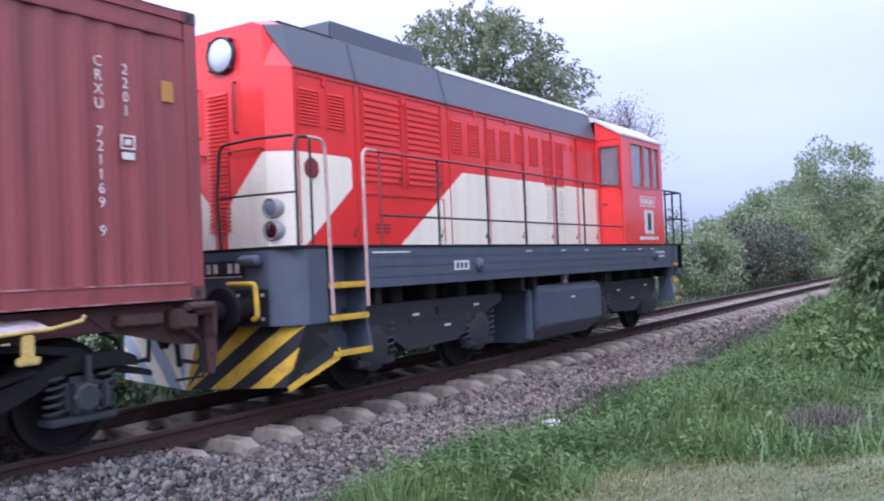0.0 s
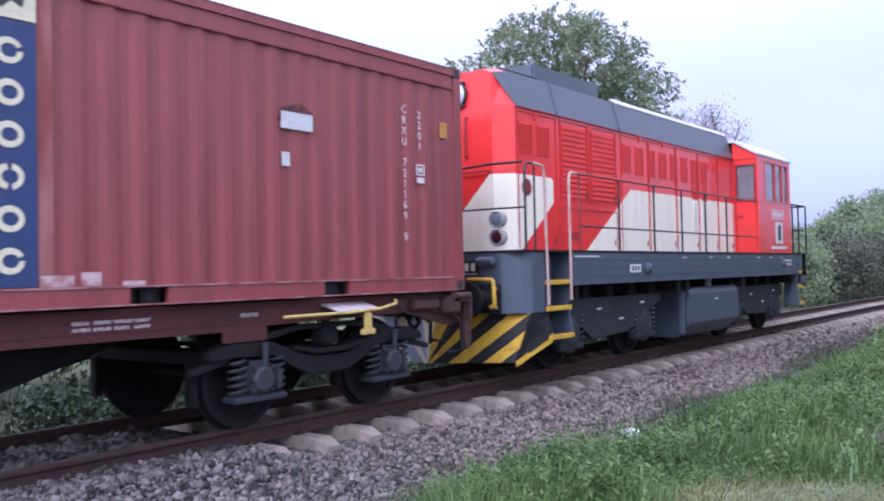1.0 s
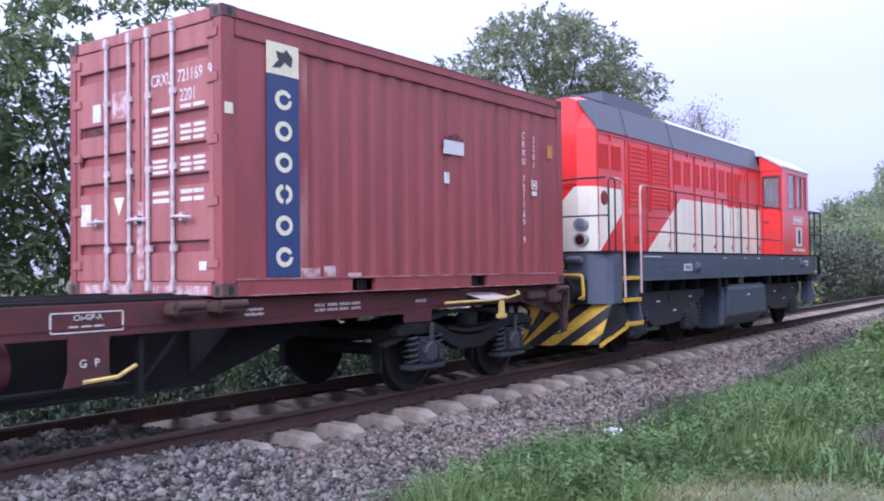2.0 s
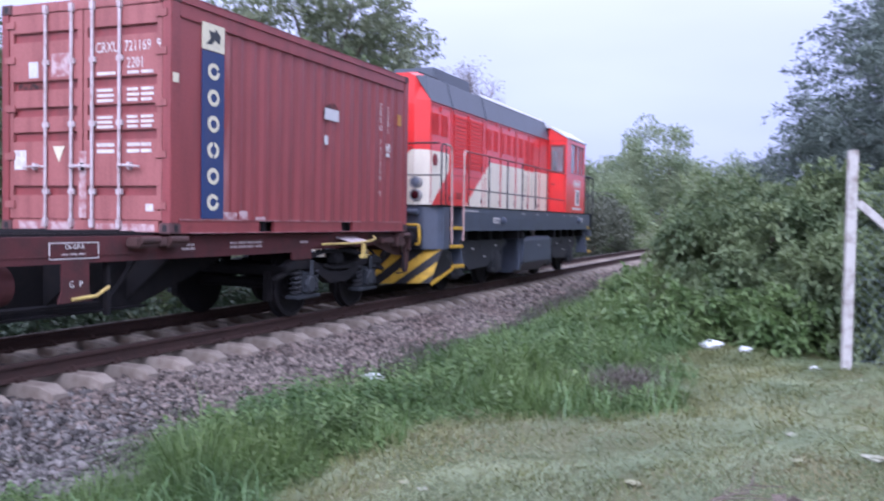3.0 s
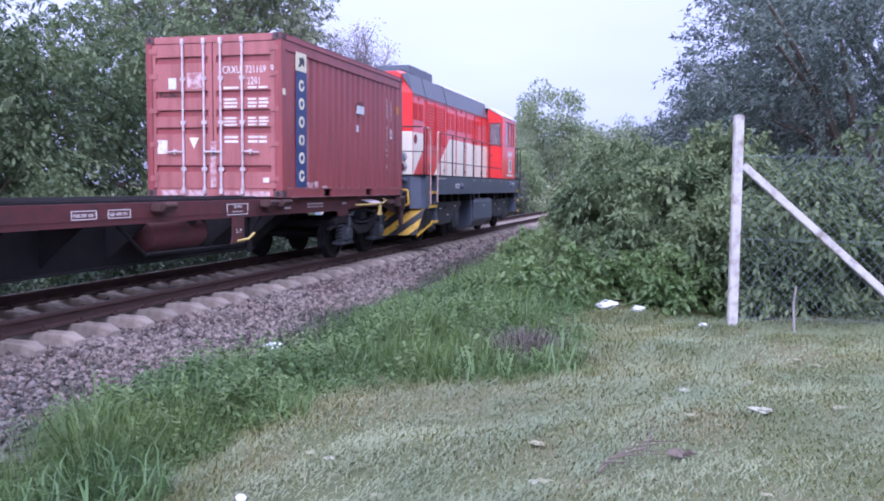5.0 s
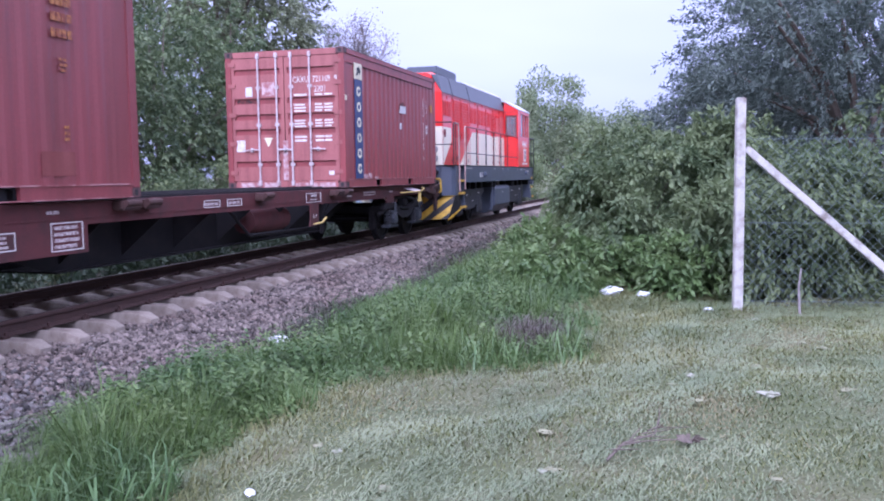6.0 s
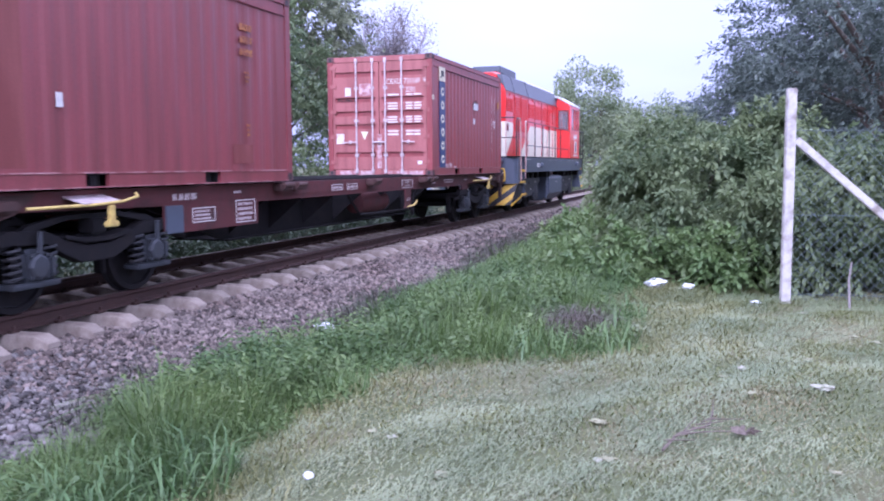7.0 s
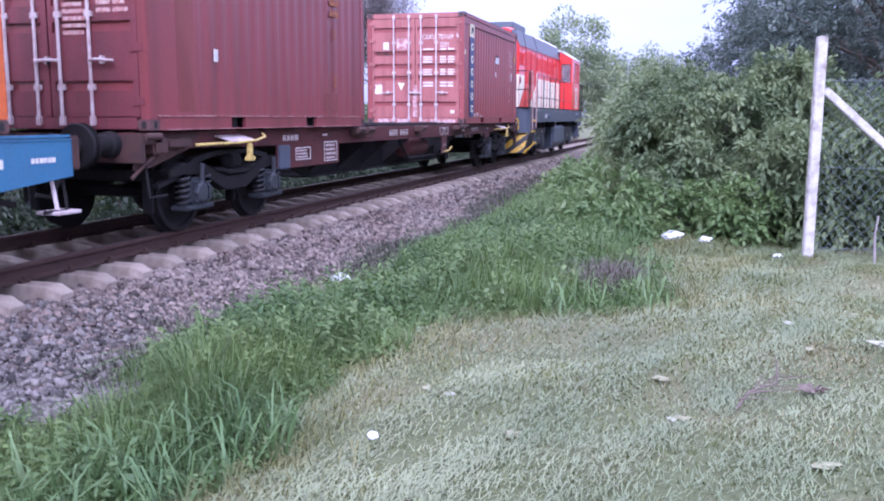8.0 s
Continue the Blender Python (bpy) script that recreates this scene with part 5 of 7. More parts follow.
# ---- running gear ----
def wheel(parent, r, y, label="grimy steel wheel"):
    """One wheel, on its axle's line; it turns about y."""
    s = -1 if y < 0 else 1
    bm = bmesh.new()
    turned(bm, [(r * 0.82, -0.06 * s), (r * 1.055, -0.055 * s), (r * 1.05, -0.03 * s), (r, -0.02 * s), (r * 0.99, 0.06 * s), (r * 0.86, 0.065 * s), (r * 0.84, 0.03 * s), (r * 0.3, 0.01 * s), (r * 0.26, 0.07 * s), (r * 0.12, 0.075 * s)], (0, 0, 0), "y", 32)
    w = part("wheel", bm, M_UNDER, parent, label, smooth=True)
    bm = bmesh.new()
    for k in range(4):
        a = k * math.pi / 2
        tube(bm, [(0.55 * r * math.cos(a), 0.01 * s, 0.55 * r * math.sin(a)), (0.55 * r * math.cos(a), 0.04 * s, 0.55 * r * math.sin(a))], 0.03, 6)
    part("web_boss", bm, M_UNDER, w)
    return w


WHEELS = []     # wheel, x and y in its vehicle, radius


def spring(bm, x, y, z0, z1, r=0.075, coils=5):
    pts = [(x + r * math.cos(k * 0.7), y + r * math.sin(k * 0.7), z0 + (z1 - z0) * k / (coils * 9)) for k in range(coils * 9 + 1)]
    tube(bm, pts, 0.016, 5)


def wagon_bogie(v, xc):
    for s in (-1, 1):
        y = s * 1.0
        bm = bmesh.new()
        # side frame dips in the middle between the axles
        top = [(-1.45, 0.74), (-1.25, 0.82), (-0.75, 0.80), (-0.45, 0.68), (-0.2, 0.60), (0.2, 0.60), (0.45, 0.68), (0.75, 0.80), (1.25, 0.82), (1.45, 0.74)]
        low = [(1.45, 0.66), (1.2, 0.70), (0.72, 0.68), (0.5, 0.55), (0.25, 0.44), (-0.25, 0.44), (-0.5, 0.55), (-0.72, 0.68), (-1.2, 0.70), (-1.45, 0.66)]
        prism(bm, [(xc + a, b) for a, b in top + low], y - 0.07, y + 0.07, "xz", 0.012)
        f = part("bogie_frame", bm, M_UNDER, v, "grimy black bogie side frame")
        bm = bmesh.new()
        prism(bm, [(xc + a, b) for a, b in ((-0.5, 0.70), (-0.2, 0.64), (0.2, 0.64), (0.5, 0.70), (0.5, 0.74), (0.2, 0.69), (-0.2, 0.69), (-0.5, 0.74))], y - 0.1, y + 0.1, "xz", 0.006)
        box(bm, xc - 0.12, xc + 0.12, y - 0.09, y + 0.09, 0.72, 0.88, 0.02)
        part("side_bearer", bm, M_UNDER, f)
        bm = bmesh.new()
        prism(bm, [(xc + a, b) for a, b in ((-1.62, 0.60), (-1.3, 0.68), (-0.9, 0.86), (-0.4, 0.93), (0.4, 0.93), (0.9, 0.86), (1.3, 0.68), (1.62, 0.60), (1.62, 0.55), (1.28, 0.62), (0.88, 0.80), (0.38, 0.88), (-0.38, 0.88), (-0.88, 0.80), (-1.28, 0.62), (-1.62, 0.55))], y - 0.03, y + 0.05, "xz", 0.006)
        part("upper_bar", bm, M_UNDER, f, "curved dusty upper bar")
        for ax in (-0.9, 0.9):
            x = xc + ax
            bm = bmesh.new()
            box(bm, x - 0.155, x + 0.155, y - 0.11, y + 0.11, 0.33, 0.64, 0.045)
            turned(bm, [(0.125, 0), (0.125, s * 0.035), (0.1, s * 0.05)], (x, y + s * 0.1, 0.47), "y", 8)
            for e, g in ((-0.1, 0.37), (0.1, 0.37), (-0.1, 0.58), (0.1, 0.58)):
                turned(bm, [(0.018, 0), (0.018, s * 0.03)], (x + e, y + s * 0.105, g), "y", 6)
            box(bm, x - 0.3, x + 0.3, y - 0.11, y + 0.11, 0.27, 0.33, 0.015)
            box(bm, x + 0.15, x + 0.24, y - 0.12, y + 0.12, 0.36, 0.56, 0.02)
            tube(bm, [(x + 0.02, y + s * 0.12, 0.6), (x + 0.02, y + s * 0.13, 0.8)], 0.028, 6)
            part("axle_box", bm, M_AXLE, f, "greasy grey axle box")
            for k in (-0.23, 0.23):
                bm = bmesh.new()
                spring(bm, x + k, y + s * 0.02, 0.33, 0.66)
                part("coil_spring", bm, M_BOGIE, f, "dusty coil spring")
            WHEELS.append((wheel(v, 0.46, s * 0.76), x, s * 0.76, 0.46))
    bm = bmesh.new()
    box(bm, xc - 0.18, xc + 0.18, -0.95, 0.95, 0.5, 0.72, 0.02)
    for e in (-1.35, 1.35):
        box(bm, xc + e - 0.05, xc + e + 0.05, -0.95, 0.95, 0.62, 0.74, 0.01)
    for ax in (-0.9, 0.9):
        tube(bm, [(xc + ax, -0.8, 0.46), (xc + ax, 0.8, 0.46)], 0.075, 10)
        for s in (-1, 1):
            box(bm, xc + ax - 0.56, xc + ax - 0.48, s * 0.76 - 0.06, s * 0.76 + 0.06, 0.25, 0.65, 0.015)
    part("bolster", bm, M_UNDER, v, "bogie bolster, axles and brake blocks")


def buffers(v, x, s, paint, reach=0.44):
    for y in (-0.875, 0.875):
        bm = bmesh.new()
        turned(bm, [(0.14, 0), (0.13, s * 0.08), (0.105, s * 0.1), (0.105, s * (reach - 0.1)), (0.085, s * (reach - 0.09)), (0.085, s * (reach - 0.03)), (0.21, s * (reach - 0.028)), (0.225, s * (reach - 0.005)), (0.18, s * reach)], (x, y, 1.05), "x", 24)
        part("buffer", bm, paint, v, "dark steel buffer", smooth=True)
    bm = bmesh.new()
    tube(bm, [(x, 0, 1.04), (x + s * 0.3, 0, 1.04), (x + s * 0.38, 0, 1.1), (x + s * 0.36, 0, 1.16)], 0.04, 8)
    tube(bm, [(x + s * 0.3, 0.08, 1.0), (x + s * 0.42, 0.08, 0.75), (x + s * 0.45, 0, 0.68), (x + s * 0.42, -0.08, 0.75), (x + s * 0.3, -0.08, 1.0)], 0.025, 6)
    part("coupling", bm, M_UNDER, v, "screw coupling")
    for y in (-0.45, 0.5):
        bm = bmesh.new()
        tube(bm, [(x, y, 0.88), (x + s * 0.2, y, 0.78), (x + s * 0.3, y * 0.8, 0.52), (x + s * 0.42, y * 0.6, 0.55)], 0.025, 8)
        part("brake_hose", bm, M_BLACK, v, "black brake hose", smooth=True)


def end_bracket(v, x, s, e):
    bm = bmesh.new()
    prism(bm, [(x - s * 0.04, 1.16), (x + s * 0.08, 1.16), (x + s * 0.09, 0.62), (x + s * 0.05, 0.5), (x - s * 0.03, 0.52)], min(e * 1.2, e * 1.12), max(e * 1.2, e * 1.12), "xz", 0.008)
    for z in (1.05, 0.88, 0.7):
        turned(bm, [(0.022, 0), (0.022, e * 0.025)], (x + s * 0.03, e * 1.2, z), "y", 6)
    part("end_bracket", bm, M_HEAD, v, "rusty bolted end bracket")


def wagon(label, x0, x1, paint, deep):
    """A container flat; x0 and x1 are its headstocks."""
    v = empty("container_wagon", label, "wagon", "wagons")
    mid = (x0 + x1) / 2
    for s in (-1, 1):
        y = s * 1.07
        bm = bmesh.new()
        a = x0 + 3.75
        b = x1 - 3.75
        out = [(x0, 1.0), (x0, 1.165), (x1, 1.165), (x1, 0.98), (x1 - 2.95, 0.95), (x1 - 2.95, 0.82), (b + 0.3, 0.82), (b + 0.3, 0.92), (a - 0.3, 0.92)]
        if deep:
            out[-1:] = [(x0 + 5.4, 0.92), (x0 + 5.4, 0.62), (x0 + 3.25, 0.62), (x0 + 3.25, 0.95)]
        if not deep:
            y = s * 1.2
            out = [(x0, 0.72), (x0, 1.125), (x1, 1.125), (x1, 0.80), (x1 - 1.1, 0.70), (x0 + 1.1, 0.66)]
        prism(bm, out, y - 0.012, y + 0.012, "xz")
        box(bm, x0, x1, min(y, y - s * 0.14), max(y, y - s * 0.14), 1.15, 1.172)
        box(bm, x0, x1, min(y + s * 0.02, y - s * 0.1), max(y + s * 0.02, y - s * 0.1), *((0.985, 1.0) if deep else (1.125, 1.14)))
        part("side_sill", bm, paint, v, "weathered oxide-brown side sill" if deep else "bright blue side sill")
    bm = bmesh.new()
    # fish-bellied centre sills
    for s in (-1, 1):
        prism(bm, [(x0 + 0.2, 1.13), (x1 - 0.2, 1.13), (x1 - 0.2, 0.92), (x1 - 3.9, 0.88), (x1 - 5.6, 0.36), (x0 + 5.6, 0.36), (x0 + 3.9, 0.88), (x0 + 0.2, 0.92)], s * 0.35 - 0.02, s * 0.35 + 0.02, "xz")
    box(bm, x0 + 5.6, x1 - 5.6, -0.48, 0.48, 0.34, 0.362)
    n = 15
    for i in range(n):
        x = x0 + 0.4 + (x1 - x0 - 0.8) * i / (n - 1)
        box(bm, x - 0.04, x + 0.04, -1.06, 1.06, 0.98, 1.14)
    for i in range(7):
        x = x0 + 5.8 + (x1 - x0 - 11.6) * i / 6
        for s in (-1, 1):
            prism(bm, [(s * 0.36, 0.42), (s * 1.04, 0.98), (s * 1.04, 1.1), (s * 0.36, 1.1)], x - 0.01, x + 0.01, "yz")
    part("centre_sill", bm, M_UNDER, v, "dark fish-bellied centre sill")
    for x, s in ((x0, -1), (x1, 1)):
        bm = bmesh.new()
        box(bm, min(x, x + s * 0.06), max(x, x + s * 0.06), -1.25, 1.25, 0.86, 1.16, 0.01)
        part("headstock", bm, M_HEAD, v, "rusty dark headstock")
        buffers(v, x + s * 0.06, s, M_UNDER)
        for y in (-1.15, 1.15):
            bm = bmesh.new()
            tube(bm, [(x - s * 0.1, y, 0.95), (x - s * 0.1, y * 1.05, 0.5), (x - s * 0.4, y * 1.05, 0.5)], 0.016, 6)
            part("shunter_step", bm, M_UNDER, v, smooth=True)
    for xc in (x0 + 2.13, x1 - 2.13):
        wagon_bogie(v, xc)
    # rusty brackets and clutter at the ends
    for x, s in ((x0, -1), (x1, 1)) if deep else ():
        for e in (-1, 1):
            bm = bmesh.new()
            prism(bm, [(x, 1.145), (x - s * 1.25, 1.145), (x - s * 1.0, 0.97), (x - s * 0.3, 0.8), (x, 0.78)], min(e * 1.086, e * 1.096), max(e * 1.086, e * 1.096), "xz")
            part("end_gusset", bm, M_HEAD, v, "dark rusty gusset plate")
            if s > 0:
                end_bracket(v, x, s, e)
            bm = bmesh.new()
            box(bm, min(x - s * 0.42, x - s * 0.16), max(x - s * 0.42, x - s * 0.16), min(e * 1.08, e * 1.25), max(e * 1.08, e * 1.25), 0.94, 1.12, 0.02)
            box(bm, min(x - s * 0.95, x - s * 0.5), max(x - s * 0.95, x - s * 0.5), min(e * 1.08, e * 1.2), max(e * 1.08, e * 1.2), 1.0, 1.1, 0.015)
            tube(bm, [(x - s * 0.3, e * 1.2, 0.96), (x - s * 0.1, e * 1.16, 0.84), (x + s * 0.05, e * 1.1, 0.7)], 0.022, 6)
            part("end_ratchet", bm, M_HEAD, v, "dark rusty fittings under the container corner")
    # container spigots along the deck
    for x in () if not deep else (x1 - 0.14, x1 - 6.0, x1 - 6.45, x1 - 9.3, x1 - 12.3, x1 - 12.72, x0 + 0.14):
        for s in (-1, 1):
            bm = bmesh.new()
            box(bm, x - 0.17, x + 0.17, s * 1.16 - 0.09, s * 1.16 + 0.09, 1.05, 1.16, 0.02)
            tube(bm, [(x - 0.14, s * 1.24, 1.13), (x + 0.14, s * 1.24, 1.13)], 0.04, 10)
            part("spigot", bm, M_HEAD, v, "worn folding container spigot")
    # long pipes lie along the deck
    bm = bmesh.new()
    for y, z in ((-0.72, 1.2), (-0.5, 1.21), (0.55, 1.2)):
        tube(bm, [(x0 + 0.4, y, z), (x1 - 0.4, y, z)], 0.018, 6)
    box(bm, x0 + 6.3, x1 - 6.1, -0.98, -0.86, 1.172, 1.2)
    part("deck_pipe", bm, M_UNDER, v, "pipes and beams along the deck")
    return v


def dress_second_wagon(v):
    y = -1.217
    bars("lettering", -14.2, -13.9, 0.92, 1.0, 1, M_MARK, v, "white inscription too small to read", y=y, cols=6, seed=91)
    bars("lettering", -14.75, -14.5, 0.88, 1.02, 1, M_MARK, v, "white inscription", y=y, cols=2, seed=92)
    bm = bmesh.new()
    tube(bm, [(-13.9, -1.15, 0.8), (-13.9, -1.2, 0.5)], 0.02, 6)
    box(bm, -14.0, -13.7, -1.3, -1.05, 0.47, 0.5, 0.006)
    part("end_step", bm, M_STEEL, v, "pale shunter's step")


def yellow_lever(v, x):
    """The yellow hand lever and its plate, seen on the sill above a bogie."""
    bm = bmesh.new()
    tube(bm, [(x - 0.85, -1.2, 1.02), (x - 0.1, -1.33, 1.03), (x + 0.35, -1.33, 1.05), (x + 0.62, -1.3, 1.09), (x + 0.7, -1.22, 1.12)], 0.016, 8)
    box(bm, x + 0.1, x + 0.19, -1.36, -1.31, 0.82, 1.02, 0.012)
    box(bm, x + 0.06, x + 0.23, -1.37, -1.3, 0.80, 0.86, 0.012)
    part("hand_lever", bm, M_PALEYELLOW, v, "worn yellow hand lever", smooth=True)
    bm = bmesh.new()
    prism(bm, [(-1.08, 1.12), (-1.33, 1.05), (-1.33, 1.04), (-1.08, 1.1)], x - 0.25, x + 0.35, "yz")
    part("step_plate", bm, M_STEEL, v, "pale sloping step plate")


def dress_wagon(v):
    yellow_lever(v, 4.1)
    yellow_lever(v, -10.75)
    y = -1.088
    bars("lettering", 1.25, 1.95, 1.0, 1.1, 2, M_WORNWHITE, v, "framed white inscription too small to read", y=y, cols=4, seed=11)
    bars("lettering", 0.35, 0.6, 1.0, 1.09, 2, M_WORNWHITE, v, "white inscription", y=y, seed=12)
    bars("lettering", 2.85, 3.05, 1.03, 1.09, 1, M_WORNWHITE, v, "white inscription", y=y, cols=3, seed=13)
    for x, w in ((-4.6, 0.42), (-3.98, 0.42), (-1.2, 0.62)):
        bm = bmesh.new()
        z0, z1 = (1.0, 1.1) if w < 0.5 else (0.96, 1.12)
        for a, b, e, f in ((x - w / 2, x + w / 2, z0, z0 + 0.01), (x - w / 2, x + w / 2, z1 - 0.01, z1), (x - w / 2, x - w / 2 + 0.012, z0, z1), (x + w / 2 - 0.012, x + w / 2, z0, z1)):
            box(bm, a, b, y, y + 0.006, e, f)
        part("inscription_frame", bm, M_MARK, v, "white framed inscription")
        if w < 0.5:
            bars("lettering", x - w * 0.42, x + w * 0.42, z0 + 0.015, z1 - 0.015, 1, M_WORNWHITE, v, "white inscription too small to read", y=y, cols=3, seed=int(x * 10))
    lettering("lettering", "Ch-GP-A", 0.065, M_MARK, v, SIDE(-1.2, 1.075, y), "white inscription")
    bars("lettering", -1.36, -1.04, 0.975, 1.03, 1, M_WORNWHITE, v, "white inscription", y=y, cols=3, seed=21)
    bm = bmesh.new()
    prism(bm, [(-1.36, 0.95), (-1.02, 0.95), (-1.02, 0.66), (-0.98, 0.55), (-1.4, 0.55), (-1.36, 0.66)], -1.09, -1.07, "xz")
    part("brake_bracket", bm, M_WAGON, v, "brown brake changeover bracket")
    lettering("lettering", "G P", 0.09, M_MARK, v, SIDE(-1.19, 0.72, -1.092), "white brake letters", 1.4)
    bm = bmesh.new()
    tube(bm, [(-1.25, -1.1, 0.58), (-0.98, -1.14, 0.6), (-0.82, -1.15, 0.68)], 0.018, 6)
    part("brake_handle", bm, M_PALEYELLOW, v, "worn yellowish brake handle", smooth=True)
    bm = bmesh.new()
    turned(bm, [(0.1, -0.68), (0.19, -0.62), (0.2, 0.0), (0.2, 0.6), (0.19, 0.66), (0.06, 0.7)], (-2.35, -0.68, 0.72), "x", 20)
    part("air_tank", bm, M_WAGON, v, "brown air reservoir", smooth=True)
    bm = bmesh.new()
    box(bm, -0.72, -0.66, -1.03, -0.97, 0.38, 0.98, 0.006)
    for a, b in (((-3.9, -0.9, 0.98), (-3.2, -0.9, 0.5)), ((-0.2, -0.95, 0.95), (-0.6, -0.9, 0.5)), ((-3.2, -0.9, 0.52), (-0.7, -0.9, 0.5))):
        tube(bm, [a, b], 0.025, 6)
    part("brake_rigging", bm, M_UNDER, v, "brake rods and hangers")
    # deep panel with inscriptions near the other bogie
    bars("lettering", -8.75, -8.35, 0.74, 0.88, 3, M_WORNWHITE, v, "white inscription too small to read", y=y, seed=31)
    bars("lettering", -9.2, -8.7, 0.98, 1.12, 1, M_WORNWHITE, v, "white inscription too small to read", y=y, cols=4, seed=32)
    bars("lettering", -7.75, -7.35, 0.68, 0.94, 4, M_WORNWHITE, v, "white framed table", y=y, seed=33)
    bars("lettering", -7.85, -7.65, 1.04, 1.1, 1, M_WORNWHITE, v, "white inscription", y=y, cols=2, seed=34)
    for xa, xb, z0, z1 in ((-8.8, -8.3, 0.72, 0.9), (-7.8, -7.3, 0.66, 0.96)):
        for a, b, e, f in ((xa, xb, z0, z0 + 0.012), (xa, xb, z1 - 0.012, z1), (xa, xa + 0.012, z0 + 0.012, z1 - 0.012), (xb - 0.012, xb, z0 + 0.012, z1 - 0.012)):
            bm = bmesh.new()
            box(bm, a, b, y, y + 0.006, e, f)
            part("table_line", bm, M_MARK, v, "white painted line")
    bm = bmesh.new()
    box(bm, -9.35, -9.0, -1.1, -1.06, 0.62, 0.95, 0.01)
    part("side_box", bm, M_GREY, v, "grey steel box")


# ---- locomotive ----
def quad_plate(bm, pts, thick):
    """A flat plate from its corner points, given thickness along its normal."""
    pts = [Vector(p) for p in pts]
    n = (pts[1] - pts[0]).cross(pts[2] - pts[0]).normalized() * thick
    a, b = [bm.verts.new(p) for p in pts], [bm.verts.new(p + n) for p in pts]
    bm.faces.new(a), bm.faces.new(b[::-1])
    for i in range(len(pts)):
        j = (i + 1) % len(pts)
        bm.faces.new((a[i], b[i], b[j], a[j]))


def slats(bm, x0, x1, z0, z1, n, y, s, proud=0.014):
    """Louvre blades in the x-z plane, sloping outwards; s: the side that they face."""
    h = (z1 - z0) / n
    for i in range(n):
        z = z0 + i * h
        prism(bm, [(y, z + h * 0.92), (y + s * proud, z + h * 0.28), (y + s * proud, z + h * 0.12), (y, z + h * 0.6)], x0, x1, "yz")


def louvre(v, x0, x1, z0, z1, n, mat=None, s=-1, y0=0.95):
    bm = bmesh.new()
    y = s * (y0 + 0.002)
    slats(bm, x0, x1, z0, z1, n, y, s)
    box(bm, x0 - 0.012, x0, min(y, y + s * 0.012), max(y, y + s * 0.012), z0, z1)
    box(bm, x1, x1 + 0.012, min(y, y + s * 0.012), max(y, y + s * 0.012), z0, z1)
    return part("louvre", bm, mat or M_REDMATT, v, "louvred ventilation panel")


def loco_bogie(v, xc, front):
    for s in (-1, 1):
        y = s * 1.08
        bm = bmesh.new()
        k = -1 if front else 1
        out = [(-1.75, 0.98), (1.85, 0.98), (1.85, 0.86), (1.42, 0.74), (1.02, 0.64), (0.62, 0.42), (-0.55, 0.38), (-0.9, 0.6), (-1.2, 0.68), (-1.75, 0.72)]
        prism(bm, [(xc + k * a, b) for a, b in out], y - 0.06, y + 0.06, "xz", 0.01)
        box(bm, xc - 0.5, xc + 0.5, y + s * 0.06 - 0.012, y + s * 0.06 + 0.012, 0.72, 0.76)
        f = part("bogie_frame", bm, M_BOGIE, v, "dusty dark grey bogie side frame")
        for ax in (-1.2, 1.2):
            x = xc + ax
            bm = bmesh.new()
            turned(bm, [(0.27, s * -0.1), (0.28, s * 0.04), (0.2, s * 0.09), (0.12, s * 0.1)], (x, y, 0.5), "y", 20)
            box(bm, x - 0.2, x + 0.2, y - 0.08, y + 0.05, 0.5, 0.74, 0.03)
            box(bm, x - 0.36, x + 0.36, y - 0.08, y + 0.06, 0.28, 0.38, 0.02)
            part("axle_box", bm, M_BOGIE, f, "round grey axle box", smooth=True)
            for e in (-0.33, 0.33):
                bm = bmesh.new()
                spring(bm, x + e, y + s * 0.01, 0.38, 0.76, 0.07, 5)
                part("coil_spring", bm, M_AXLE, f)
            WHEELS.append((wheel(v, 0.5, s * 0.76), x, s * 0.76, 0.5))
        for i, (a, b) in enumerate(((-0.42, 0.8), (0.3, 0.62), (1.05, 0.84))):
            bm = bmesh.new()
            box(bm, xc + a, xc + a + 0.14, y + s * 0.065 - 0.004, y + s * 0.065 + 0.004, b, b + 0.03)
            part("inscription", bm, M_MARK, f, "small white inscription")
        bm = bmesh.new()
        turned(bm, [(0.05, 0), (0.05, s * 0.02)], (xc + 0.15, y + s * 0.055, 0.84), "y", 10)
        part("bolt_head", bm, M_BLACK, f)
    bm = bmesh.new()
    box(bm, xc - 0.3, xc + 0.3, -1.0, 1.0, 0.55, 0.9, 0.02)
    box(bm, xc - 1.7, xc - 1.6, -1.0, 1.0, 0.7, 0.95)
    box(bm, xc + 1.6, xc + 1.7, -1.0, 1.0, 0.7, 0.95)
    for ax in (-1.2, 1.2):
        tube(bm, [(xc + ax, -0.85, 0.5), (xc + ax, 0.85, 0.5)], 0.09, 10)
        box(bm, xc + ax - 0.45, xc + ax + 0.45, -0.6, 0.6, 0.3, 0.8, 0.05)
    part("bogie_bolster", bm, M_UNDER, v, "bolster, axles and traction motors")
    bm = bmesh.new()
    for a, b in ((-0.9, 0.25), (0.6, 0.2), (1.5, 0.22)):
        turned(bm, [(b * 0.5, 0), (b * 0.5, 0.9)], (xc + a, -1.0, 1.1), "y", 12)
    for k in range(5):
        box(bm, xc - 1.6 + k * 0.75, xc - 1.35 + k * 0.75, -1.15, 1.15, 0.98, 1.2, 0.02)
    part("suspension_gear", bm, M_UNDER, v, "dark gear above the bogie")


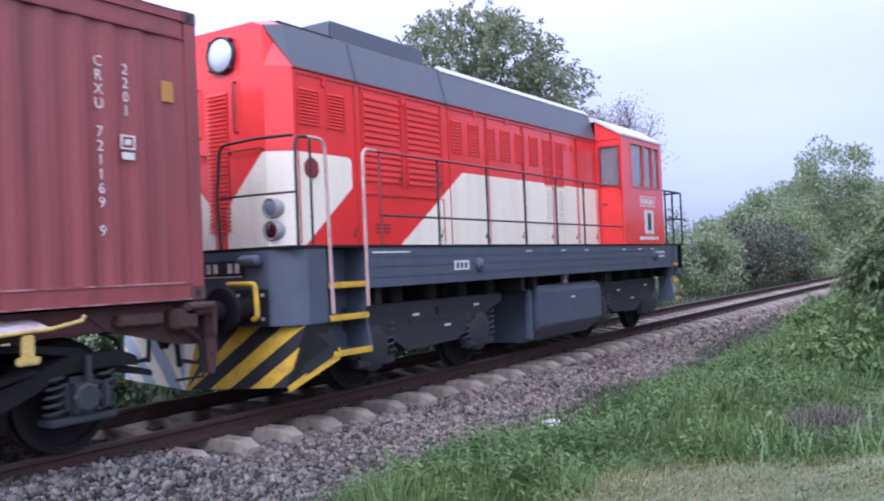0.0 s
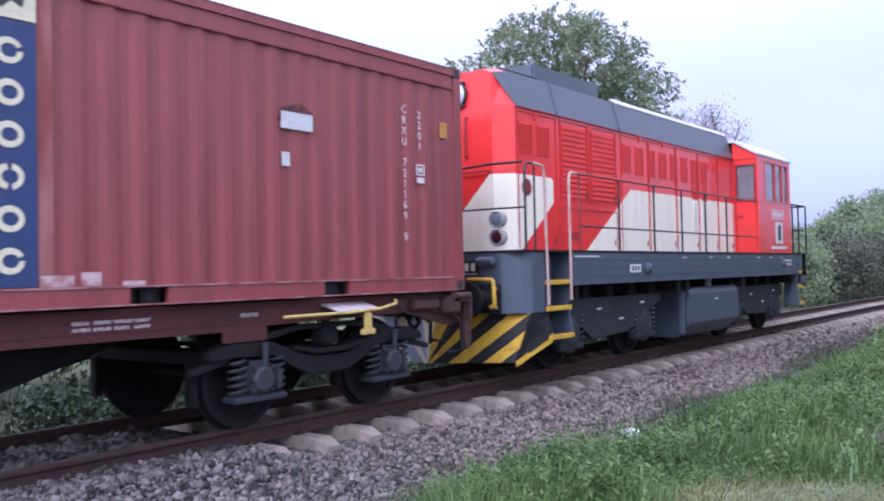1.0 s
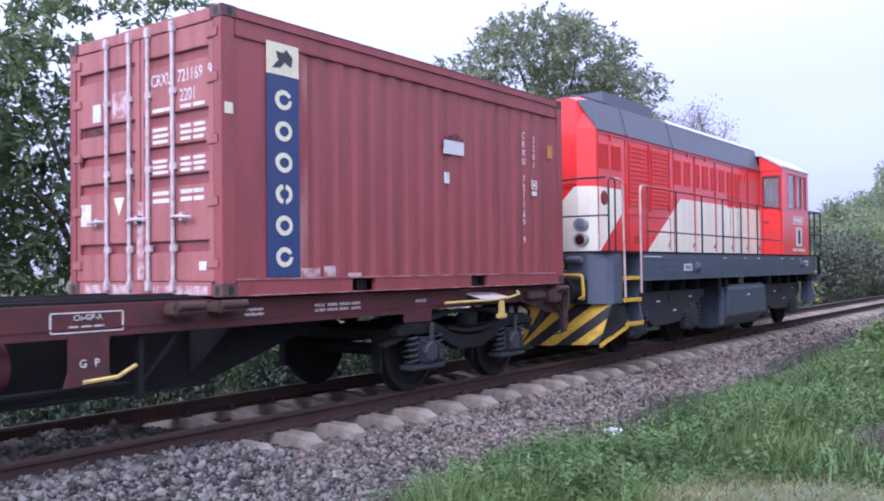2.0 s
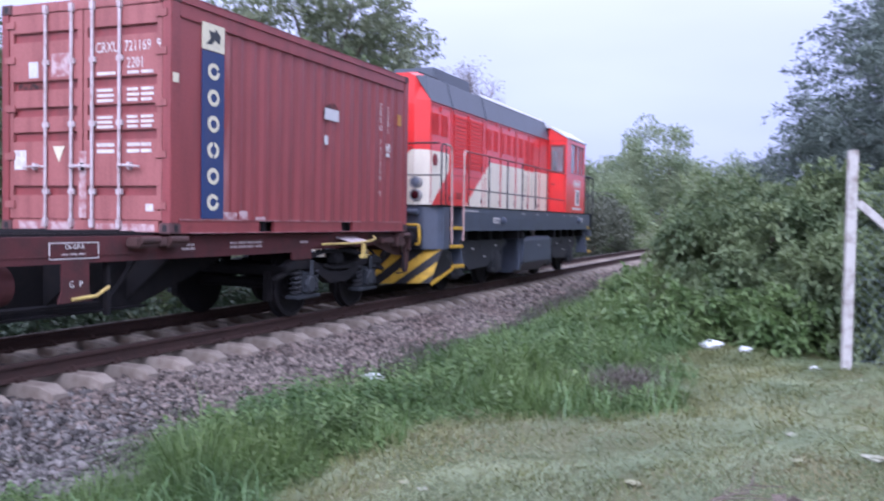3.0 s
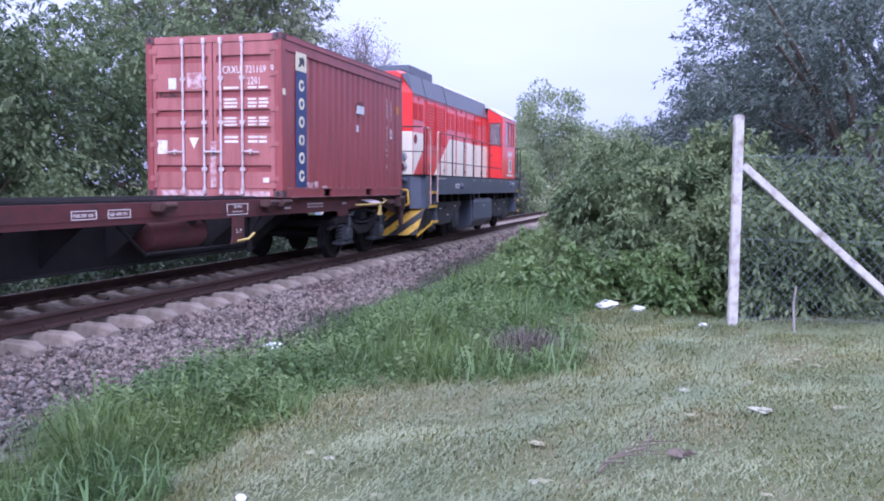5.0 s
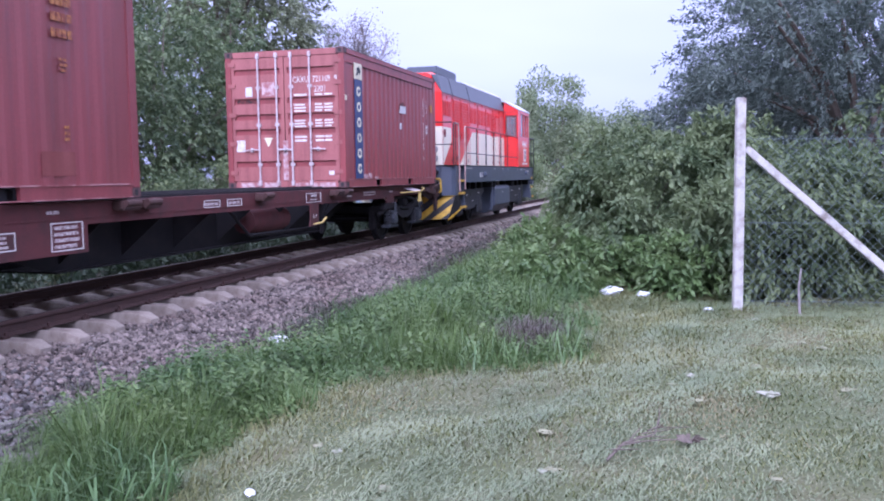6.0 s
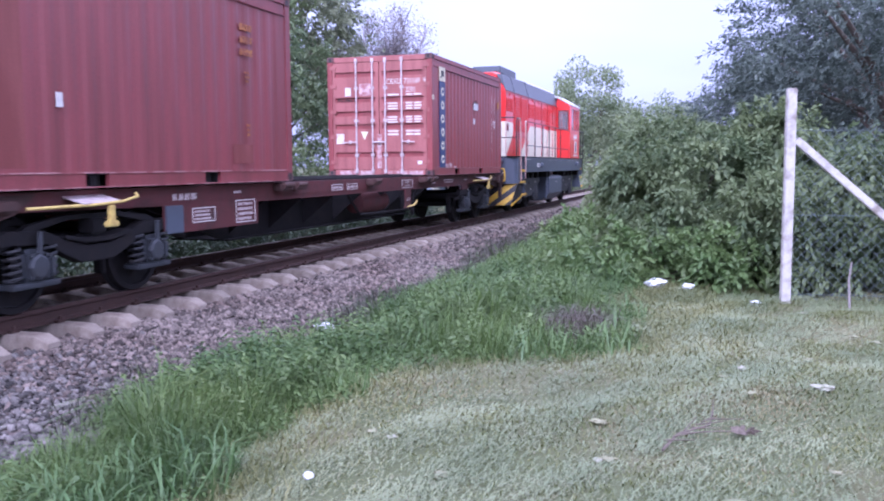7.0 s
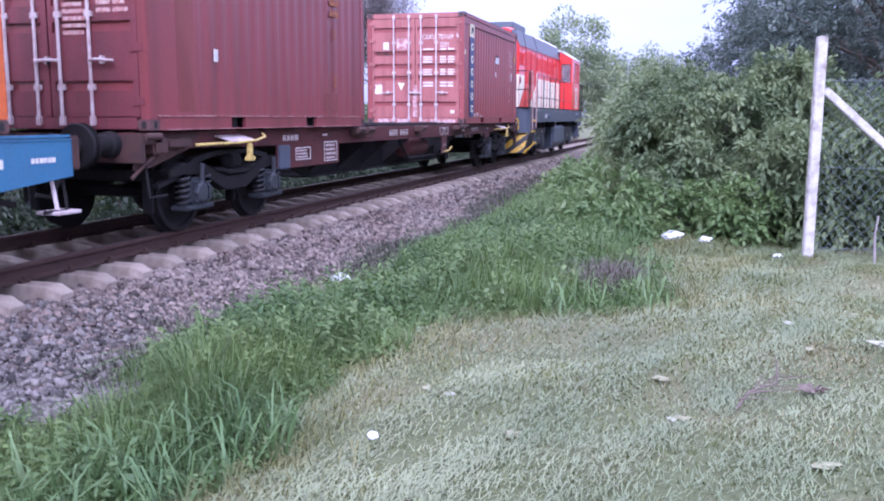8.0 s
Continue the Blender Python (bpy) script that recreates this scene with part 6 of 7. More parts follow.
def bar(v, pts, r, mat, label="", name="handrail"):
    bm = bmesh.new()
    tube(bm, pts, r, 8)
    return part(name, bm, mat, v, label, smooth=True)


def rounded(pts, r=0.1):
    """Points of a bent bar with rounded corners."""
    out = [Vector(pts[0])]
    for a, b, c in zip(pts, pts[1:], pts[2:]):
        a, b, c = Vector(a), Vector(b), Vector(c)
        k = min(r, (a - b).length * 0.45, (c - b).length * 0.45)
        p, q = b + (a - b).normalized() * k, b + (c - b).normalized() * k
        for t in (0, 0.33, 0.67, 1):
            out.append(p.lerp(b, t).lerp(b.lerp(q, t), t))
    return out + [Vector(pts[-1])]


def build_locomotive():
    v = empty("diesel_locomotive", "red, cream and grey diesel locomotive with a striped plough", "locomotive")
    # underframe
    for s in (-1, 1):
        bm = bmesh.new()
        prism(bm, [(8.2, 1.19), (8.2, 1.64), (19.2, 1.64), (19.2, 1.14), (18.6, 1.19)], min(s * 1.39, s * 1.42), max(s * 1.39, s * 1.42), "xz")
        sill = part("side_sill", bm, M_GREY, v, "grey side sill with pressed ribs")
        for z in (1.30, 1.42, 1.53):
            bm = bmesh.new()
            box(bm, 8.3, 19.1, s * 1.42 - 0.006, s * 1.42 + 0.006, z, z + 0.012)
            part("sill_rib", bm, M_GREY, sill)
        # end boxes with bevelled corners
        for x0, k in ((7.0, 1), (19.45, -1)):
            bm = bmesh.new()
            plan = [(0, 0), (0, 1.1), (0.10, 1.34), (0.22, 1.42), (0.52, 1.42), (0.52, 0)]
            prism(bm, [(x0 + k * a, s * b) for a, b in plan], 0.86 if k > 0 else 1.0, 1.635, "xy", 0.01)
            part("end_beam", bm, M_GREY, v, "grey bevelled end beam")
            # step well
            bm = bmesh.new()
            a, b = (7.52, 8.2) if k > 0 else (18.93, 18.6)
            lo, hi = min(a, b), max(a, b)
            box(bm, lo, hi, min(s * 1.1, s * 1.12), max(s * 1.1, s * 1.12), 0.5, 1.63)
            ch = hi if k > 0 else lo
            prism(bm, [(s * 1.1, 1.63), (s * 1.42, 1.63), (s * 1.42, 1.1), (s * 1.36, 0.95), (s * 1.45, 0.5), (s * 1.1, 0.5)], ch - 0.02, ch + 0.02, "yz")
            part("step_well", bm, M_GREY, v)
            for z, w in ((1.24, 0), (0.9, 0.01), (0.53, 0.04)):
                bm = bmesh.new()
                box(bm, lo + 0.03, hi - 0.03, min(s * 1.12, s * (1.4 + w)), max(s * 1.12, s * (1.4 + w)), z - 0.02, z + 0.02, 0.006)
                st = part("step", bm, M_GREY, v)
                bm = bmesh.new()
                box(bm, lo + 0.02, hi - 0.02, min(s * (1.4 + w), s * (1.43 + w)), max(s * (1.4 + w), s * (1.43 + w)), z - 0.03, z + 0.035, 0.008)
                part("step_edge", bm, M_YELLOW, st, "yellow step edge")
    bm = bmesh.new()
    box(bm, 7.0, 19.45, -1.43, 1.43, 1.637, 1.665)
    part("walkway", bm, M_UNDER, v, "dark walkway plate")
    bm = bmesh.new()
    box(bm, 7.6, 18.9, -0.7, 0.7, 0.95, 1.6)
    for x in (8.4, 11.9, 12.3, 15.1, 18.3):
        box(bm, x, x + 0.12, -1.36, 1.36, 1.0, 1.6)
    part("main_frame", bm, M_UNDER, v, "dark main frame")
    # hood
    sec = [(-.95, 1.66), (-.95, 3.62), (-.83, 4.08), (-.66, 4.15), (.66, 4.15), (.83, 4.08), (.95, 3.62), (.95, 1.66)]
    bm = bmesh.new()
    prism(bm, sec, 7.62, 15.9, "yz")
    end = [(-.71, 1.66), (-.71, 3.62), (-.71, 4.06), (-.58, 4.12), (.58, 4.12), (.71, 4.06), (.71, 3.62), (.71, 1.66)]
    a, b = [bm.verts.new((7.43, *p)) for p in end], [bm.verts.new((7.62, *p)) for p in sec]
    bm.faces.new(a)
    for i in range(len(sec)):
        j = (i + 1) % len(sec)
        bm.faces.new((a[i], a[j], b[j], b[i]))
    hood = part("hood", bm, M_RED, v, "glossy red engine hood")
    # grey upper hood, section by section, with ribs at the joints
    cuts = [7.616, 8.74, 10.72, 15.88]
    for x0, x1 in zip(cuts, cuts[1:]):
        bm = bmesh.new()
        prism(bm, [(-.957, 3.615), (-.837, 4.084), (-.664, 4.157), (.664, 4.157), (.837, 4.084), (.957, 3.615), (.94, 3.62), (.82, 4.07), (.65, 4.14), (-.65, 4.14), (-.82, 4.07), (-.94, 3.62)], x0 + 0.008, x1 - 0.008, "yz")
        part("roof_panel", bm, M_SLATE, hood, "slate-grey roof panel")
    for x in cuts[1:3]:
        bm = bmesh.new()
        prism(bm, [(-.972, 3.56), (-.972, 3.625), (-.852, 4.095), (-.668, 4.17), (.668, 4.17), (.852, 4.095), (.972, 3.625), (.972, 3.56), (.95, 3.61), (.82, 4.07), (.65, 4.14), (-.65, 4.14), (-.82, 4.07), (-.95, 3.61)], x - 0.02, x + 0.02, "yz")
        part("roof_rib", bm, M_SLATE, hood)
    for s in (-1, 1):
        bm = bmesh.new()
        quad_plate(bm, [(7.618, s * 0.957, 3.63), (7.618, s * 0.836, 4.084), (7.432, s * 0.72, 4.066)], 0.008 * s)
        part("roof_corner", bm, M_SLATE, hood, "grey corner panel")
        # added pale lip paints the sky's sheen along the roof edge
        bm = bmesh.new()
        prism(bm, [(s * 0.845, 4.082), (s * 0.845, 4.095), (s * 0.79, 4.165), (s * 0.77, 4.165), (s * 0.77, 4.11)], 10.75, 15.86, "yz")
        part("roof_edge", bm, M_ROOF, hood, "pale strip for sky sheen along the roof edge")
        bm = bmesh.new()
        box(bm, 7.64, 15.9, min(s * .95, s * .972), max(s * .95, s * .972), 3.598, 3.615)
        part("drip_rail", bm, M_REDPIPE, hood)
    bm = bmesh.new()
    box(bm, 8.85, 10.9, -0.5, 0.42, 4.13, 4.46, 0.03)
    part("cooling_fan_box", bm, M_SLATE, hood, "grey fan box on the roof")
    bm = bmesh.new()
    box(bm, 7.75, 8.7, -0.66, -0.55, 4.14, 4.19, 0.01)
    part("roof_step", bm, M_BLACK, hood, "black roof plank")
    bm = bmesh.new()
    box(bm, 10.9, 15.7, -0.3, 0.3, 4.14, 4.18, 0.01)
    box(bm, 12.4, 12.9, -0.25, 0.25, 4.17, 4.24, 0.02)
    part("roof_walk", bm, M_SLATE, hood, "grey roof walk")
    # cream flashes
    for s in (-1, 1):
        y0, y1 = sorted((s * 0.951, s * 0.9535))
        bm = bmesh.new()
        prism(bm, [(7.625, 1.67), (7.72, 1.67), (8.585, 2.35), (8.585, 2.66), (8.53, 2.7), (7.625, 2.7)], y0, y1, "xz")
        part("cream_flash", bm, M_WHITE, hood, "cream painted flash with rust streaks")
        bm = bmesh.new()
        prism(bm, [(9.5, 1.67), (11.07, 2.69), (15.88, 2.69), (15.88, 1.67)], y0, y1, "xz")
        part("cream_flash", bm, M_WHITE, hood, "cream painted flash with rust streaks")
        bm = bmesh.new()
        quad_plate(bm, [(7.619, s * .955, 1.67), (7.619, s * .955, 2.7), (7.427, s * .715, 2.7), (7.427, s * .715, 1.67)], 0.003 * -s)
        part("cream_flash", bm, M_WHITE, hood, "cream painted flash")
        bm = bmesh.new()
        prism(bm, [(s * 0.713, 1.67), (s * 0.713, 2.7), (s * 0.66, 2.7), (s * 0.1, 2.12), (s * 0.1, 1.67)], 7.425, 7.4285, "yz")
        part("cream_flash", bm, M_WHITE, hood, "cream painted flash")
        # doors: shallow frames round the hood panels
        for x0, x1, z0, z1 in ((7.66, 8.68, 1.7, 3.56), (8.78, 9.62, 2.38, 3.56), (9.68, 10.55, 2.38, 3.56), (8.78, 10.55, 1.7, 2.3), (10.72, 11.75, 1.7, 3.56), (11.79, 12.9, 1.7, 3.56), (12.94, 13.95, 1.7, 3.56), (13.99, 14.95, 1.7, 3.56), (14.99, 15.82, 1.7, 3.56)):
            bm = bmesh.new()
            for a, b, c, d in ((x0, x0 + .014, z0, z1), (x1 - .014, x1, z0, z1), (x0 + .014, x1 - .014, z1 - .014, z1)):
                box(bm, a, b, min(s * .95, s * .962), max(s * .95, s * .962), c, d)
            part("door_seam", bm, M_SEAM, hood, "raised edge of a hood door")
            bm = bmesh.new()
            box(bm, x1 - 0.105, x1 - 0.08, min(s * .955, s * .972), max(s * .955, s * .972), z0 + 0.07, z0 + 0.13, 0.005)
            tube(bm, [(x1 - 0.1, s * .968, z0 + 0.12), (x1 - 0.075, s * .975, z0 + 0.17), (x1 - 0.05, s * .97, z0 + 0.18)], 0.006, 5)
            part("latch", bm, M_AXLE, hood, "small grey latch")
        louvre(hood, 7.70, 8.02, 3.0, 3.41, 11, s=s)
        louvre(hood, 8.18, 8.47, 3.0, 3.41, 11, s=s)
        louvre(hood, 8.84, 9.56, 2.44, 3.5, 14, s=s)
        louvre(hood, 9.74, 10.48, 2.44, 3.5, 14, s=s)
        for i in range(8):
            x = 10.8 + i * 0.475
            louvre(hood, x, x + 0.26, 2.95, 3.42, 10, s=s)
            if i >= 6:
                louvre(hood, x + 0.02, x + 0.24, 2.66, 2.93, 6, s=s)
                # dark backing sheet stands in for shade in the cream louvre's slots
                bm = bmesh.new()
                box(bm, x + 0.022, x + 0.238, *sorted((s * 0.9545, s * 0.9565)), 2.02, 2.62)
                part("louvre_shadow", bm, M_AXLE, hood, "dark sheet for the shade between the louvre blades")
                louvre(hood, x + 0.02, x + 0.24, 2.02, 2.62, 13, M_WHITE, s=s, y0=0.957)
        for x, z in ((8.1, 3.46), (9.62, 3.45), (11.4, 3.5), (12.35, 3.5), (14.5, 3.3), (14.75, 3.3)):
            bm = bmesh.new()
            box(bm, x, x + 0.06, min(s * .95, s * .975), max(s * .95, s * .975), z, z + 0.12, 0.01)
            part("hinge", bm, M_RED, hood)
        bars("maker_plate", 9.0, 9.35, 1.82, 1.95, 3, M_REDPIPE, hood, "small raised plate", y=s * .953 - 0.003, seed=41)
    # end of the hood: grille, lamps, headlight
    bm = bmesh.new()
    for i in range(34):
        z = 1.86 + i * 0.046
        w = 0.16
        prism(bm, [(7.427, z + .04), (7.402, z + .014), (7.402, z + .006), (7.427, z + .026)], -w, w, "xz")
    g = part("end_grille", bm, M_RED, hood, "red ribbed grille")
    bm = bmesh.new()
    turned(bm, [(0.205, 0), (0.205, -0.06), (0.197, -0.07), (0.186, -0.05)], (7.43, -0.12, 3.82), "x", 28)
    for k in range(4):
        a = math.radians(45 + 90 * k)
        box(bm, 7.36, 7.43, -0.12 + 0.215 * math.cos(a) - 0.018, -0.12 + 0.215 * math.cos(a) + 0.018, 3.82 + 0.215 * math.sin(a) - 0.018, 3.82 + 0.215 * math.sin(a) + 0.018, 0.004)
    hl = part("headlight", bm, M_AXLE, hood, "large round headlight in a dark ring", smooth=True)
    bm = bmesh.new()
    turned(bm, [(0.187, -0.04), (0.17, -0.06), (0.09, -0.08), (0.02, -0.085)], (7.43, -0.12, 3.82), "x", 28)
    part("lens", bm, M_LAMP, hl, "pale glass lens", smooth=True)
    for s in (-1, 1):
        for z, m, n in ((2.09, M_GREYLENS, "grey glass lens"), (1.85, M_REDLAMP, "dark red glass lens")):
            bm = bmesh.new()
            turned(bm, [(0.112, 0.06), (0.112, -0.05), (0.1, -0.06), (0.092, -0.045)], (7.47, s * 0.745, z), "x", 24)
            lp = part("marker_lamp", bm, M_LAMPRING, hood, "round end lamp", smooth=True)
            bm = bmesh.new()
            turned(bm, [(0.093, -0.035), (0.075, -0.05), (0.02, -0.056)], (7.47, s * 0.745, z), "x", 20)
            part("lens", bm, m, lp, n, smooth=True)
        bm = bmesh.new()
        turned(bm, [(0.115, 0), (0.115, s * 0.012), (0.08, s * 0.014), (0.08, s * 0.02)], (7.87, s * 0.954, 2.53), "y", 24)
        part("disc_sign", bm, M_REDPIPE, hood, "round red sign")
        bar(hood, rounded([(7.43, s * 0.3, 3.5), (7.38, s * 0.3, 3.5), (7.38, s * 0.3, 2.95), (7.43, s * 0.3, 2.95)], 0.03), 0.014, M_REDPIPE)
        bar(hood, rounded([(7.43, s * 0.2, 2.72), (7.37, s * 0.2, 2.74), (7.38, s * 0.68, 2.74), (7.43, s * 0.68, 2.72)], 0.04), 0.012, M_REDPIPE)
    # railings
    for s in (-1, 1):
        y = s * 1.40
        bar(v, rounded([(7.06, -0.02 + s * 0.36, 1.66), (7.04, s * 0.36, 2.2), (7.04, s * 0.42, 2.75), (7.08, s * 0.9, 2.78), (7.16, s * 1.34, 2.78)], 0.1), 0.017, M_BLACK, "black end railing")
        bar(v, rounded([(7.3, y, 2.765), (7.54, y * 1.02, 2.76), (7.56, y * 1.03, 1.3), (7.57, y * 1.03, 0.95)], 0.12), 0.02, M_PALEPIPE, "worn pale grab rail by the steps")
        bar(v, rounded([(7.12, y, 1.66), (7.12, y, 2.76), (7.3, y, 2.765)], 0.1), 0.017, M_BLACK, "black bent railing post")
        bar(v, [(7.34, y, 1.66), (7.34, y, 2.76)], 0.014, M_BLACK)
        bar(v, [(7.05, s * 0.4, 2.2), (7.05, s * 0.9, 2.2), (7.12, y, 2.2)], 0.012, M_BLACK)
        bar(v, rounded([(8.16, y * 1.03, 1.0), (8.16, y * 1.03, 2.72), (8.45, y, 2.72)], 0.12), 0.02, M_PALEPIPE, "worn pale grab rail by the steps")
        bar(v, [(8.45, y, 2.72), (12, y, 2.715), (15.88, y, 2.70)], 0.018, M_REDPIPE, "long dull red grab rail along the walkway")
        bar(v, [(8.5, y, 2.0), (15.88, y, 1.98)], 0.013, M_BLACK, "black lower rail")
        for x in (8.52, 9.72, 10.95, 12.06, 13.13, 14.19):
            bar(v, [(x, y, 1.66), (x, y, 2.71)], 0.017, M_BLACK if x > 9 else M_REDPIPE, "railing post", "railing_post")
        # front platform
        for x in (18.35, 18.8, 19.38):
            bar(v, [(x, y, 1.66), (x, y, 2.76)], 0.02, M_BLACK, "railing post", "railing_post")
        bar(v, rounded([(18.1, y, 2.76), (19.38, y, 2.76), (19.4, s * 0.4, 2.76)], 0.08), 0.02, M_BLACK, "black front railing")
        bar(v, rounded([(18.35, y, 2.2), (19.38, y, 2.2), (19.4, s * 0.4, 2.2)], 0.08), 0.014, M_BLACK)
        bar(v, [(19.4, s * 0.4, 1.66), (19.4, s * 0.4, 2.76)], 0.02, M_BLACK, "railing post", "railing_post")
    # cab
    bm = bmesh.new()
    x0, x1, W = 15.9, 18.07, 1.45
    # side walls with three window openings each
    wins = [(16.36, 16.96), (17.06, 17.46), (17.54, 17.86)]
    for s in (-1, 1):
        ya, yb = sorted((s * W, s * (W - 0.05)))
        box(bm, x0, x1, ya, yb, 1.66, 2.76)
        box(bm, x0, x1, ya, yb, 3.55, 3.68)
        edges = [x0] + [e for w in wins for e in w] + [x1]
        for a, b in zip(edges[::2], edges[1::2]):
            box(bm, a, b, ya, yb, 2.76, 3.55)
        # back wall beside the hood, with the door's window
        box(bm, x0, x0 + 0.05, *sorted((s * 0.94, s * 1.03)), 1.66, 3.68)
        box(bm, x0, x0 + 0.05, *sorted((s * 1.37, s * 1.4)), 1.66, 3.68)
        box(bm, x0, x0 + 0.05, *sorted((s * 1.03, s * 1.37)), 1.66, 2.76)
        box(bm, x0, x0 + 0.05, *sorted((s * 1.03, s * 1.37)), 3.46, 3.68)
        prism(bm, [(s * 0.94, 3.68), (s * W, 3.68), (s * 0.98, 3.98), (s * 0.94, 3.98)], x0, x0 + 0.05, "yz")
        # front wall
        box(bm, x1 - 0.05, x1, *sorted((s * 0.0, s * 1.4)), 1.66, 2.8)
        box(bm, x1 - 0.05, x1, *sorted((s * 0.0, s * 1.4)), 3.5, 3.68)
        for a, b in ((0, 0.1), (0.62, 0.78), (1.3, 1.4)):
            box(bm, x1 - 0.05, x1, *sorted((s * a, s * b)), 2.8, 3.5)
    prism(bm, [(-W, 3.68), (-0.98, 3.98), (0.98, 3.98), (W, 3.68)], x1 - 0.05, x1, "yz")
    cab = part("cab", bm, M_RED, v, "red driver's cab")
    bm = bmesh.new()
    prism(bm, [(-1.47, 3.66), (-1.47, 3.70), (-1.0, 4.0), (-0.6, 4.16), (0.6, 4.16), (1.0, 4.0), (1.47, 3.70), (1.47, 3.66), (0.98, 3.95), (-0.98, 3.95)], 15.86, 18.16, "yz")
    part("cab_roof", bm, M_ROOF, cab, "pale grey cab roof")
    bm = bmesh.new()
    box(bm, 17.0, 17.9, -0.35, 0.35, 4.16, 4.24, 0.03)
    part("roof_horn", bm, M_SLATE, cab, "low grey box on the cab roof")
    for s in (-1, 1):
        for a, b in wins:
            bm = bmesh.new()
            box(bm, a, b, *sorted((s * (W - 0.02), s * (W - 0.03))), 2.76, 3.55)
            w = part("window", bm, M_CABGLASS, cab, "cab side window")
            bm = bmesh.new()
            for p, q, c, d in ((a - .03, b + .03, 2.735, 2.76), (a - .03, b + .03, 3.55, 3.575), (a - .03, a, 2.76, 3.55), (b, b + .03, 2.76, 3.55)):
                box(bm, p, q, *sorted((s * (W + 0.012), s * (W - 0.01))), c, d)
            part("window_frame", bm, M_WINFRAME, w, "pale red window frame")
        bm = bmesh.new()
        box(bm, x0 + 0.015, x0 + 0.025, *sorted((s * 1.03, s * 1.37)), 2.76, 3.46)
        w = part("door_window", bm, M_CABGLASS, cab, "window in the cab door")
        bm = bmesh.new()
        for p, q, c, d in ((1.0, 1.4, 2.73, 2.76), (1.0, 1.4, 3.46, 3.49), (1.0, 1.03, 2.76, 3.46), (1.37, 1.4, 2.76, 3.46)):
            box(bm, x0 - 0.012, x0 + 0.02, *sorted((s * p, s * q)), c, d)
        part("window_frame", bm, M_REDPIPE, w)
        bm = bmesh.new()
        for p, q, c, d in ((0.99, 1.0, 1.7, 3.6), (1.405, 1.415, 1.7, 3.6), (1.0, 1.405, 3.59, 3.6)):
            box(bm, x0 - 0.01, x0, *sorted((s * p, s * q)), c, d)
        box(bm, x0 - 0.03, x0, *sorted((s * 1.04, s * 1.14)), 2.4, 2.43, 0.006)
        part("door_seam", bm, M_REDPIPE, cab, "edge and handle of the cab door")
        for a, b in ((0.1, 0.62), (0.78, 1.3)):
            bm = bmesh.new()
            box(bm, x1 - 0.03, x1 - 0.02, *sorted((s * a, s * b)), 2.8, 3.5)
            part("windscreen", bm, M_DARKGLASS, cab, "dark windscreen")
        y = s * (W + 0.001) - 0.003
        bars("cab_number", 16.8, 17.5, 2.4, 2.585, 1, M_MARK, cab, "white number shown as bars", y=y, cols=5, seed=51)
        bm = bmesh.new()
        for a, b, c, d in ((16.74, 17.56, 2.562, 2.584), (16.74, 17.56, 2.385, 2.407), (16.74, 16.76, 2.407, 2.562), (17.54, 17.56, 2.407, 2.562)):
            box(bm, a, b, y, y + 0.006, c, d)
        part("number_frame", bm, M_MARK, cab, "thin white frame")
        plate("logo_panel", 16.95, 17.45, 1.86, 2.32, M_MARK, cab, "white logo panel", y=y, thick=0.006)
        plate("logo_shape", 17.12, 17.3, 1.93, 2.26, M_AXLE, cab, "dark logo shape", y=y - s * -0.003 if s < 0 else y + 0.003, thick=0.006)
        bars("cab_inscription", 16.66, 17.72, 1.72, 1.84, 1, M_MARK, cab, "white inscription too small to read", y=y, cols=7, seed=52)
    bm = bmesh.new()
    box(bm, 16.0, 17.95, -1.35, 1.35, 1.67, 1.7)
    box(bm, 16.9, 17.7, -1.1, 1.1, 1.7, 2.5, 0.04)
    part("cab_interior", bm, M_BLACK, cab, "dark cab floor and desk")
    # tank between the bogies
    bm = bmesh.new()
    prism(bm, [(-1.32, 0.95), (-1.25, 1.04), (1.25, 1.04), (1.32, 0.95), (1.32, 0.42), (1.02, 0.17), (-1.02, 0.17), (-1.32, 0.42)], 12.5, 14.95, "yz", 0.015)
    tank = part("fuel_tank", bm, M_GREY, v, "grey fuel tank with sloping lower sides")
    bm = bmesh.new()
    turned(bm, [(0.06, 0), (0.06, 0.16), (0.075, 0.165), (0.075, 0.2)], (13.95, -1.1, 1.0), "z", 12)
    part("filler_cap", bm, M_STEEL, tank, "fuel filler pipe")
    for z in (0.93,):
        bm = bmesh.new()
        box(bm, 13.7, 13.85, -1.326, -1.32, 0.8, 0.83)
        part("inscription", bm, M_MARK, tank, "small white inscription")
    bm = bmesh.new()
    box(bm, 12.3, 12.4, -1.28, -1.2, 0.25, 1.15, 0.01)
    part("tank_hanger", bm, M_GREY, v, "grey upright bar beside the tank")
    for x, c in ((9.85, False), (16.55, True)):
        loco_bogie(v, x, c)
    # sill inscriptions and fittings
    bars("inscription", 8.3, 9.1, 1.565, 1.6, 1, M_MARK, v, "pale worn inscription", y=-1.427, seed=61)
    bm = bmesh.new()
    box(bm, 10.0, 10.36, -1.43, -1.42, 1.34, 1.46)
    p = part("sill_plate", bm, M_MARK, v, "small white framed plate")
    bm = bmesh.new()
    for k in range(3):
        box(bm, 10.04 + k * 0.1, 10.1 + k * 0.1, -1.433, -1.43, 1.365, 1.435)
    tagged(part("plate_bars", bm, M_GREY, p, "grey bars of small writing"), kind="stuff")
    for x, z in ((10.62, 1.4), (17.5, 1.44)):
        bm = bmesh.new()
        turned(bm, [(0.09, 0), (0.09, -0.03), (0.05, -0.05), (0.05, -0.08)], (x, -1.42, z), "y", 16)
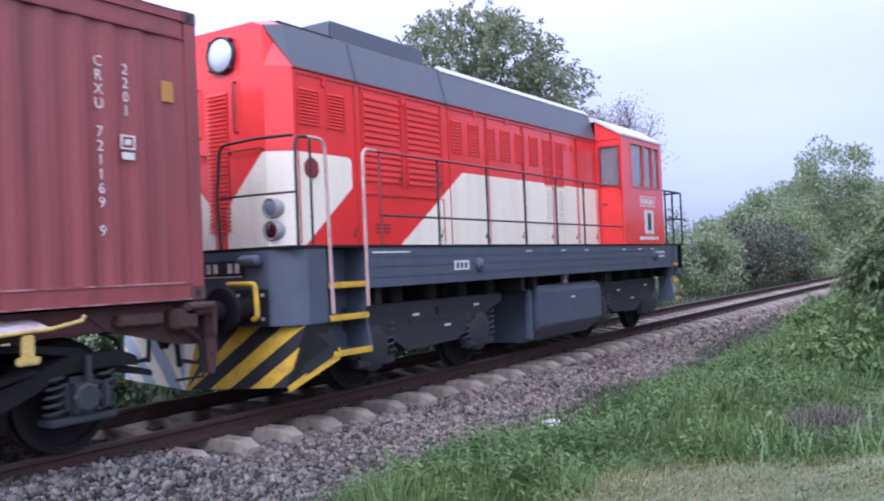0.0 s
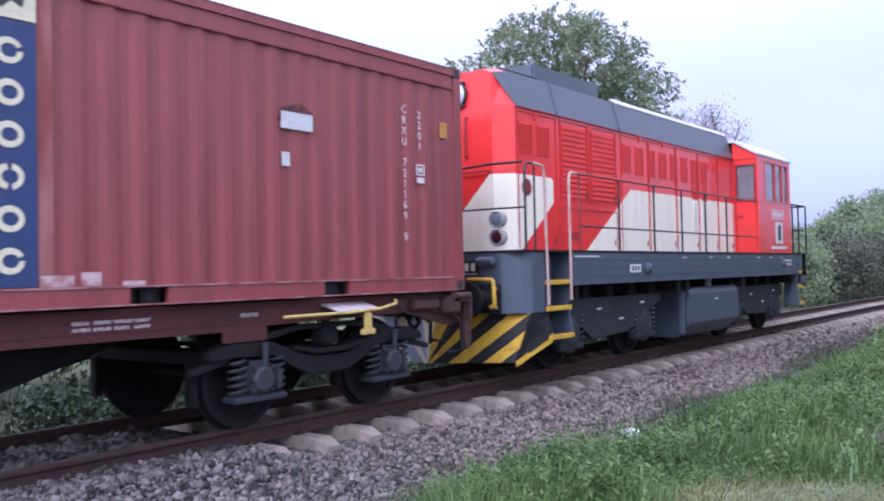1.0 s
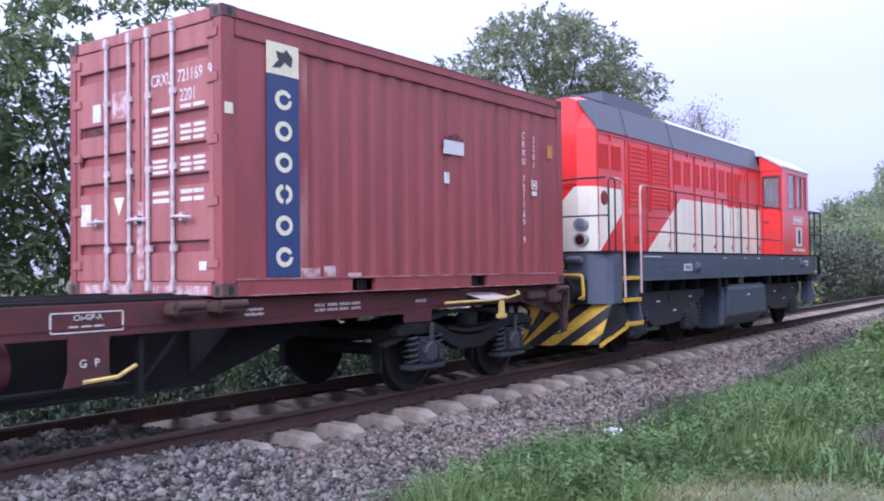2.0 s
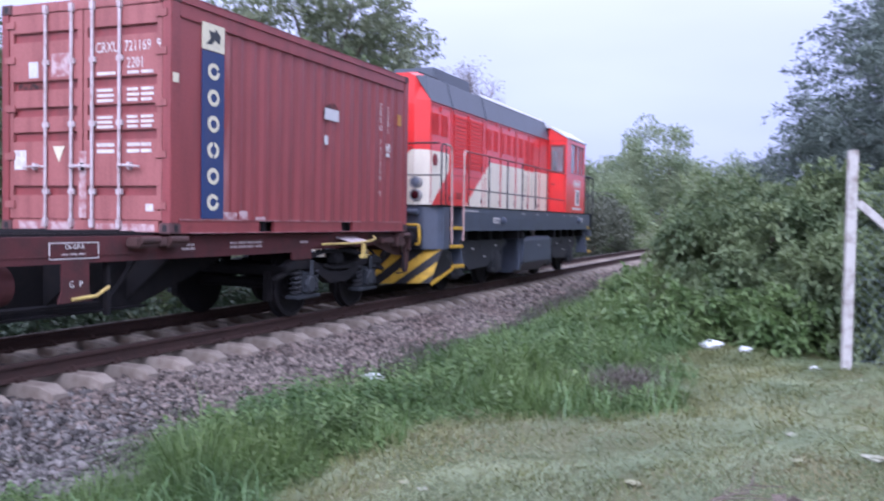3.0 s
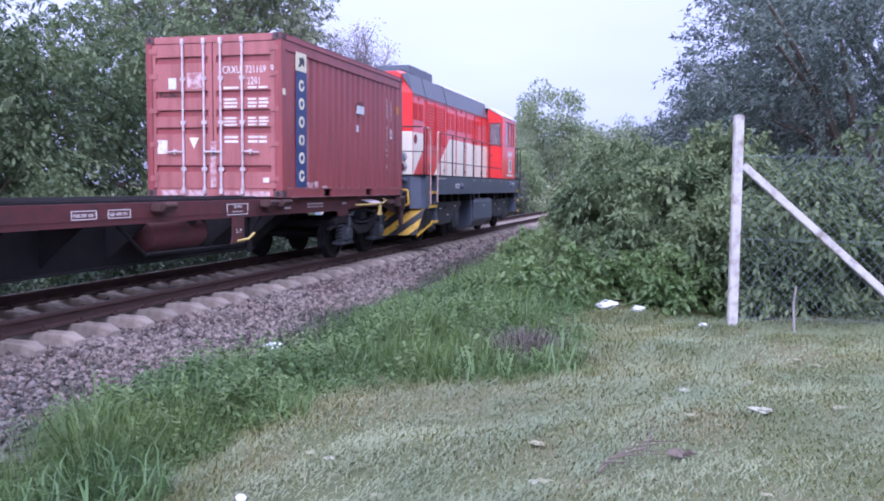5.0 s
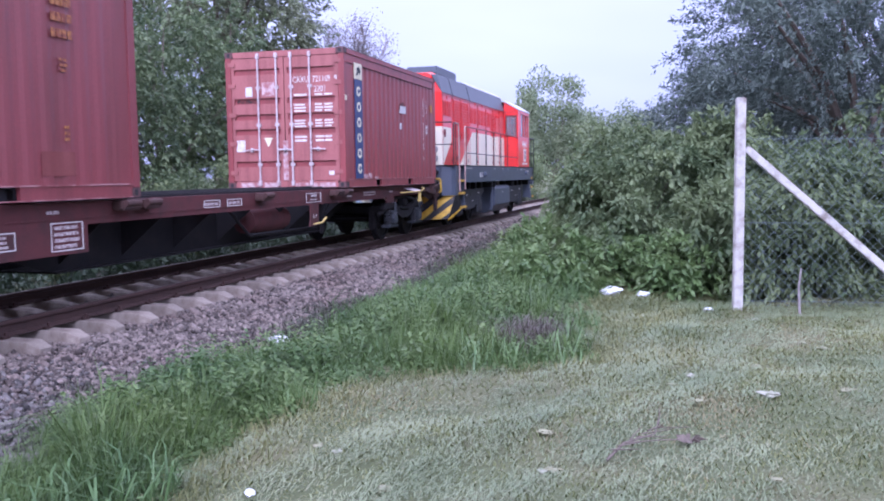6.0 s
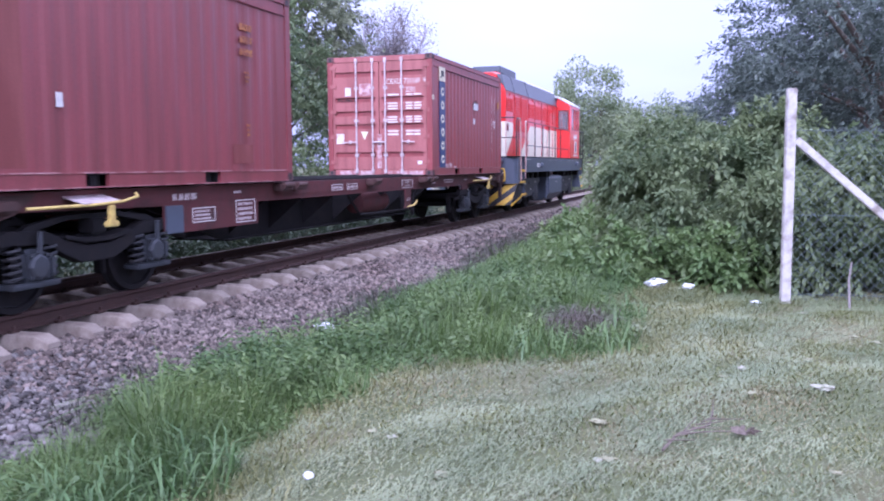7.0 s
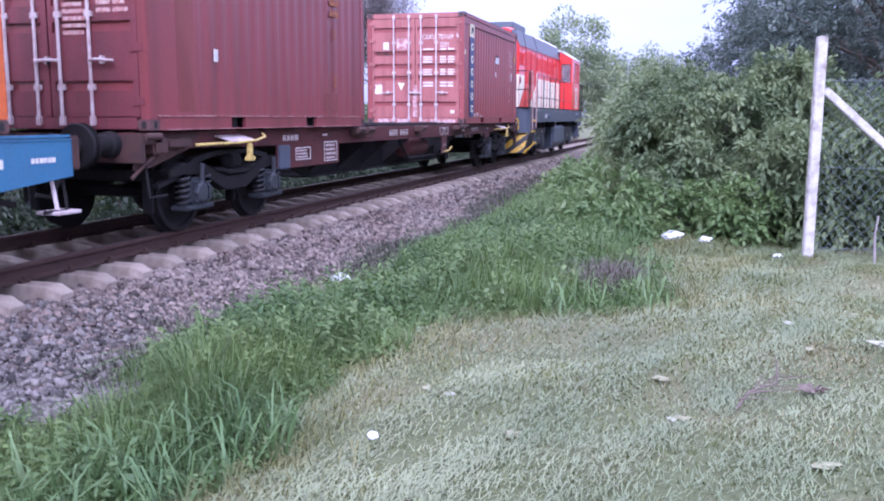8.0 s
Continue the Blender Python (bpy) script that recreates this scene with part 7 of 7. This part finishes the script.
        part("round_cap", bm, M_GREY, v, "round grey cap", smooth=True)
    for k, x in enumerate((12.0, 13.2, 14.1, 15.8, 16.6, 17.3)):
        bars("inscription", x, x + 0.18, 1.55, 1.59, 1, M_MARK, v, "small white inscription", y=-1.427, seed=70 + k)
    for k, z in enumerate((1.54, 1.46)):
        bars("inscription", 17.62, 18.1, z - 0.07, z, 1, M_MARK, v, "worn white inscription", y=-1.427, cols=3, seed=80 + k)
    # end fittings: number plate, horn, buffers, hook, yellow handle
    bm = bmesh.new()
    box(bm, 6.988, 7.0, -0.76, 0.1, 1.36, 1.54, 0.004)
    npl = part("number_board", bm, M_BLACK, v, "black board with pale bars for the number")
    bm = bmesh.new()
    for k in range(7):
        if k != 2:
            box(bm, 6.984, 6.988, -0.70 + k * 0.105, -0.64 + k * 0.105, 1.41, 1.51)
    box(bm, 6.984, 6.988, -0.74, 0.08, 1.368, 1.378)
    part("number_bars", bm, M_MARK, npl, "pale number shown as bars")
    bm = bmesh.new()
    turned(bm, [(0.03, -0.12), (0.055, -0.1), (0.06, 0.1), (0.045, 0.14)], (6.92, -0.93, 1.53), "y", 14)
    box(bm, 6.94, 7.0, -0.96, -0.9, 1.5, 1.56)
    part("end_horn", bm, M_GREY, v, "small grey horn", smooth=True)
    buffers(v, 7.0, -1, M_UNDER, 0.46)
    for s in (-1, 1):
        bm = bmesh.new()
        box(bm, 6.96, 7.0, s * 0.875 - 0.22, s * 0.875 + 0.22, 0.88, 1.24, 0.01)
        bp = part("buffer_plate", bm, M_BLACK, v, "black buffer mounting plate")
        for dy in (-0.17, 0.17):
            for z in (0.94, 1.18):
                bm = bmesh.new()
                turned(bm, [(0.02, 0), (0.02, -0.02)], (6.96, s * 0.875 + dy, z), "x", 6)
                part("bolt", bm, M_STEEL, bp)
        bar(v, rounded([(7.0, s * 0.72, 1.3), (6.78, s * 0.72, 1.3), (6.78, s * 1.12, 1.3), (6.78, s * 1.14, 0.97), (6.8, s * 1.06, 0.95)], 0.05), 0.026, M_YELLOW, "yellow shunter's handle", "shunter_handle")
    # plough in two wings, striped; sky reflection is painted into the far wing's stripes
    for s in (-1, 1):
        top_c, top_e = Vector((7.08, 0, 0.86)), Vector((7.2, s * 1.40, 0.86))
        low_c, low_e = Vector((6.86, 0, 0.2)), Vector((7.06, s * 1.24, 0.25))
        n = 11
        for i in range(n):
            # slanting stripes: the lower end lies further out to the middle
            def at(u, lo):
                u = min(max(u, 0), 1)
                return (low_c.lerp(low_e, u) if lo else top_c.lerp(top_e, u))
            u0, u1, sh = i / 5, (i + 1) / 5, 0.55
            a, b = u0 - sh, u1 - sh
            if a >= 1 or u1 <= 0:
                continue
            pts = [at(u0, False), at(u1, False), at(b, True), at(a, True)]
            if u0 >= 1:
                # the last stripes meet the outer edge part of the way down
                e0, e1 = (u0 - 1) / sh, (u1 - 1) / sh
                if e0 >= 1:
                    continue
                pts = [top_e.lerp(low_e, e0), top_e.lerp(low_e, min(e1, 1)), at(b, True), at(a, True)]
            uniq = []
            for p in pts:
                if not uniq or (p - uniq[-1]).length > 1e-4:
                    uniq.append(p)
            if (uniq[0] - uniq[-1]).length < 1e-4:
                uniq.pop()
            if len(uniq) < 3:
                continue
            bm = bmesh.new()
            quad_plate(bm, uniq, 0.02 * s)
            # white and pale blue on the far wing paint in reflected sky
            light, dark = (M_YELLOW, M_BLACK) if s < 0 else (M_WHITE, M_STRIPESKY)
            part("plough_stripe", bm, light if i % 2 == 0 else dark, v, ("yellow" if s < 0 else "white") + " plough stripe" if i % 2 == 0 else ("black" if s < 0 else "sky-reflecting blue-grey") + " plough stripe")
        bm = bmesh.new()
        quad_plate(bm, [top_e, Vector((7.52, s * 1.43, 0.82)), Vector((7.6, s * 1.45, 0.55)), low_e], 0.02 * s)
        part("plough_wing", bm, M_BLACK, v, "black plough wing")
        bm = bmesh.new()
        quad_plate(bm, [Vector((7.62, s * 1.465, 0.60)), Vector((7.62, s * 1.465, 0.48)), Vector((7.06, s * 1.262, 0.2)), Vector((7.04, s * 1.262, 0.26))], 0.012 * -s)
        part("plough_edge", bm, M_YELLOW, v, "yellow plough edge")
    return v


M_STRIPESKY = material("pale_blue_stripe", (0.36, 0.43, 0.52), 0.5, bump=0.03)
M_ROOF = material("pale_cab_roof", (0.5, 0.5, 0.52), 0.4, dirt=(0.3, 0.3, 0.32), scale=3, bump=0.04)
M_WINFRAME = material("pale_red_frame", (0.5, 0.12, 0.12), 0.4, bump=0.02)
locomotive = build_locomotive()
ground()
track()
stones()
grass()
trees()
fence()
litter()
first_box = container("oxide-red corrugated shipping container with a blue logo panel, doors closed", M_BOX, M_FADE, marks_first)
second_box = container("dull maroon corrugated shipping container with amber markings", M_BOX2, M_DOOR2, marks_second, 0.010)
third_box = container("weathered orange shipping container", M_ORANGE, M_ORANGE, no_marks)
first_wagon = wagon("brown four-axle container wagon with one empty bay", -12.62, 6.1, M_WAGON, True)
dress_wagon(first_wagon)
second_wagon = wagon("blue container wagon with white inscriptions", -32.4, -13.68, M_BLUE, False)
dress_second_wagon(second_wagon)
TRAIN = [(first_box, 0.0, DECK), (second_box, -12.47, DECK), (third_box, -20.48, DECK), (first_wagon, 0.0, 0.0), (second_wagon, 0.0, 0.0), (locomotive, 0.0, 0.0)]


def motions():
    ts = [r[0] for r in TRAVEL]
    for thing, dx, z in TRAIN:
        walk(thing, [(t, pose(s + dx, 0, z)) for t, s in TRAVEL])
    steps = [i * 0.2 for i in range(41)]
    for w, x, y, r in WHEELS:
        rows = []
        for t in steps:
            s = float(np.interp(t, ts, [q[1] for q in TRAVEL]))
            rows.append((t, pose(x, y, r) @ Matrix.Rotation(s / r, 4, "Y")))
        walk(w, rows)


motions()
